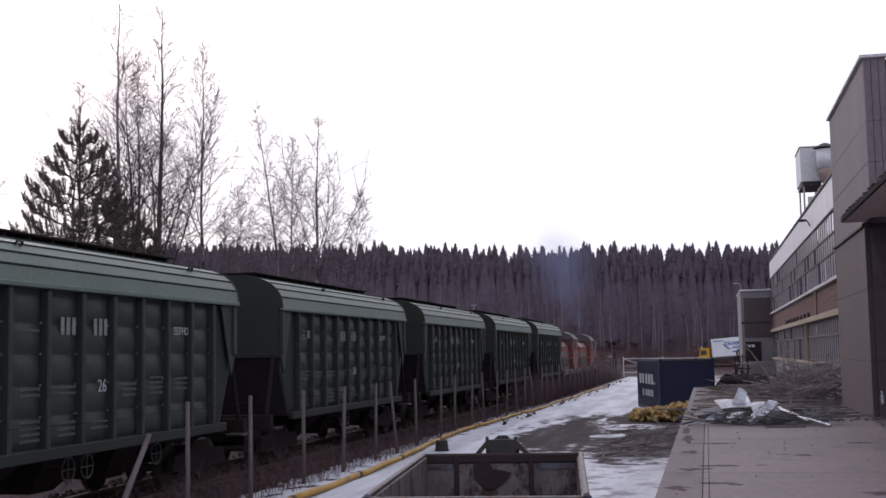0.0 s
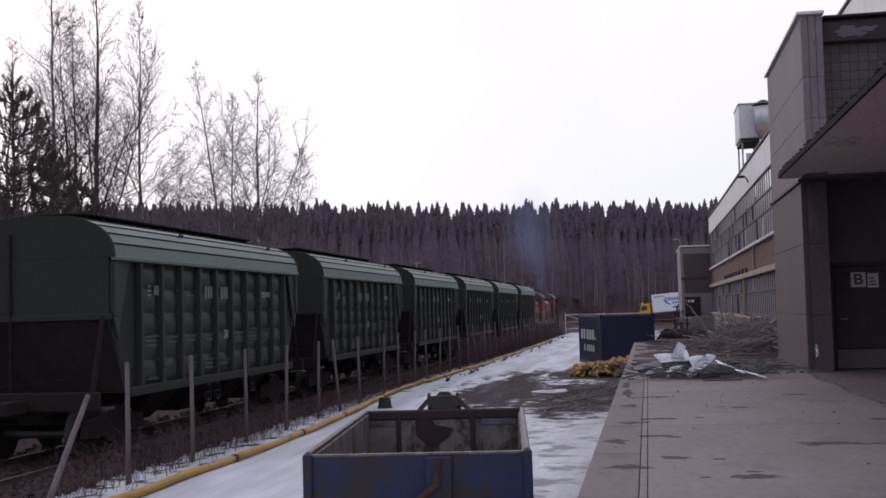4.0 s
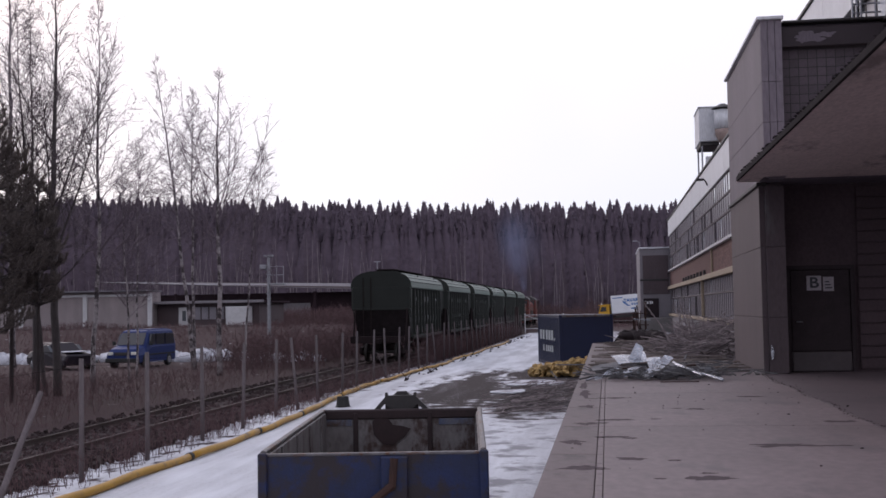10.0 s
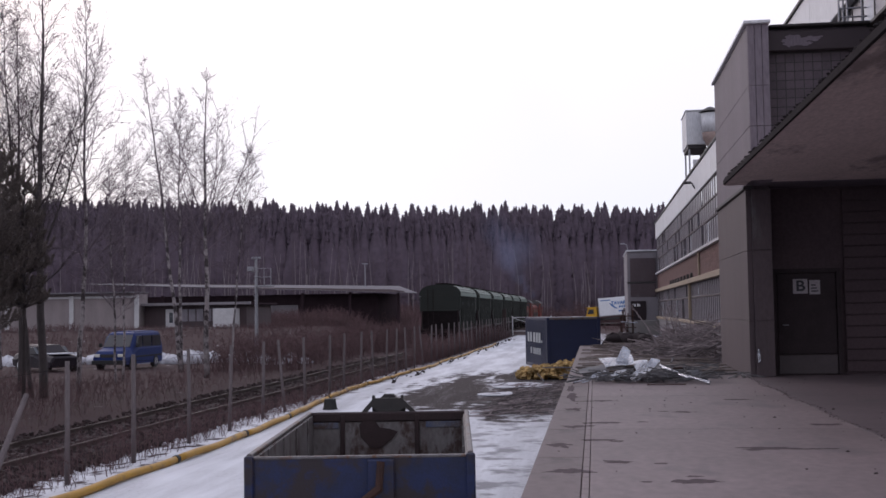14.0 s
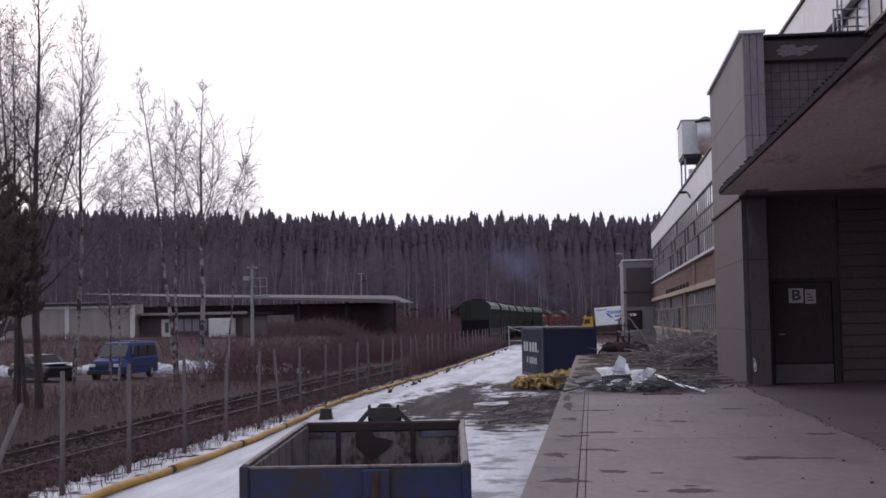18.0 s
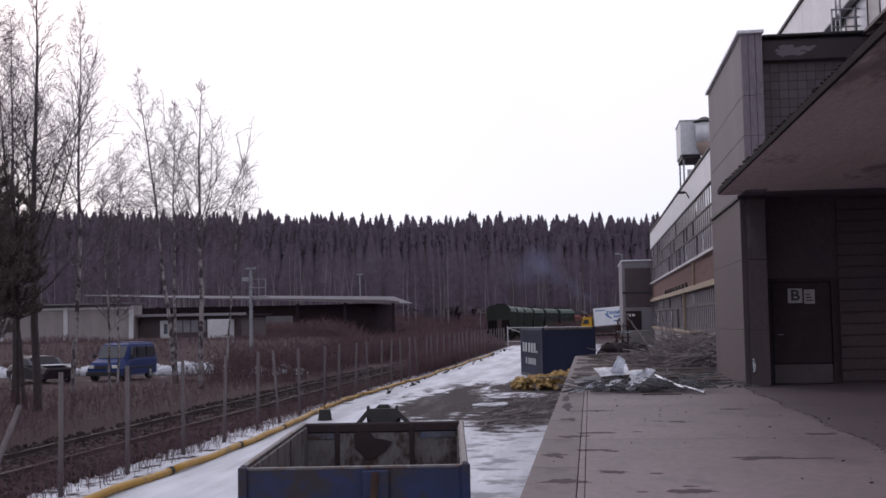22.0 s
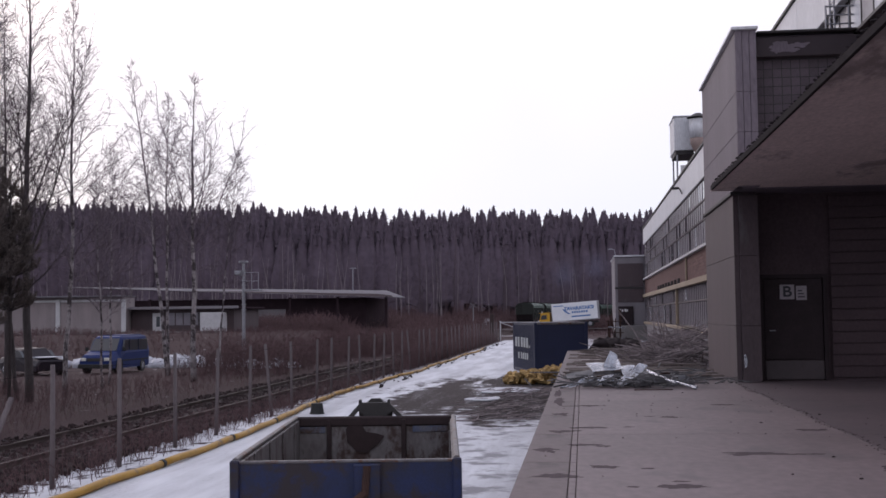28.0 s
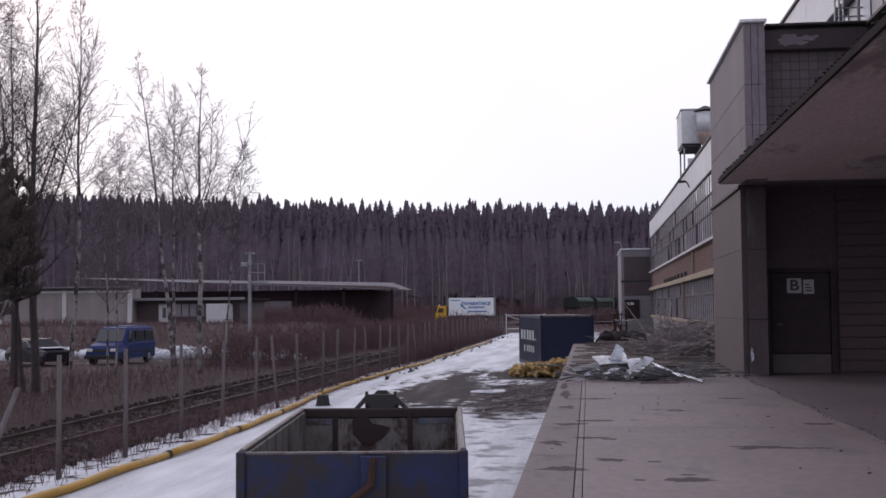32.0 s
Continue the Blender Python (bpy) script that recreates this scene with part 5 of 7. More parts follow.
    for x in (0, 0.75):
        part("upright", Shape().cbox(x - 0.06, x + 0.06, -0.06, 0.06, 0, 2.3 + x * 0.9, 0.01), RUST, rk)
    for k in range(6):
        part("shelf", Shape().cbox(-0.15, 0.95, -0.3, 0.3, 0.4 + k * 0.36, 0.46 + k * 0.36, 0.01, pose(0, 0, 0, 0, q.uniform(-6, 6), 0)), RUST if k % 2 else SHEET, rk)
    for k in range(5):
        part("rod", Shape().cyl((q.uniform(-0.4, 0.8), q.uniform(-0.3, 0.3), 0.1), (q.uniform(-0.2, 1.0), q.uniform(-0.3, 0.3), q.uniform(2.2, 3.0)), 0.03, n=5), RUST, rk)


debris()


# ---- left of the track ----
def wheel_set(name, parent, x, y, r, w, m_t, m_r):
    t = part(name, Shape().cyl((-w / 2, 0, 0), (w / 2, 0, 0), r, n=18), m_t, parent, m=pose(x, y, r))
    part("rim", Shape().cyl((-w / 2 - 0.01, 0, 0), (w / 2 + 0.01, 0, 0), r * 0.6, n=12), m_r, t)
    return t


def loft(sections):
    """Skin between closed outlines (x, z) given at rising y."""
    s = Shape()
    n = len(sections[0][1])
    for y, o in sections:
        s.v += [(x, y, z) for x, z in o]
    for k in range(len(sections) - 1):
        s.f += [(k * n + i, k * n + (i + 1) % n, (k + 1) * n + (i + 1) % n, (k + 1) * n + i) for i in range(n)]
    s.f += [tuple(range(n))[::-1], tuple(range((len(sections) - 1) * n, len(sections) * n))]
    return s


def rounded(w, z0, z1, tuck=0.12, waist=None):
    waist = waist or z0 + 0.5 * (z1 - z0)
    return [(-w, z0), (w, z0), (w + 0.02, waist), (w - tuck, z1 - 0.08), (w - tuck - 0.1, z1), (-w + tuck + 0.1, z1), (-w + tuck, z1 - 0.08), (-w - 0.02, waist)]


def van():
    """Panel van, its nose toward -y in its own space."""
    v = thing("van", pose(-24.6, 58.0, 0.0, 0, 0, -2), "blue passenger van parked on the gravel", "van")
    body = loft([(0.0, rounded(0.82, 0.35, 0.85)), (0.12, rounded(0.88, 0.3, 0.98)), (0.75, rounded(0.9, 0.28, 1.12)), (0.95, rounded(0.9, 0.28, 1.15)), (1.55, rounded(0.9, 0.28, 1.86, 0.16, 1.05)), (1.8, rounded(0.9, 0.28, 1.93, 0.16, 1.05)), (4.6, rounded(0.9, 0.28, 1.93, 0.14, 1.05)), (4.78, rounded(0.88, 0.35, 1.85, 0.14, 1.05))])
    part("body", body, VAN_BLUE, v)
    part("windscreen", Shape().add([(-0.72, 0.93, 1.18), (0.72, 0.93, 1.18), (0.66, 1.5, 1.80), (-0.66, 1.5, 1.80), (-0.72, 0.98, 1.16), (0.72, 0.98, 1.16), (0.66, 1.56, 1.78), (-0.66, 1.56, 1.78)], [(0, 1, 2, 3), (7, 6, 5, 4), (0, 4, 5, 1), (1, 5, 6, 2), (2, 6, 7, 3), (3, 7, 4, 0)]), CAR_GLASS, v)
    for s in (-1, 1):
        for a, b in ((1.35, 2.1), (2.2, 3.3), (3.4, 4.55)):
            part("side_window", Shape().prism(((a, 1.15), (b, 1.15), (b - 0.05, 1.72), (a + (0.3 if a < 1.5 else 0.03), 1.72)), "x", s * 0.80, s * 0.905), CAR_GLASS, v)
        part("headlight", Shape().cbox(s * 0.62 - 0.14, s * 0.62 + 0.14, -0.02, 0.08, 0.68, 0.84, 0.02), LAMP_GLASS, v)
        part("mirror", Shape().cbox(s * 1.02 - 0.09, s * 1.02 + 0.09, 1.2, 1.3, 1.15, 1.36, 0.02), RUBBER, v)
        part("wheel_arch", Shape().cyl((s * 0.86, 0.92, 0.36), (s * 0.925, 0.92, 0.36), 0.42, n=18), RUBBER, v)
        for y in (0.92, 3.85):
            wheel_set("wheel", v, s * 0.83, y, 0.32, 0.2, RUBBER, SHEET)
        part("rub_strip", Shape().cbox(s * 0.915 - 0.012, s * 0.915 + 0.012, 1.3, 4.7, 0.62, 0.7, 0.005), RUBBER, v)
    part("bumper", Shape().cbox(-0.9, 0.9, -0.08, 0.12, 0.3, 0.52, 0.03), RUBBER, v)
    part("grille", Shape().cbox(-0.42, 0.42, -0.03, 0.05, 0.66, 0.82, 0.01), BLACK_STEEL, v)
    part("roof_rack", Shape().cbox(-0.6, 0.6, 2.0, 4.4, 1.93, 1.97, 0.01), VAN_BLUE, v)


van()


def car(m, label, paint):
    c = thing("car", m, label, "car")
    body = loft([(0.0, rounded(0.78, 0.3, 0.72)), (0.1, rounded(0.84, 0.25, 0.8)), (1.15, rounded(0.86, 0.22, 0.92)), (1.85, rounded(0.86, 0.22, 1.36, 0.2, 0.8)), (3.1, rounded(0.86, 0.22, 1.38, 0.2, 0.8)), (3.75, rounded(0.86, 0.24, 0.98)), (4.25, rounded(0.82, 0.3, 0.9))])
    part("body", body, paint, c)
    for s in (-1, 1):
        part("side_window", Shape().prism(((1.4, 0.92), (3.4, 0.92), (3.0, 1.26), (1.85, 1.26)), "x", s * 0.72, s * 0.875), CAR_GLASS, c)
        for y in (0.8, 3.45):
            wheel_set("wheel", c, s * 0.78, y, 0.3, 0.18, RUBBER, SHEET)
    part("snow_cap", Shape().cbox(-0.6, 0.6, 0.2, 1.1, 0.9, 0.96, 0.02), SNOW, c, "snow left on the bonnet")


car(pose(-26.2, 56.6, 0.0, 0, 0, 52), "dark parked car half hidden by the trees", CAR_DARK)
car(pose(-17.7, 225.0, ground_z(-17.7, 225.0), 0, 0, 8), "white car parked beyond the level crossing", BOX_WHITE)

# snow banks behind the vehicles
for (x0, x1, y, h, sd) in ((-38, -19.5, 66.0, 0.75, 1), (-19.0, -15.5, 63.0, 0.55, 2), (-46, -40, 74.0, 0.6, 3)):
    q = random.Random(sd)
    s = Shape()
    for i in range(int((x1 - x0) * 3.2)):
        x = q.uniform(x0, x1)
        s.lump((x, y + q.gauss(0, 0.5), h * 0.35 * q.random()), h * q.uniform(0.5, 0.9), i, 0.8, 0.25, 8)
    tagged(part("snow_bank", s, SNOW, smooth=True), "ploughed bank of dirty snow at the edge of the gravel", "snow bank", "snow banks", "stuff")

# low pale depot building on its platform
dp = thing("depot_building", label="low pale rendered depot with a flat roof behind the trees", category="building")
part("wall", Shape().box(-62, -40.0, 100.0, 103, 0, 4.75), RENDERED, dp)
part("wall", Shape().box(-39.9, -30.5, 102.0, 110, 0, 3.6), PANEL, dp, "dark lean-to wall")
for i in range(5):
    part("lean_to_window", Shape().cbox(-36.5 + i * 0.72, -35.9 + i * 0.72, 101.93, 101.995, 2.2, 3.3, 0.01), PANE_GREY, dp)
part("roof_edge", Shape().cbox(-39.9, -29.9, 101.1, 101.38, 3.62, 3.86, 0.02), PANEL_PALE, dp, "pale sheet roof edge")
part("roof", Shape().cbox(-62.5, -39.95, 99.4, 103.2, 4.75, 4.9, 0.03), SHED_ROOF, dp)
part("roof", Shape().cbox(-39.9, -30.0, 101.4, 110.4, 3.6, 3.78, 0.03), SHED_DARK, dp)
for i in range(4):
    part("pilaster", Shape().cbox(-58 + i * 6.0, -57.6 + i * 6.0, 99.85, 99.995, 1.5, 4.6, 0.02), WHITE_TRIM, dp)
part("parapet_line", Shape().cbox(-62, -40.0, 99.9, 99.995, 4.35, 4.55, 0.02), WHITE_TRIM, dp)
part("door", Shape().cbox(-37.9, -36.9, 101.85, 101.995, 1.6, 3.3, 0.02), WHITE_TRIM, dp, "white door")
part("door_pane", Shape().cbox(-37.55, -37.2, 101.82, 101.85, 2.1, 3.0, 0.01), PANE, dp)
part("hut", Shape().cbox(-33.0, -31.1, 100.2, 101.9, 1.6, 3.3, 0.03), WHITE_TRIM, dp, "white cabin")
part("ledge", Shape().cbox(-62, -30.5, 98.6, 99.8, 1.3, 1.7, 0.03), CONCRETE_DARK, dp)

# long dark goods shed with a pale roof edge
gs = thing("goods_shed", label="long dark goods shed with a pale sheet roof", category="shed")
part("wall", Shape().box(-56, -24.0, 131.0, 146, 0, 4.9), SHED_DARK, gs)
rf = Shape().add([(-58, 128.5, 6.45), (-19.1, 128.5, 4.74), (-24.6, 149, 6.0), (-62, 149, 7.0), (-58, 128.5, 6.5), (-19.1, 128.5, 4.79), (-24.6, 149, 6.05), (-62, 149, 7.05)], [(0, 1, 2, 3), (7, 6, 5, 4), (0, 4, 5, 1), (1, 5, 6, 2), (2, 6, 7, 3), (3, 7, 4, 0)])
part("roof", rf, SHED_ROOF, gs)
# dark boards added below the slab; they hold the shade of its underside
part("soffit", Shape().add([(-58, 128.52, 6.43), (-20.5, 128.52, 4.86), (-22.4, 138, 5.37), (-60, 138, 6.68), (-58, 128.52, 6.40), (-20.5, 128.52, 4.83), (-22.4, 138, 5.34), (-60, 138, 6.65)], [(0, 1, 2, 3), (7, 6, 5, 4), (0, 4, 5, 1), (1, 5, 6, 2), (2, 6, 7, 3), (3, 7, 4, 0)]), SHED_DARK, gs)
part("soffit", Shape().add([(-60, 138, 6.68), (-41, 138, 6.0), (-42, 148.9, 6.55), (-61.9, 148.9, 6.98), (-60, 138, 6.65), (-41, 138, 5.97), (-42, 148.9, 6.50), (-61.9, 148.9, 6.95)], [(0, 1, 2, 3), (7, 6, 5, 4), (0, 4, 5, 1), (1, 5, 6, 2), (2, 6, 7, 3), (3, 7, 4, 0)]), SHED_DARK, gs)
for i in range(7):
    part("post", Shape().cbox(-54 + i * 5.4, -53.7 + i * 5.4, 129.2, 129.5, 0, 5.0, 0.02), SHED_DARK, gs)
part("pale_door", Shape().cbox(-36.5, -33.2, 130.9, 130.995, 1.6, 3.7, 0.02), PANEL_PALE, gs, "pale sliding door")
part("roof_light", Shape().cyl((-27.2, 140, 5.7), (-27.2, 140, 8.6), 0.06, n=6), GALV, gs)
part("roof_light_head", Shape().cbox(-27.6, -26.8, 139.9, 140.1, 8.52, 8.62, 0.03), GALV, gs)


def signal_mast():
    s = thing("signal_mast", pose(-20.9, 72.0, 0), "grey lattice signal mast with a railed platform", "mast")
    part("pole", Shape().cyl((0, 0, -0.1), (0, 0, 6.2), 0.11, 0.09, 10), GALV, s)
    for k in range(18):
        part("step", Shape().cyl((-0.16, -0.02, 0.6 + 0.3 * k), (0.16, -0.02, 0.6 + 0.3 * k), 0.018, n=5), GALV, s)
    part("lamp_head", Shape().cbox(-0.28, 0.28, -0.16, 0.16, 6.18, 6.32, 0.03), GALV, s)
    part("camera_box", Shape().cbox(-0.55, -0.15, -0.15, 0.15, 5.45, 5.72, 0.02), GALV, s)
    part("bracket", Shape().cyl((-0.3, 0, 5.4), (0, 0, 5.4), 0.03, n=6), GALV, s)
    part("platform", Shape().cbox(0.1, 1.1, -0.4, 0.4, 4.45, 4.52, 0.01), GALV, s)
    for x in (0.18, 0.62, 1.05):
        part("guard_post", Shape().cyl((x, -0.38, 4.5), (x, -0.38, 5.6), 0.025, n=5), GALV, s)
    for z in (5.05, 5.58):
        part("guard_bar", Shape().cyl((0.18, -0.38, z), (1.05, -0.38, z), 0.022, n=5), GALV, s)


signal_mast()


# ---- trees ----
def birch(x, y, h, seed, lean=0.0, spread=1.0, r0=0.13, first=0.28, white=True, forks=0, limbs=38):
    """Bare birch: one tapered trunk, thin limbs rising at a narrow angle, side shoots and a haze of fine twigs."""
    q = random.Random(seed)
    t = thing("birch_tree", pose(x, y, ground_z(x, y) - 0.1), "tall bare birch with pale trunk and fine twigs" if white else "tall bare dark-barked birch with fine twigs", "tree", "bare birches")
    fine = Shape()
    n = 16
    pts, rad, bx, by = [], [], 0.0, 0.0
    for k in range(n + 1):
        u = k / n
        bx += q.gauss(0, 0.035) * h / 14
        by += q.gauss(0, 0.03)
        pts.append(Vector((bx + lean * h * u, by, h * u)))
        rad.append(max(0.007, 0.8 * r0 * (1 - u) ** 0.85))
    part("trunk", Shape().tube(pts, rad, 8), BIRCH if white else BARK, t, smooth=True)

    def twig_row(a, b, count, size):
        for m in range(count):
            v = q.uniform(0.1, 1.0)
            p = a.lerp(b, v)
            d = (b - a).normalized()
            f = (d * 0.8 + Vector((q.gauss(0, 0.6), q.gauss(0, 0.6), q.uniform(-0.5, 0.4)))).normalized()
            l3 = size * q.uniform(0.5, 1.1)
            c = p + f * l3
            fine.blade(p, c, 0.0062)
            if q.random() < 0.6:
                e = p.lerp(c, q.uniform(0.35, 0.8))
                fine.blade(e, e + (f + Vector((q.gauss(0, 0.5), q.gauss(0, 0.5), q.uniform(-0.6, 0.1)))).normalized() * l3 * 0.6, 0.005)

    for i in range(limbs + forks):
        heavy = i >= limbs
        w = (i + q.random()) / limbs if not heavy else q.uniform(0.02, 0.3)
        u = first + (0.97 - first) * w
        k = min(n - 1, int(u * n))
        p = pts[k].lerp(pts[k + 1], u * n - k)
        r_t = rad[k]
        a = i * 2.4 + q.uniform(-0.5, 0.5)
        ln = h * 0.27 * spread * min(1.0, 0.55 + 2.2 * w) * (1.04 - w) ** 1.0 * q.uniform(0.5, 1.25) + 0.16
        open_ = math.radians(q.uniform(44, 68) - 22 * w)
        r = max(0.009, min(0.36 * r_t, 0.010 + 0.0055 * ln))
        if heavy:
            ln, open_, r = h * q.uniform(0.36, 0.5), math.radians(q.uniform(22, 32)), 0.42 * r_t
        out = Vector((math.cos(a), math.sin(a), 0))
        line, c, ang = [p], p.copy(), open_
        for m in range(5):
            c = c + (out * math.sin(ang) + Vector((0, 0, math.cos(ang)))) * ln / 5 + Vector((q.gauss(0, 0.02), q.gauss(0, 0.02), 0)) * ln
            ang *= 0.86 if heavy or q.random() < 0.7 else 1.12
            line.append(c)
        limb = Shape().tube(line, [r, r * 0.8, r * 0.6, r * 0.42, r * 0.28, 0.003], 5)
        shoots = int(5 + 2.4 * ln)
        for m in range(shoots):
            v = 0.14 + 0.84 * (m + q.random()) / shoots
            g = min(4, int(v * 5))
            s0 = line[g].lerp(line[g + 1], v * 5 - g)
            d = (line[g + 1] - line[g]).normalized()
            side = d.cross(Vector((q.gauss(0, 1), q.gauss(0, 1), q.gauss(0, 1)))).normalized()
            l2 = min(2.0, 0.40 * ln * (1.15 - 0.75 * v) * q.uniform(0.6, 1.25) + 0.2)
            e = (d * 0.8 + side * 0.62 + Vector((0, 0, 0.12))).normalized()
            mid, tip = s0 + e * l2 * 0.55, s0 + e * l2 * 0.55 + (e + Vector((0, 0, q.uniform(-0.15, 0.3)))).normalized() * l2 * 0.45
            limb.tube([s0, mid, tip], [max(0.007, r * 0.36), 0.006, 0.003], 3)
            twig_row(s0, tip, int(2 + 4.0 * l2), 0.36 + 0.24 * l2)
        twig_row(line[3], line[5], 4, 0.35)
        part("limb", limb, TWIG if white else BARK, t)
    twig_row(pts[-3], pts[-1], 6, 0.4)
    part("crown", fine, TWIG, t, "fine purple-brown twigs")


def pine(x, y, h, seed, wide=3.0, first=0.3):
    """Young pine: whorls of upturned boughs that end in brushes of needles, open toward the top."""
    q = random.Random(seed)
    t = thing("pine_tree", pose(x, y, ground_z(x, y) - 0.1), "dense dark green young pine", "tree", "young pines")
    part("trunk", Shape().tube([(0, 0, 0), (0.03, 0, h * 0.5), (0, 0, h - 0.3)], [0.008 * h, 0.006 * h, 0.022], 8), BARK, t, smooth=True)
    needles = Shape()

    def brush(a, b, per=70):
        # one shoot from a to b: needles stand round it like a bottle brush
        d = (b - a).normalized()
        for k in range(max(6, int(per * (b - a).length))):
            p = a.lerp(b, q.random())
            e = (Vector((q.gauss(0, 1), q.gauss(0, 1), q.gauss(0, 1))).normalized() * 0.75 + d * 0.7).normalized()
            needles.blade(p, p + e * q.uniform(0.07, 0.12), 0.010)
    z, up = first * h, Vector((0, 0, 1))
    while z < h - 0.5:
        u = z / h
        ln = wide * min(1.0, (1 - u) * 1.55) ** 0.85 * (0.75 if u < first + 0.1 else 1.0)
        for i in range(6):
            a = i * 1.047 + z * 2.0 + q.uniform(-0.25, 0.25)
            l1 = ln * q.uniform(0.8, 1.12)
            out = Vector((math.cos(a), math.sin(a), 0))
            p0 = Vector((0, 0, z))
            line = [p0, p0 + out * l1 * 0.4 + up * l1 * (0.06 + 0.2 * u), p0 + out * l1 * 0.78 + up * l1 * (0.16 + 0.3 * u), p0 + out * l1 + up * l1 * (0.34 + 0.42 * u)]
            bough = Shape().tube(line, [0.035 * (1.1 - u) + 0.008, 0.024, 0.016, 0.008], 4)
            brush(line[2], line[3], 110)
            for k in range(int(4 + 7.5 * l1)):
                v = 0.30 + 0.7 * q.random()
                g = min(2, int(v * 3))
                s0 = line[g].lerp(line[g + 1], v * 3 - g)
                side = out.cross(up) * q.choice((-1, 1))
                l2 = (0.26 + 0.38 * l1 * (1.1 - v)) * q.uniform(0.6, 1.1)
                m = s0 + (out * 0.5 + side * q.uniform(0.3, 1.0) + up * q.uniform(-0.1, 0.35)).normalized() * l2 * 0.6
                e = m + (out * 0.25 + side * 0.2 + up * 0.9).normalized() * (0.16 + 0.4 * l2)
                bough.tube([s0, m, e], [0.012, 0.009, 0.005], 3)
                brush(s0.lerp(m, 0.35), m, 95)
                brush(m, e, 140)
            part("bough", bough, BARK, t)
        z += 0.46 + 0.14 * q.random()
    for i in range(5):
        a = i * 1.26
        b = Vector((0, 0, h - 0.55))
        brush(b, b + Vector((math.cos(a) * 0.3, math.sin(a) * 0.3, 0.42)), 160)
    brush(Vector((0, 0, h - 0.6)), Vector((0, 0, h + 0.25)), 200)
    part("crown", needles, NEEDLE, t, "dark green needle tufts")


birch(-32.2, 61.4, 25.3, 12, -0.03, 1.15, 0.22, 0.3)
birch(-18.8, 38.7, 15.6, 1, -0.006, 0.95, 0.19, 0.24, False, 5, 34)
birch(-19.3, 38.9, 14.0, 21, -0.10, 0.9, 0.11, 0.4, False)
birch(-21.6, 42.5, 15.2, 2, 0.01, 1.0, 0.12, 0.3, False)
birch(-18.75, 41.5, 14.9, 3, 0.030, 1.0, 0.12, 0.27, limbs=46)
birch(-19.4, 46.5, 9.0, 7, -0.03, 1.1, 0.07, 0.3)
birch(-19.75, 55.2, 15.6, 4, -0.125, 0.85, 0.13, 0.36)
birch(-20.1, 56.2, 14.2, 14, -0.004, 0.8, 0.11, 0.38)
birch(-16.7, 50.0, 13.7, 5, -0.006, 0.85, 0.16, 0.34, True, 5, 30)
birch(-16.2, 51.5, 10.4, 6, 0.10, 0.9, 0.07, 0.4)
birch(-20.6, 50.0, 11.0, 8, 0.0, 0.9, 0.07, 0.3)
birch(-24.8, 36.5, 13.0, 9, -0.02, 1.0, 0.12, 0.3)
birch(-26.5, 46.0, 15.0, 10, 0.02, 1.0, 0.12, 0.3)
pine(-18.9, 33.2, 10.45, 1, 2.6, 0.2)
pine(-19.0, 36.0, 8.8, 2, 1.5, 0.35)
pine(-18.0, 35.8, 7.6, 3, 1.05, 0.42)


def scrub(name, boxes, n, hmin, hmax, seed, material, label, width=0.012, branch=3):
    q = random.Random(seed)
    s = Shape()
    for i in range(n):
        x0, x1, y0, y1 = q.choice(boxes)
        x, y = q.uniform(x0, x1), q.uniform(y0, y1)
        z = ground_z(x, y) - 0.05
        h = q.uniform(hmin, hmax) * (0.7 + 0.6 * noise.noise((x * 0.2, y * 0.1, 2)))
        p0, p1 = Vector((x, y, z)), Vector((x + q.gauss(0, 0.25) * h, y + q.gauss(0, 0.25) * h, z + max(h, 0.15)))
        s.blade(p0, p1, width)
        for k in range(branch):
            a = p0.lerp(p1, q.uniform(0.3, 0.9))
            s.blade(a, a + Vector((q.gauss(0, 0.25), q.gauss(0, 0.25), q.uniform(0.1, 0.5))) * h, width * 0.7)
    return tagged(part(name, s, material), label, "scrub", kind="stuff")


scrub("bare_bushes", [(-20, -14.2, 55, 120), (-20, -14.0, 80, 150)], 6500, 0.9, 2.3, 31, SCRUB, "dense reddish-brown leafless bushes beyond the track", 0.02, 4)
scrub("shed_bushes", [(-46, -20, 112, 127), (-60, -20, 113, 127), (-26, -14, 112, 145)], 4200, 0.9, 2.1, 38, SCRUB, "brown leafless bushes before the goods shed", 0.03, 4)
scrub("low_bushes", [(-30, -20, 76, 125), (-50, -30, 78, 97)], 4200, 0.3, 0.8, 39, SCRUB, "low brown bushes before the depot", 0.02, 4)
scrub("fence_scrub", [(-10.0, -8.95, 58, 126), (-10.0, -8.95, 70, 126), (-9.6, -8.95, 62, 80)], 2600, 0.8, 2.1, 41, SCRUB, "dense reddish-brown brushwood behind the fence", 0.010, 4)
scrub("far_bushes", [(-60, -14, 150, 215), (-40, -14, 205, 238), (-7, 30, 190, 206)], 6500, 1.4, 3.0, 32, SCRUB, "brown leafless thicket before the forest", 0.05, 4)
scrub("roadside_bushes", [(-7, 20, 140, 178)], 900, 0.5, 1.3, 43, SCRUB, "low brown bushes before the road", 0.03, 4)
scrub("verge_weeds", [(-10.0, -8.35, 14, 40), (-10.0, -8.35, 30, 70), (-10.3, -8.4, 16, 50), (-10.2, -8.5, 70, 125)], 3000, 0.25, 1.1, 33, SCRUB, "dry weeds along the fence", 0.006, 3)
scrub("dead_grass", [(-10.2, -9.3, 12, 60), (-16, -13.6, 18, 70)], 2600, 0.12, 0.4, 34, GRASS, "dead grass on the track verge", 0.006, 1)
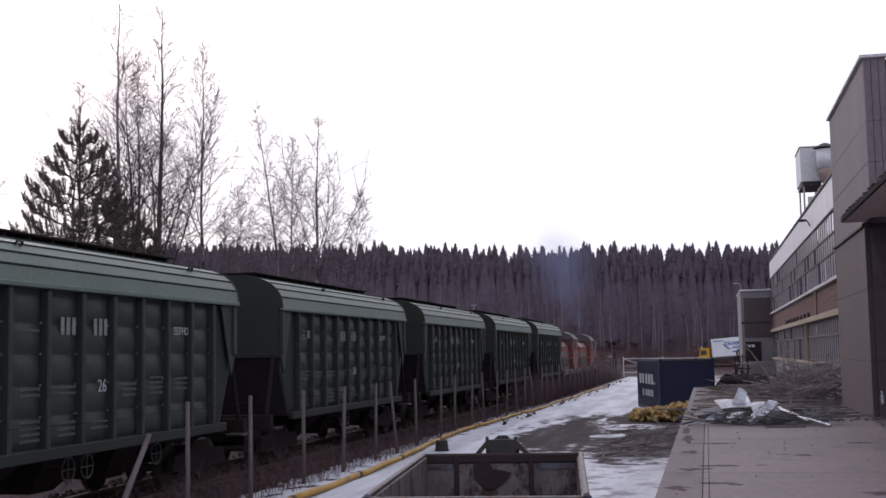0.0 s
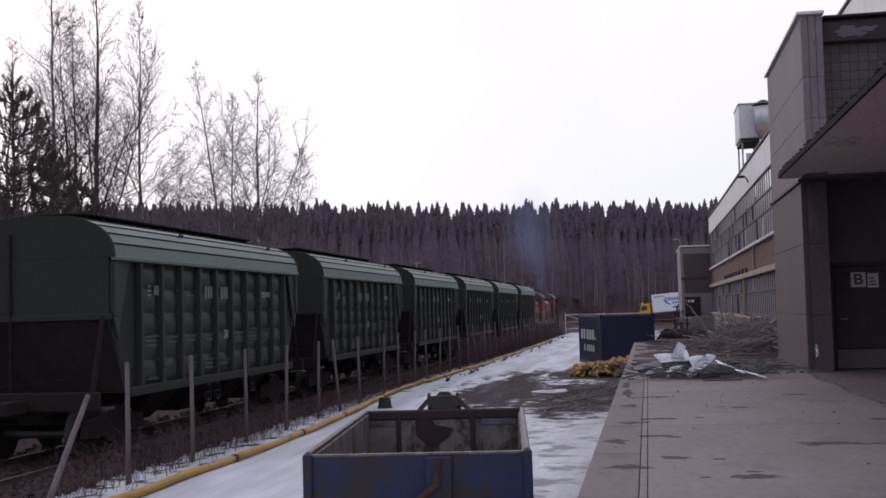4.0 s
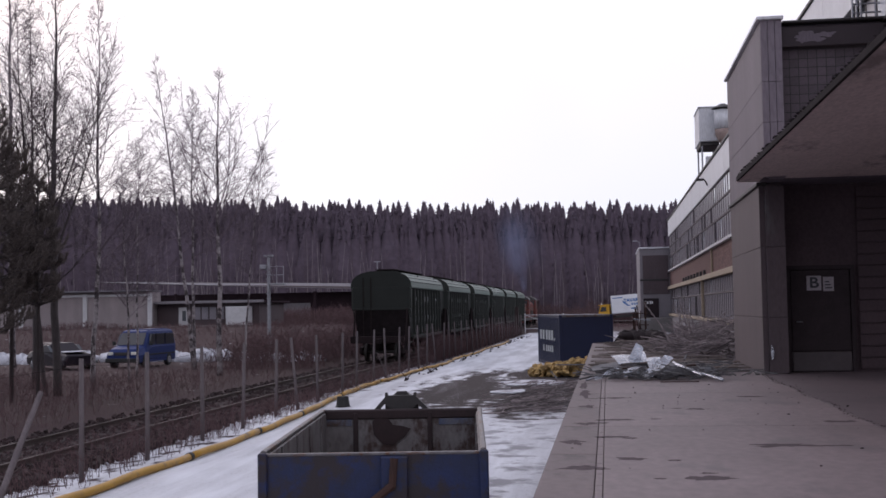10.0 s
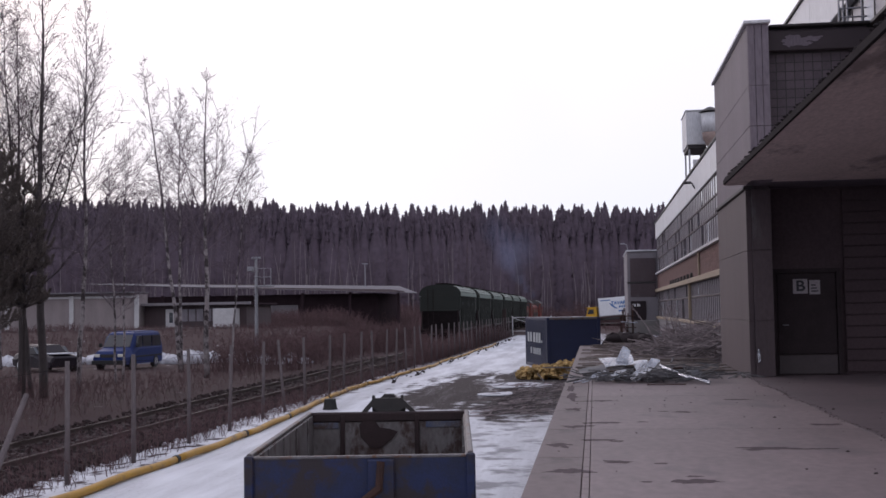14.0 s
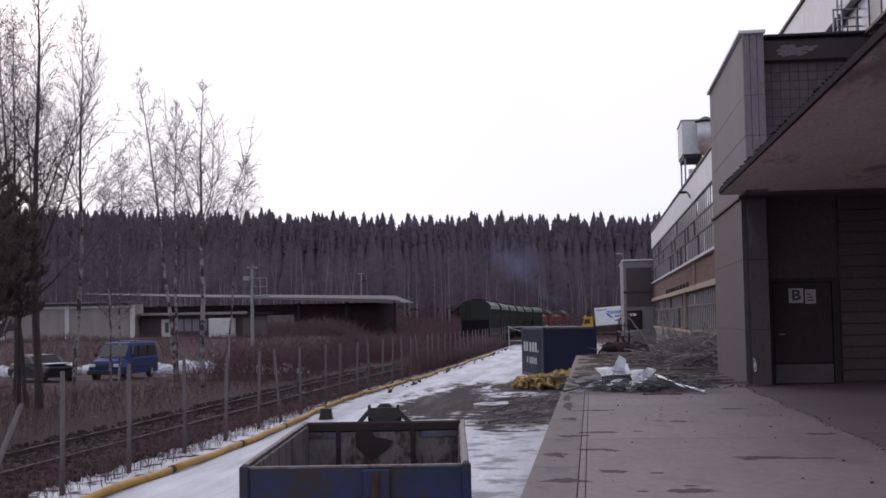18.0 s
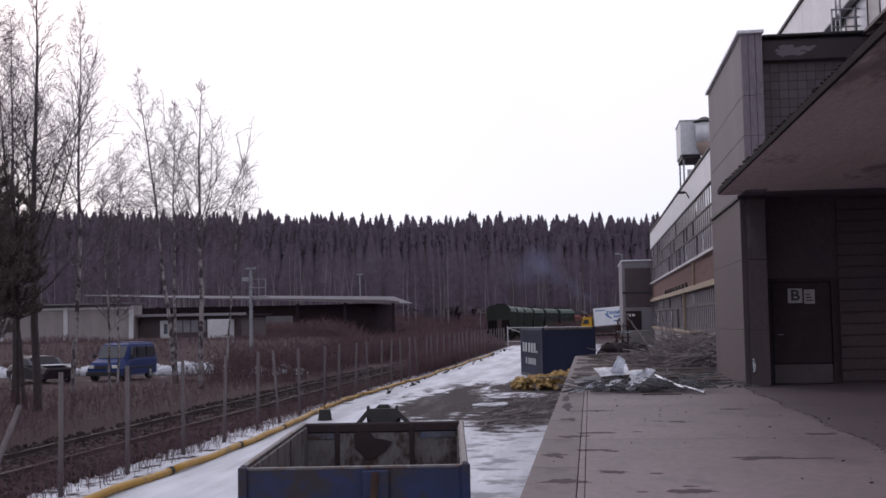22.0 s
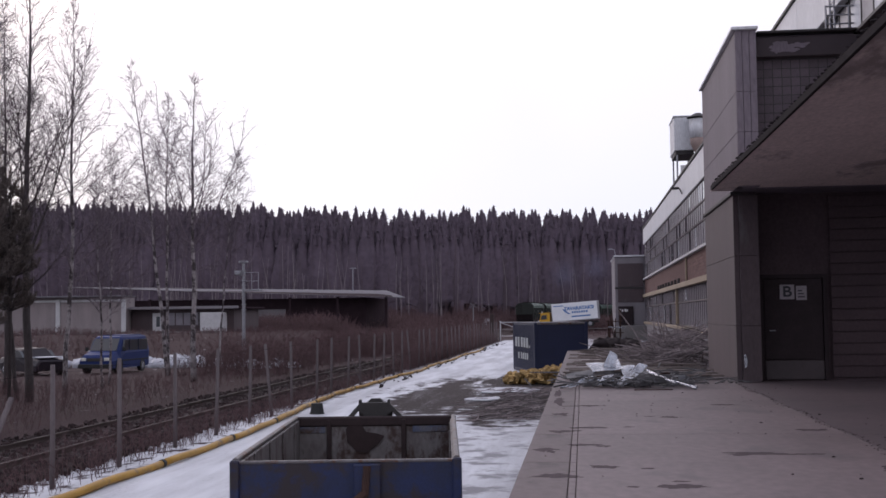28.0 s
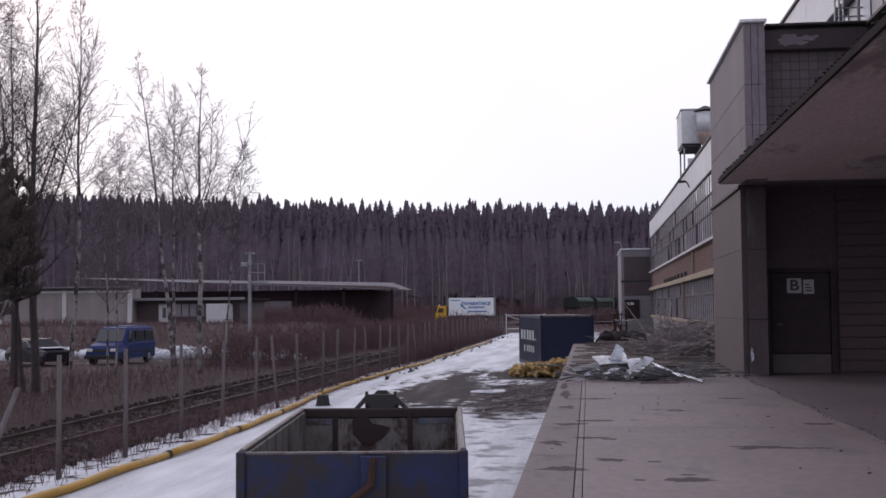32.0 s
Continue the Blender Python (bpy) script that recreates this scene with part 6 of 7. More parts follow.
scrub("left_thicket", [(-20, -14, 24, 56), (-30, -20, 30, 47)], 3200, 0.3, 1.2, 35, SCRUB, "thin brown undergrowth below the birches", 0.008, 4)


def forest():
    """Far spruce wood on the rising ground, with pale trunks along its edge."""
    q = random.Random(5)
    s, tr, dk = Shape(), Shape(), Shape()
    for row, (yy, cnt, hh) in enumerate(((250, 500, -3.2), (252.5, 520, -1.2), (255, 520, -0.5), (260, 360, 0.1), (270, 300, 0.5), (280, 260, 0.6), (292, 230, 0.6))):
        for i in range(cnt):
            x = -230 + 400 * (i + q.uniform(-0.9, 0.9)) / cnt
            y = yy + q.uniform(-0.6, 0.6) + 3 * noise.noise((x * 0.02, 3, 0))
            y += 26 * step(x, -60, 0)
            z0 = ground_z(x, y) - 0.3
            top = 2.75 + (22.2 - 0.035 * x + 1.5 * noise.noise((x * 0.03, 7, 0)) + 1.2 * noise.noise((x * 0.3, y, 1)) + hh) * y / 255.0 - 4.2 * q.random() ** 1.1
            h = top - z0
            r = q.uniform(1.9, 2.9)
            # ragged crown in skirts of drooping boughs; the metres below the tip set its width
            rings = [(h * 1.0, 1.0), (h * 0.8, 1.05), (17.0, 1.05)]
            d = 15.5
            while d > 0.8:
                w = 0.035 + 0.965 * min(1.0, d / 10.5) ** 1.0
                rings += [(d, w * 1.05), (d - 0.25, w * 0.88)]
                d -= 0.75 + 0.09 * d
            n, o = 8, len(s.v)
            for d, w in rings:
                for j in range(n):
                    a = 2 * math.pi * j / n + q.uniform(-0.2, 0.2)
                    k2 = r * w * q.uniform(0.9, 1.1)
                    s.v.append((x + k2 * math.cos(a), y + k2 * math.sin(a), top - d + q.uniform(-0.3, 0.3) * min(1, d / 3)))
            s.v.append((x, y, top))
            m = len(rings)
            for k in range(m - 1):
                s.f += [(o + k * n + j, o + k * n + (j + 1) % n, o + (k + 1) * n + (j + 1) % n, o + (k + 1) * n + j) for j in range(n)]
            s.f += [(o + (m - 1) * n + j, o + (m - 1) * n + (j + 1) % n, o + m * n) for j in range(n)]
            for k in range(16):
                d = 0.3 + 3.0 * q.random() if k < 16 else 3.0 + 15.0 * q.random()
                a = q.uniform(0, 6.28)
                rr = r * (0.12 + 0.52 * min(1, d / 5.0) + 0.5 * min(1, max(0, d - 5) / 4.0)) * q.uniform(1.0, 1.4)
                zt, w = top - d, 0.08 + 0.14 * rr
                ca, sa = math.cos(a), math.sin(a)
                o = len(s.v)
                s.v += [(x, y, zt + 0.25 * rr), (x + rr * 0.6 * ca - w * sa, y + rr * 0.6 * sa + w * ca, zt - 0.1 * rr), (x + rr * ca, y + rr * sa, zt - 0.1 * rr), (x + rr * 0.6 * ca + w * sa, y + rr * 0.6 * sa - w * ca, zt - 0.3 * rr)]
                s.f += [(o, o + 1, o + 2), (o, o + 2, o + 3)]
    # bare poles and thin stems in front of the wall of spruce
    for i in range(260):
        x = -190 + 300 * q.random()
        y = 242 + q.uniform(-3, 5) + 26 * step(x, -60, 0)
        h = q.uniform(7, 17) + q.uniform(0, 6.5)
        z0 = ground_z(x, y) - 0.3
        b = q.uniform(-0.4, 0.4)
        dk.tube([(x, y, z0), (x + b, y, z0 + h * 0.5), (x + b + q.gauss(0, 0.4), y, z0 + h)], [0.09, 0.08, 0.04], 4)
        for k in range(3):
            u = q.uniform(0.35, 1.0)
            p = Vector((x + b * u, y - 0.1, z0 + h * u))
            dk.blade(p, p + Vector((q.gauss(0, 0.7), 0, q.uniform(0.6, 2.2))), 0.06)
    for i in range(170):
        x = -130 + 190 * q.random()
        y = 237.5 + q.uniform(-1, 1) + 26 * step(x, -60, 0)
        h = q.uniform(8, 17)
        z0 = ground_z(x, y) - 0.3
        tr.tube([(x, y, z0), (x + q.gauss(0, 0.25), y, z0 + h * 0.5), (x + q.gauss(0, 0.5), y, z0 + h)], [0.085, 0.07, 0.03], 5)
    tagged(part("far_forest", s, SPRUCE, smooth=True), "dark spruce forest on a hillside", "forest", kind="stuff")
    tagged(part("forest_stems", dk, STEM), "thin brown bare stems along the forest edge", "tree trunks", kind="stuff")
    tagged(part("forest_trunks", tr, PALE_TRUNK), "pale birch and pine trunks along the forest edge", "tree trunks", kind="stuff")


forest()
scrub("forest_edge_brush", [(-190, -60, 236, 245), (-60, -30, 240, 252), (-30, 0, 250, 266), (0, 110, 258, 270)], 2600, 2.0, 5.0, 45, SCRUB, "dark brushwood along the foot of the forest", 0.05, 4)

# gate and level crossing
gt = thing("yard_gate", label="white tube gate at the end of the yard road", category="gate")
for x in (-8.7, -4.6):
    part("gate_post", Shape().cyl((x, 126.6, 0), (x, 126.6, 2.1), 0.07, n=8), WHITE_TRIM, gt)
for z in (0.5, 1.95):
    part("rail", Shape().cyl((-8.7, 126.6, z), (-4.6, 126.6, z), 0.04, n=6), WHITE_TRIM, gt)
part("brace", Shape().cyl((-8.7, 126.6, 1.95), (-4.6, 126.6, 0.5), 0.035, n=6), WHITE_TRIM, gt)
dk = thing("gate_pillar", label="dark wooden gate pillar", category="post")
part("pillar", Shape().cbox(-9.75, -9.35, 126.4, 126.8, -0.2, 2.85, 0.03), SLEEPER, dk)
xs = thing("crossing_sign", pose(-16.8, 184, 0.2), "red and white diagonal cross at the level crossing", "sign")
part("pole", Shape().cyl((0, 0, -0.4), (0, 0, 3.9), 0.06, n=6), GALV, xs)
for a in (35, -35):
    part("arm", Shape().cbox(-0.58, 0.58, -0.03, 0.03, -0.06, 0.06, 0.01), PANEL_PALE, xs, m=pose(0, -0.03 if a > 0 else 0.03, 4.1, 0, a, 0))
road = Shape()
for i in range(31):
    x = -60 + 4 * i
    y = 193 - 0.35 * max(0, x + 5)
    for dy in (-3.2, 3.2):
        road.v.append((x, y + dy, ground_z(x, y) + 0.35 * step(x, -60, -20) * (1 - step(x, 30, 50)) + 0.06))
road.f = [(2 * i, 2 * i + 2, 2 * i + 3, 2 * i + 1) for i in range(30)]
tagged(part("road", road, mat("wet_asphalt", (0.07, 0.065, 0.066), (0.05, 0.046, 0.046), 0.6, scale=0.6)), "wet asphalt road over the level crossing", "road", kind="structure")


# ---- rolling stock ----
def bogie(parent, y, r=0.475, base=1.85, z=0.0):
    b = part("bogie", Shape().cbox(-1.05, 1.05, y - 0.18, y + 0.18, 0.55, 0.85, 0.03), UNDER, parent)
    for s in (-1, 1):
        part("side_frame", Shape().prism(((y - 1.3, 0.42), (y - 1.2, 0.72), (y - 0.5, 0.78), (y - 0.35, 0.95), (y + 0.35, 0.95), (y + 0.5, 0.78), (y + 1.2, 0.72), (y + 1.3, 0.42), (y + 0.55, 0.40), (y + 0.35, 0.28), (y - 0.35, 0.28), (y - 0.55, 0.40)), "x", s * 0.98, s * 1.12), UNDER, b)
    for k in (-1, 1):
        ax = part("wheelset", Shape().cyl((-0.8, 0, 0), (0.8, 0, 0), 0.075, n=8), WHEEL, parent, m=pose(0, y + k * base / 2, r))
        for s in (-1, 1):
            part("wheel", Shape().cyl((s * 0.72, 0, 0), (s * 0.85, 0, 0), r, r * 0.97, 20), WHEEL, ax)
            part("axle_box", Shape().cbox(s * 1.0 - 0.09, s * 1.0 + 0.09, -0.12, 0.12, -0.12, 0.12, 0.03), UNDER, ax)
        SPIN.append((ax, y + k * base / 2, r))
    return b


SPIN = []


def roof_outline(w, z0, z1, n=12):
    pts = []
    for i in range(n + 1):
        t = math.pi * i / n
        pts.append((w * math.copysign(abs(math.cos(t)) ** 0.72, math.cos(t)), z0 + (z1 - z0) * math.sin(t) ** 0.85))
    return pts


def wagon():
    """Covered grain hopper; y runs along the track, z = 0 on the rail head."""
    w = thing("hopper_wagon", label="dark green grain hopper wagon with pale arched roof", category="railway wagon", group="train")
    HL, HW, EZ, TZ = 6.0, 1.52, 3.81, 4.64
    side = ((-HL, EZ), (HL, EZ), (HL, 2.75), (HL - 0.75, 1.2), (-HL + 0.75, 1.2), (-HL, 2.75))
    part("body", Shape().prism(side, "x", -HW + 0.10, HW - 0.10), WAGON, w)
    ro = roof_outline(HW + 0.06, EZ, TZ)
    # small pale block: a painted highlight for the corners of the side panels
    highlight = Shape().cbox(-0.012, 0.022, -0.018, 0.018, -0.016, 0.016, 0.005).mesh("bolt", DIM_INK)
    # pressed side panel: bulges between its welded edges
    pl = Shape()
    for a in range(7):
        for b in range(7):
            u, v = a / 3 - 1, b / 3 - 1
            pl.v.append((0.066 * (1 - abs(u) ** 2.6) * (1 - abs(v) ** 2.2), 0.485 * u, 0.236 * v))
    pl.f = [(a * 7 + b, (a + 1) * 7 + b, (a + 1) * 7 + b + 1, a * 7 + b + 1) for a in range(6) for b in range(6)]
    pillow = pl.mesh("pressed_panel", WAGON, True)
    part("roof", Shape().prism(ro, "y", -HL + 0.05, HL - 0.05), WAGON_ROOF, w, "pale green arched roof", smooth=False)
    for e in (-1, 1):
        part("roof_end", Shape().prism([(x * 1.006, EZ + (z - EZ) * 1.008) for x, z in ro], "y", e * (HL - 0.05), e * (HL + 0.02)), WAGON_SHADE, w)
        part("end_panel", Shape().cbox(-HW + 0.05, HW - 0.05, min(e * HL, e * (HL + 0.03)), max(e * HL, e * (HL + 0.03)), 2.72, EZ - 0.01, 0.01), WAGON_SHADE, w)
        part("end_beam", Shape().cbox(-HW, HW, min(e * HL, e * (HL + 0.07)), max(e * HL, e * (HL + 0.07)), 2.62, 2.74, 0.015), WAGON_SHADE, w)
        part("end_sill", Shape().cbox(-1.5, 1.5, min(e * 6.45, e * 6.65), max(e * 6.45, e * 6.65), 0.95, 1.3, 0.02), UNDER, w)
        part("coupler", Shape().cbox(-0.14, 0.14, min(e * 6.65, e * 7.34), max(e * 6.65, e * 7.34), 0.92, 1.18, 0.03), UNDER, w)
        for x in (-1.35, 1.35):
            part("end_post", Shape().cyl((x, e * 6.5, 1.3), (x, e * (HL + 0.04), 2.7), 0.05, n=6), UNDER, w)
        # added black sheet over the slope stands in for shade between wagons
        part("slope_sheet", Shape().add([(-1.4, e * 5.27, 1.22), (1.4, e * 5.27, 1.22), (1.4, e * 6.012, 2.64), (-1.4, e * 6.012, 2.64), (-1.4, e * 5.23, 1.24), (1.4, e * 5.23, 1.24), (1.4, e * 5.97, 2.66), (-1.4, e * 5.97, 2.66)], [(0, 1, 2, 3), (7, 6, 5, 4), (0, 4, 5, 1), (1, 5, 6, 2), (2, 6, 7, 3), (3, 7, 4, 0)]), FELT, w, "black slope sheet holding the shade between the wagons")
        part("ladder", Shape().box(-0.95, -0.91, min(e * 6.02, e * 6.08), max(e * 6.02, e * 6.08), 1.3, 4.3).box(-0.55, -0.51, min(e * 6.02, e * 6.08), max(e * 6.02, e * 6.08), 1.3, 4.3), UNDER, w)
    for k in range(1, 6):
        t = math.pi * k / 12
        for s in (-1, 1):
            x = s * (HW + 0.06) * math.cos(t) ** 0.72
            z = EZ + (TZ - EZ) * math.sin(t) ** 0.85
            part("roof_seam", Shape().cyl((x, -HL + 0.06, z), (x, HL - 0.06, z), 0.02, n=6), SEAM, w)
    for s in (-1, 1):
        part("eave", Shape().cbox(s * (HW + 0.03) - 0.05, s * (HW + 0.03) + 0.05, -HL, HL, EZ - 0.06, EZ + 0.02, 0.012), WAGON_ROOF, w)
        part("side_sill", Shape().cbox(s * HW - 0.06, s * HW + 0.06, -HL + 0.7, HL - 0.7, 1.12, 1.3, 0.015), WAGON_SHADE, w)
        for k in range(10):
            y = -4.72 + k * 1.049
            part("rib", Shape().cbox(min(s * (HW - 0.11), s * (HW + 0.05)), max(s * (HW - 0.11), s * (HW + 0.05)), y - 0.055, y + 0.055, 1.25, EZ - 0.08, 0.02), WAGON_RIB, w)
        for e in (-1, 1):
            part("corner_post", Shape().cbox(min(s * (HW - 0.07), s * (HW + 0.04)), max(s * (HW - 0.07), s * (HW + 0.04)), e * 5.86 - 0.09, e * 5.86 + 0.09, 2.7, EZ - 0.08, 0.015), WAGON, w)
        for r in range(5):
            for k in range(9):
                part("pressed_panel", pillow, WAGON, w, m=pose(s * (HW - 0.103), -4.72 + 1.049 * (k + 0.5), 1.545 + 0.478 * r, 0, 0, 0 if s > 0 else 180))
                if s > 0 and r:
                    part("bolt", highlight, DIM_INK, w, m=pose(HW - 0.05, -4.72 + 1.049 * (k + 1) - 0.13, 1.545 + 0.478 * (r - 0.5)))
    part("catwalk", Shape().cbox(-0.5, 0.5, -5.0, 5.0, TZ + 0.09, TZ + 0.13, 0.01), UNDER, w, "dark roof walkway")
    for k in range(14):
        y = -4.8 + k * 0.74
        part("walkway_foot", Shape().cbox(-0.45, 0.45, y - 0.04, y + 0.04, TZ - 0.06, TZ + 0.09, 0.01), UNDER, w)
    part("frame", Shape().cbox(-0.35, 0.35, -6.5, 6.5, 0.85, 1.2, 0.02), UNDER, w)
    for y in (-2.4, 0.0, 2.4):
        part("hopper_chute", Shape().add([(-1.2, y - 1.0, 1.2), (1.2, y - 1.0, 1.2), (1.2, y + 1.0, 1.2), (-1.2, y + 1.0, 1.2), (-0.5, y - 0.35, 0.45), (0.5, y - 0.35, 0.45), (0.5, y + 0.35, 0.45), (-0.5, y + 0.35, 0.45)], [(0, 1, 2, 3), (7, 6, 5, 4), (0, 4, 5, 1), (1, 5, 6, 2), (2, 6, 7, 3), (3, 7, 4, 0)]), UNDER, w)
    for y in (-2.1, 4.05):
        part("roof_eye", Shape().tube([(1.17, y, 4.28), (1.3, y, 4.46), (1.3, y + 0.16, 4.46), (1.17, y + 0.16, 4.28)], 0.022, 6), SEAM, w)
    wt, dim = None, Shape()

    def mark(sh, y0, y1, z, h, n):
        d = (y1 - y0) / n
        for i in range(n):
            if sh is None:
                part("number_bar", Shape().box(HW - 0.036, HW - 0.030, y0 + i * d, y0 + (i + 0.62) * d, z, z + h), NUMBER_INK, w, "worn white number bar")
            else:
                sh.box(HW - 0.036, HW - 0.030, y0 + i * d, y0 + (i + 0.62) * d, z, z + h)
    mark(wt, -1.14, -0.62, 3.05, 0.28, 3)
    mark(wt, -0.10, 0.42, 3.05, 0.28, 3)
    mark(wt, -3.98, -3.72, 3.1, 0.2, 3)
    for k in range(3):
        mark(wt, -4.28, -4.08, 3.08 + k * 0.09, 0.04, 1)
    for y, z, n, rows in ((-2.3, 3.08, 5, 1), (-4.4, 2.05, 5, 3), (-3.3, 2.1, 5, 2), (-2.25, 2.1, 5, 2), (-1.2, 2.1, 5, 2), (0.9, 2.0, 5, 3), (1.95, 2.0, 6, 4), (3.0, 2.05, 6, 3), (-2.25, 1.42, 6, 4), (-1.2, 1.45, 6, 3), (-0.15, 1.5, 6, 2), (-4.35, 1.38, 4, 1)):
        for r in range(rows):
            mark(dim, y, y + 0.55, z + r * 0.095, 0.042, n + 3)
    sm = part("stencil_marks", dim, DIM_INK, w, "small faded stencilled marks")
    sm["kind"] = "stuff"
    text_part("grain_word", "\u0417\u0415\u0420\u041d\u041e", 0.2, WHITE_INK, w, Matrix.Translation((HW - 0.034, 3.27, 3.16)) @ pose(0, 0, 0, 90, 0, 90), "white stencilled word")
    text_part("class_mark", "26", 0.3, WHITE_INK, w, Matrix.Translation((HW - 0.034, 0.2, 2.2)) @ pose(0, 0, 0, 90, 0, 90), "white stencilled figure")
    for y in (-0.55, 0.05, 2.6):
        ring = [(1.3, y + 0.2 * math.cos(k * math.pi / 8), 0.88 + 0.2 * math.sin(k * math.pi / 8)) for k in range(17)]
        hw = part("hand_wheel", Shape().tube(ring, 0.018, 5), RIM_DULL, w, "worn steel hand wheel")
        part("spoke", Shape().cyl((1.3, y - 0.2, 0.88), (1.3, y + 0.2, 0.88), 0.012, n=5).cyl((1.3, y, 0.68), (1.3, y, 1.08), 0.012, n=5), RIM_DULL, hw)
        part("spindle", Shape().cyl((0.5, y, 0.88), (1.3, y, 0.88), 0.02, n=6), UNDER, hw)
    for s in (-1, 1):
        for e in (-1, 1):
            part("corner_panel", Shape().prism(((e * 5.2, EZ - 0.07), (e * 5.98, EZ - 0.07), (e * 5.98, 2.78), (e * 5.72, 2.26)), "x", s * (HW - 0.05), s * (HW - 0.01)), WAGON, w)
            part("gusset", Shape().prism(((e * 4.85, EZ - 0.07), (e * 5.19, EZ - 0.07), (e * 5.71, 2.24), (e * 5.25, 1.32), (e * 4.85, 1.32)), "x", s * (HW - 0.13), s * (HW - 0.09)), WAGON_SHADE, w)
    for e in (-1, 1):
        part("end_step", Shape().cbox(1.2, 1.6, min(e * 6.1, e * 6.5), max(e * 6.1, e * 6.5), 0.95, 1.0, 0.01), RIM_DULL, w)
    bogie(w, -5.0)
    bogie(w, 5.0)
    return w


def loco():
    """Centre-cab diesel shunter."""
    l = thing("diesel_locomotive", label="orange-red diesel locomotive with cream stripes and dark roof", category="locomotive", group="train")
    part("frame", Shape().cbox(-1.45, 1.45, -6.6, 6.6, 0.95, 1.35, 0.03), LOCO_GREY, l)
    for a, b in ((-6.4, -0.6), (2.2, 6.4)):
        part("hood", Shape().prism(((-1.15, 1.35), (1.15, 1.35), (1.15, 3.05), (0.85, 3.4), (-0.85, 3.4), (-1.15, 3.05)), "y", a, b), LOCO_RED, l)
        part("stripe", Shape().cbox(-1.17, 1.17, a - 0.01, b + 0.01, 2.35, 2.62, 0.004), LOCO_CREAM, l)
        for k in range(int((b - a) / 0.7)):
            y = a + 0.35 + k * 0.7
            part("grille", Shape().cbox(1.15, 1.185, y - 0.25, y + 0.25, 1.55, 2.25, 0.008), LOCO_GREY, l)
        part("hood_top", Shape().cbox(-0.6, 0.6, a + 0.4, b - 0.4, 3.4, 3.55, 0.03), LOCO_GREY, l)
    part("cab", Shape().prism(((-1.48, 1.35), (1.48, 1.35), (1.48, 3.6), (-1.48, 3.6)), "y", -0.6, 2.2), LOCO_RED, l)
    part("cab_band", Shape().cbox(-1.5, 1.5, -0.63, 2.23, 2.5, 2.64, 0.006), LOCO_CREAM, l)
    part("cab_roof", Shape().prism(((-1.6, 3.6), (1.6, 3.6), (1.3, 3.95), (0.7, 4.2), (-0.7, 4.2), (-1.3, 3.95)), "y", -0.75, 2.35), LOCO_GREY, l, "sooty cab roof")
    for y in (-0.62, 2.2):
        for x in (-0.95, 0.0, 0.95):
            part("cab_window", Shape().cbox(x - 0.38, x + 0.38, y, y + 0.03, 2.85, 3.5, 0.01), CAR_GLASS, l)
    for s in (-1, 1):
        for y in (0.1, 1.2):
            part("side_window", Shape().cbox(min(s * 1.47, s * 1.5), max(s * 1.47, s * 1.5), y, y + 0.85, 2.85, 3.45, 0.01), CAR_GLASS, l)
        part("handrail", Shape().cyl((s * 1.42, -6.5, 2.2), (s * 1.42, 6.5, 2.2), 0.02, n=5), LOCO_CREAM, l)
        for k in range(8):
            part("rail_post", Shape().cyl((s * 1.42, -6.5 + k * 1.857, 1.35), (s * 1.42, -6.5 + k * 1.857, 2.2), 0.018, n=5), LOCO_CREAM, l)
    part("exhaust", Shape().cyl((0, 3.2, 3.5), (0, 3.2, 4.05), 0.22, n=10), LOCO_GREY, l)
    for e in (-1, 1):
        part("buffer_beam", Shape().cbox(-1.4, 1.4, min(e * 6.6, e * 6.75), max(e * 6.6, e * 6.75), 0.75, 1.35, 0.02), LOCO_RED, l)
        part("coupler", Shape().cbox(-0.14, 0.14, min(e * 6.75, e * 7.0), max(e * 6.75, e * 7.0), 0.92, 1.18, 0.03), UNDER, l)
        for x in (-0.8, 0.8):
            part("lamp", Shape().cyl((x, e * 6.4, 2.9), (x, e * 6.46, 2.9), 0.11, n=10), LAMP_GLASS, l)
    bogie(l, -4.3, 0.5, 2.0)
    bogie(l, 4.3, 0.5, 2.0)
    return l


def clone(ob, m):
    """A copy of a vehicle; its wheelsets are noted for turning."""
    c = copy_thing(ob, m)
    old, fresh = list(ob.children), list(c.children)
    for ax, y, r in [k for k in SPIN if k[0] in old]:
        twin = next(o for o in fresh if o.data == ax.data and (o.matrix_basis.translation - ax.matrix_basis.translation).length < 1e-4)
        SPIN.append((twin, y, r))
    return c


wagons = [wagon()]
wagons += [clone(wagons[0], pose(0, 0, 0)) for k in range(5)]
locos = [loco()]
locos.append(clone(locos[0], pose(0, 0, 0)))


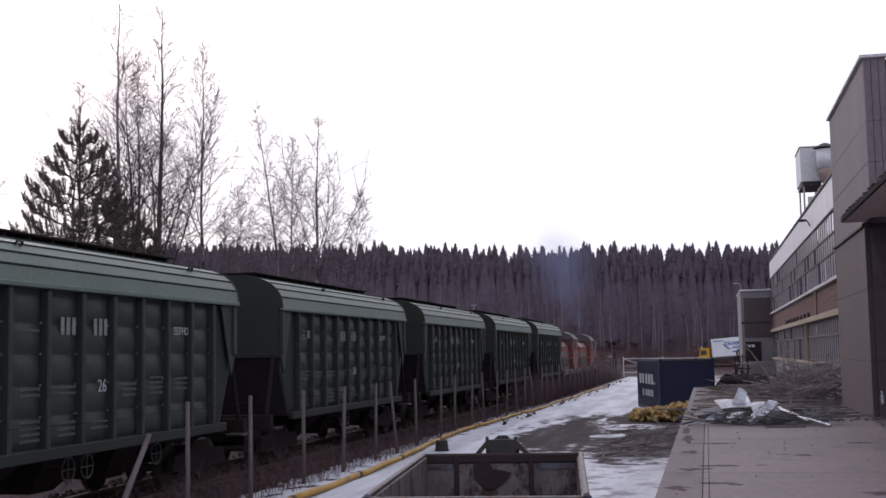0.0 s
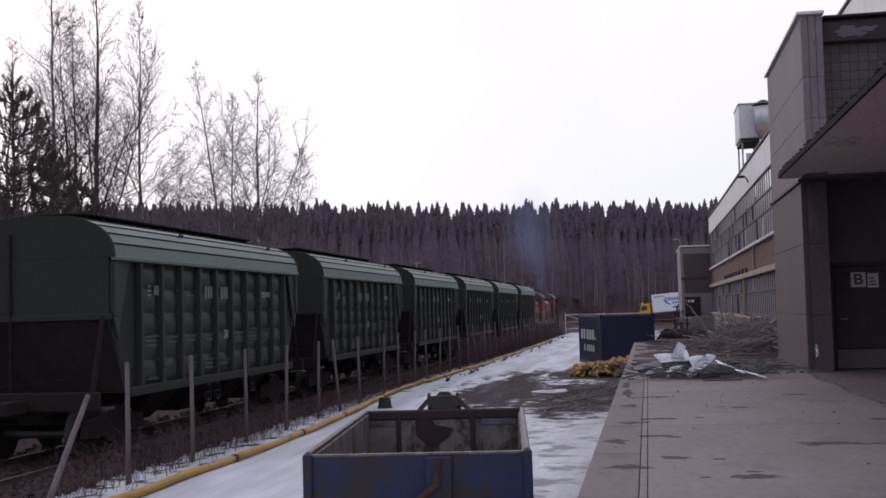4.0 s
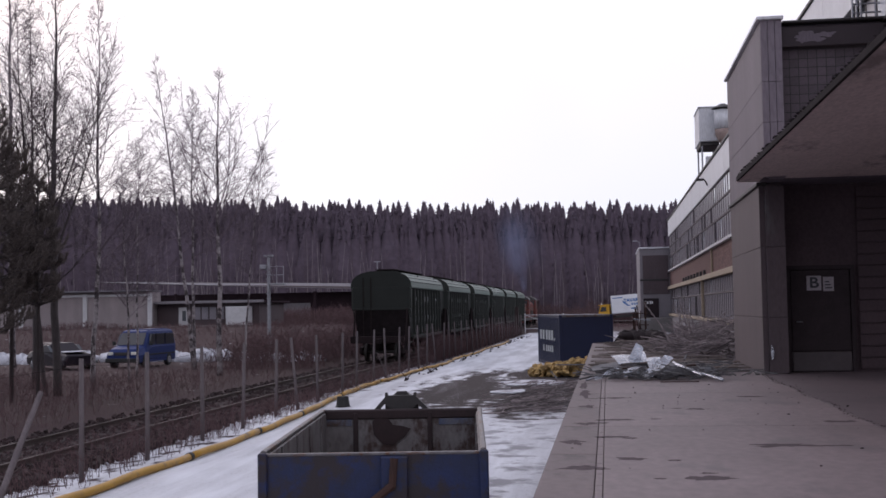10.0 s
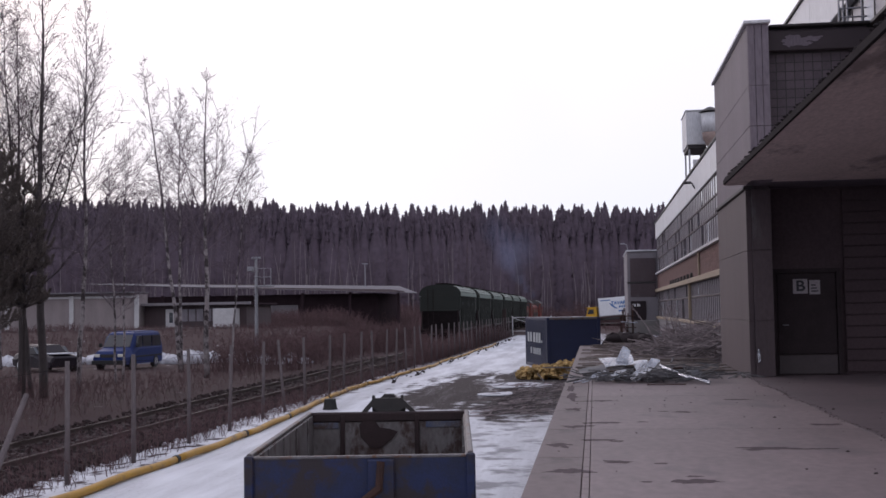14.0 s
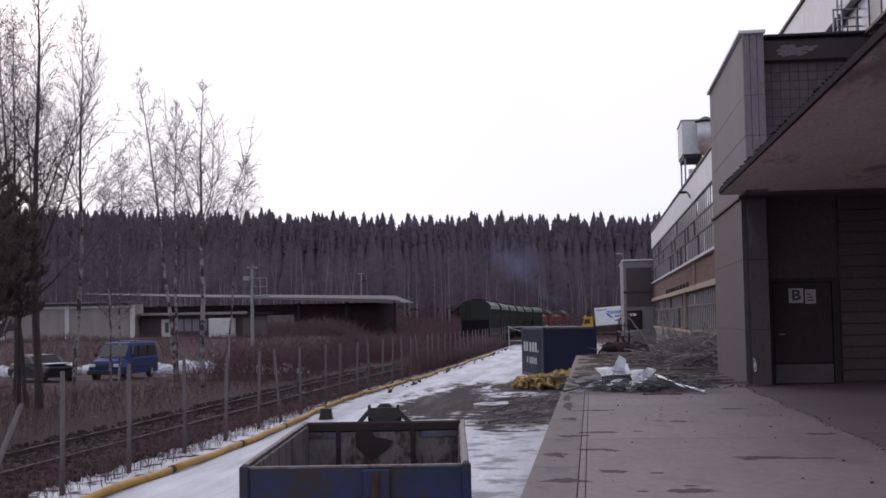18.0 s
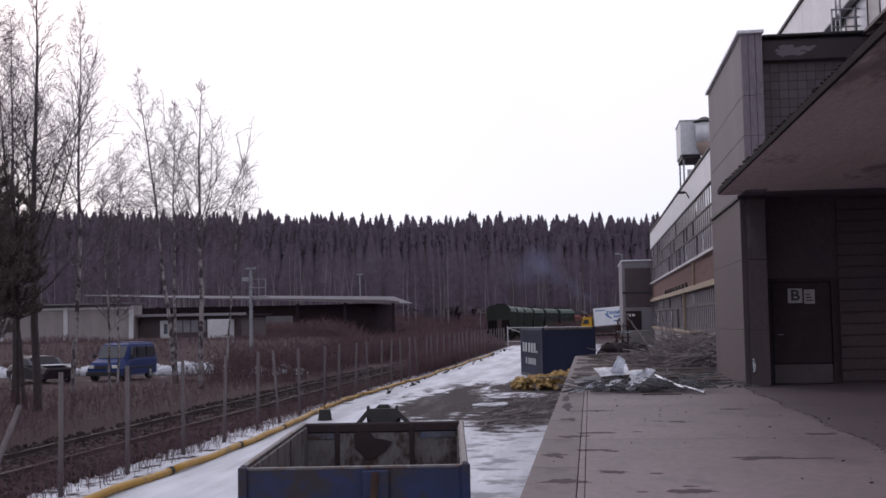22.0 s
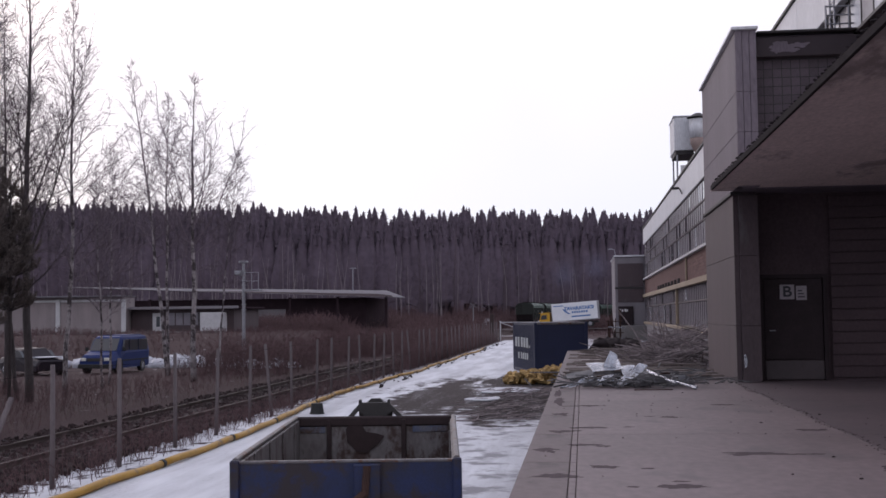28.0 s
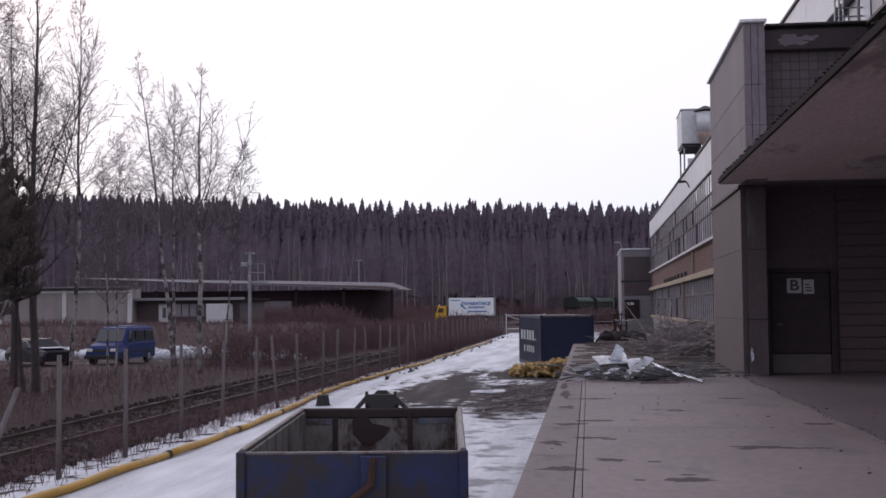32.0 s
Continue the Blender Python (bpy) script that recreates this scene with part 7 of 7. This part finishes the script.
def truck():
    """Yellow cab-over lorry with a white box body; it drives toward -x of the world, its nose at -x in its own space."""
    t = thing("box_truck", label="yellow lorry with a white box body and blue lettering", category="lorry")
    part("box_body", Shape().cbox(0.0, 7.1, -1.25, 1.25, 1.15, 3.85, 0.03), BOX_WHITE, t)
    for x in (0.03, 7.07):
        part("frame_post", Shape().cbox(x - 0.05, x + 0.05, -1.28, 1.28, 1.12, 3.88, 0.015), GALV, t)
    part("side_rail", Shape().cbox(0, 7.1, -1.29, 1.29, 1.08, 1.2, 0.01), GALV, t)
    text_part("lettering", "TAVARATAKSI", 0.72, BLUE_INK, t, pose(4.25, -1.262, 2.95, 90), wide=0.98, bold=0.036)
    for k in range(7):
        part("letter_block", Shape().box(3.1 + k * 0.36, 3.36 + k * 0.36, -1.264, -1.258, 2.22, 2.54), BLUE_INK, t)
    part("letter_bar", Shape().box(3.0, 5.9, -1.264, -1.258, 1.64, 1.84), BLUE_INK, t)
    part("letter_bar", Shape().box(0.3, 1.9, -1.264, -1.258, 3.4, 3.54), BLUE_INK, t)
    part("swoosh", Shape().prism(((1.7, 3.0), (1.95, 2.95), (2.6, 2.35), (3.0, 2.15), (2.5, 2.15), (1.95, 2.6)), "y", -1.264, -1.258), BLUE_INK, t, "curved blue swoosh")
    cab = part("cab", Shape().prism(((-2.05, 0.55), (-0.35, 0.55), (-0.35, 2.6), (-1.6, 2.6), (-1.95, 1.6), (-2.08, 1.3)), "y", -1.12, 1.12), YELLOW, t, "yellow cab")
    part("windscreen", Shape().add([(-1.99, -1.0, 1.62), (-1.99, 1.0, 1.62), (-1.66, 1.0, 2.5), (-1.66, -1.0, 2.5), (-1.93, -1.0, 1.6), (-1.93, 1.0, 1.6), (-1.6, 1.0, 2.48), (-1.6, -1.0, 2.48)], [(0, 1, 2, 3), (7, 6, 5, 4), (0, 4, 5, 1), (1, 5, 6, 2), (2, 6, 7, 3), (3, 7, 4, 0)]), CAR_GLASS, cab)
    for s in (-1, 1):
        part("side_window", Shape().prism(((-1.78, 1.62), (-0.8, 1.62), (-0.8, 2.3), (-1.55, 2.3)), "y", s * 1.1, s * 1.135), CAR_GLASS, cab)
        part("mirror", Shape().cbox(-2.1, -1.98, s * 1.3 - 0.1, s * 1.3 + 0.1, 1.7, 2.2, 0.02), RUBBER, cab)
    part("roof_beacon", Shape().cyl((-1.5, -0.8, 2.6), (-1.5, -0.8, 2.85), 0.08, n=8), SIGN_WHITE, cab)
    part("sun_visor", Shape().cbox(-1.98, -0.3, -1.15, 1.15, 2.56, 2.64, 0.01), YELLOW, cab)
    part("chassis", Shape().cbox(-1.9, 7.0, -0.45, 0.45, 0.55, 0.85, 0.02), BLACK_STEEL, t)
    for i, x in enumerate((-1.3, 4.6, 5.75)):
        for s in (-1, 1):
            ax = wheel_set("wheel", t, 0, 0, 0.48, 0.3, RUBBER, GALV)
            ax.matrix_basis = pose(x, s * 1.0, 0.48, 0, 0, 90)
            TRUCK_WHEELS.append((ax, x, s))
    part("mudguard", Shape().cbox(4.0, 6.4, -1.2, 1.2, 0.98, 1.08, 0.02), BLACK_STEEL, t)
    part("side_guard", Shape().cbox(0.6, 3.9, -1.22, 1.22, 0.5, 0.9, 0.02), BLACK_STEEL, t)
    return t


TRUCK_WHEELS = []
lorry = truck()


def smoke_mat():
    """Thin blue-grey haze that fades out toward the rim of each wisp."""
    m = bpy.data.materials.new("diesel_haze")
    m.use_nodes = True
    n, l = m.node_tree.nodes, m.node_tree.links
    n.clear()
    out, mix, tr, df = n.new("ShaderNodeOutputMaterial"), n.new("ShaderNodeMixShader"), n.new("ShaderNodeBsdfTransparent"), n.new("ShaderNodeBsdfDiffuse")
    df.inputs[0].default_value = (0.27, 0.32, 0.49, 1)
    tc, ln, mr, nz, mu = n.new("ShaderNodeTexCoord"), n.new("ShaderNodeVectorMath"), n.new("ShaderNodeMapRange"), n.new("ShaderNodeTexNoise"), n.new("ShaderNodeMath")
    ln.operation = 'LENGTH'
    mr.interpolation_type = 'SMOOTHSTEP'
    mr.inputs[1].default_value, mr.inputs[2].default_value, mr.inputs[3].default_value, mr.inputs[4].default_value = 0.05, 0.95, 0.23, 0.0
    nz.inputs["Scale"].default_value, nz.inputs["Detail"].default_value = 1.6, 4
    mu.operation = 'MULTIPLY'
    l.new(tc.outputs["Object"], ln.inputs[0])
    l.new(ln.outputs["Value"], mr.inputs[0])
    l.new(tc.outputs["Object"], nz.inputs["Vector"])
    l.new(mr.outputs[0], mu.inputs[0])
    l.new(nz.outputs["Fac"], mu.inputs[1])
    l.new(mu.outputs[0], mix.inputs[0])
    l.new(tr.outputs[0], mix.inputs[1])
    l.new(df.outputs[0], mix.inputs[2])
    l.new(mix.outputs[0], out.inputs[0])
    return m


HAZE = smoke_mat()
wisps = []
w_shape = Shape()
for i in range(13):
    for j in range(13):
        u, v = (i - 6) / 6, (j - 6) / 6
        w_shape.v.append((u, 0.25 * (u * u + v * v) + 0.08 * math.sin(5 * u + 3 * v), v))
w_shape.f = [(i * 13 + j, i * 13 + j + 1, (i + 1) * 13 + j + 1, (i + 1) * 13 + j) for i in range(12) for j in range(12)]
w_mesh = w_shape.mesh("wisp", HAZE, True)
for k, (back, up_, sx, sz) in enumerate(((0.5, 5.4, 0.7, 0.9), (2.5, 6.3, 1.0, 1.2), (5, 7.4, 1.3, 1.5), (8, 8.7, 1.7, 1.9), (11, 10.0, 2.1, 2.2), (14.5, 11.5, 2.6, 2.7), (18.5, 13.2, 3.1, 3.1), (23, 15.0, 3.6, 3.5), (50, 13.0, 4.4, 4.2), (72, 11.0, 4.4, 4.0))):
    w = tagged(part("exhaust_haze", w_mesh, HAZE), "thin blue diesel haze drifting above the locomotives", "smoke", "exhaust haze")
    w.scale = (sx, 1.0, sz)
    wisps.append((w, back, up_))


# ---- motion ----
def train_s(t):
    """Way of the train's tail along the track: it gathers speed evenly."""
    return -3.1 + 5.654 * t + 0.0614 * t * t


def on_rails(s, half):
    xa, ya, _ = on_track(s - half)
    xb, yb, _ = on_track(s + half)
    za, zb = rise(ya, xa), rise(yb, xb)
    yaw = math.degrees(math.atan2(-(xb - xa), yb - ya))
    return pose((xa + xb) / 2, (ya + yb) / 2, RAIL_Z + (za + zb) / 2, math.degrees(math.atan2(zb - za, 2 * half)), 0, yaw)


TRUCK_ROWS = [(0.0, 1.0, 183.0, -10), (22.8, 1.0, 183.0, -10), (24.0, 0.85, 183.1, -10), (25.0, 0.4, 183.2, -10), (26.0, -0.7, 183.5, -9), (27.0, -2.25, 183.8, -8), (27.5, -3.15, 184.0, -7), (28.0, -4.35, 184.0, -6), (28.5, -5.9, 184.0, -5), (29.0, -7.7, 184.0, -4), (29.5, -9.75, 184.0, -2), (30.0, -11.95, 184.0, 0), (30.5, -14.25, 184.0, 0), (31.0, -16.55, 184.0, 0), (31.5, -19.0, 184.0, 0), (32.0, -21.45, 184.0, 0)]


def motions():
    secs = [0.5 * k for k in range(65)]
    for k, w in enumerate(wagons):
        walk(w, [(t, on_rails(train_s(t) + 6.0 + k * 14.72, 5.0)) for t in secs])
    for k, l in enumerate(locos):
        walk(l, [(t, on_rails(train_s(t) + 6.0 + 5 * 14.72 + 14.36 + k * 14.0, 4.3)) for t in secs])
    for w, back, up_ in wisps:
        rows = []
        for t in secs:
            lag = back * (0.7 + 0.3 * step(t, 2, 16)) if back < 30 else 8 + (back - 8) * step(t, 8, 26)
            lift = 5.2 + (up_ - 5.2) * (0.7 + 0.3 * step(t, 2, 18))
            x, y, h = on_track(train_s(t) + 6.0 + 5 * 14.72 + 31.0 - lag)
            rows.append((t, pose(x - 0.3 * lag * step(y, 140, 220) * (0.0 if back > 30 else 1.0) + 0.3 * math.sin(t + back), y, rise(y, x) + lift + 0.3 * math.sin(0.7 * t + back), 0, 4 * math.sin(0.5 * t + back), 3 * math.sin(0.3 * t))))
        walk(w, rows)
    # wheels roll as far as the train goes
    fine = [k / 15 for k in range(481)]
    for ax, y, r in SPIN:
        walk(ax, [(t, Matrix.Translation((0, y, r)) @ Matrix.Rotation(-train_s(t) / r, 4, 'X')) for t in fine])
    tt = [0.0] + [22.0 + 0.1 * k for k in range(101)]
    at_t = [row[0] for row in TRUCK_ROWS]
    gone = np.interp(tt, at_t, [1.0 - row[1] for row in TRUCK_ROWS])
    for ax, x, s in TRUCK_WHEELS:
        walk(ax, [(t, Matrix.Translation((x, s * 1.0, 0.48)) @ Matrix.Rotation(-d / 0.48, 4, 'Y') @ pose(0, 0, 0, 0, 0, 90)) for t, d in zip(tt, gone)])
    walk(lorry, [(t, pose(x, y, ground_z(x, y) + 0.42, 0, -4.0 * (1 - step(t, 28.2, 29.6)), a)) for t, x, y, a in TRUCK_ROWS])


motions()
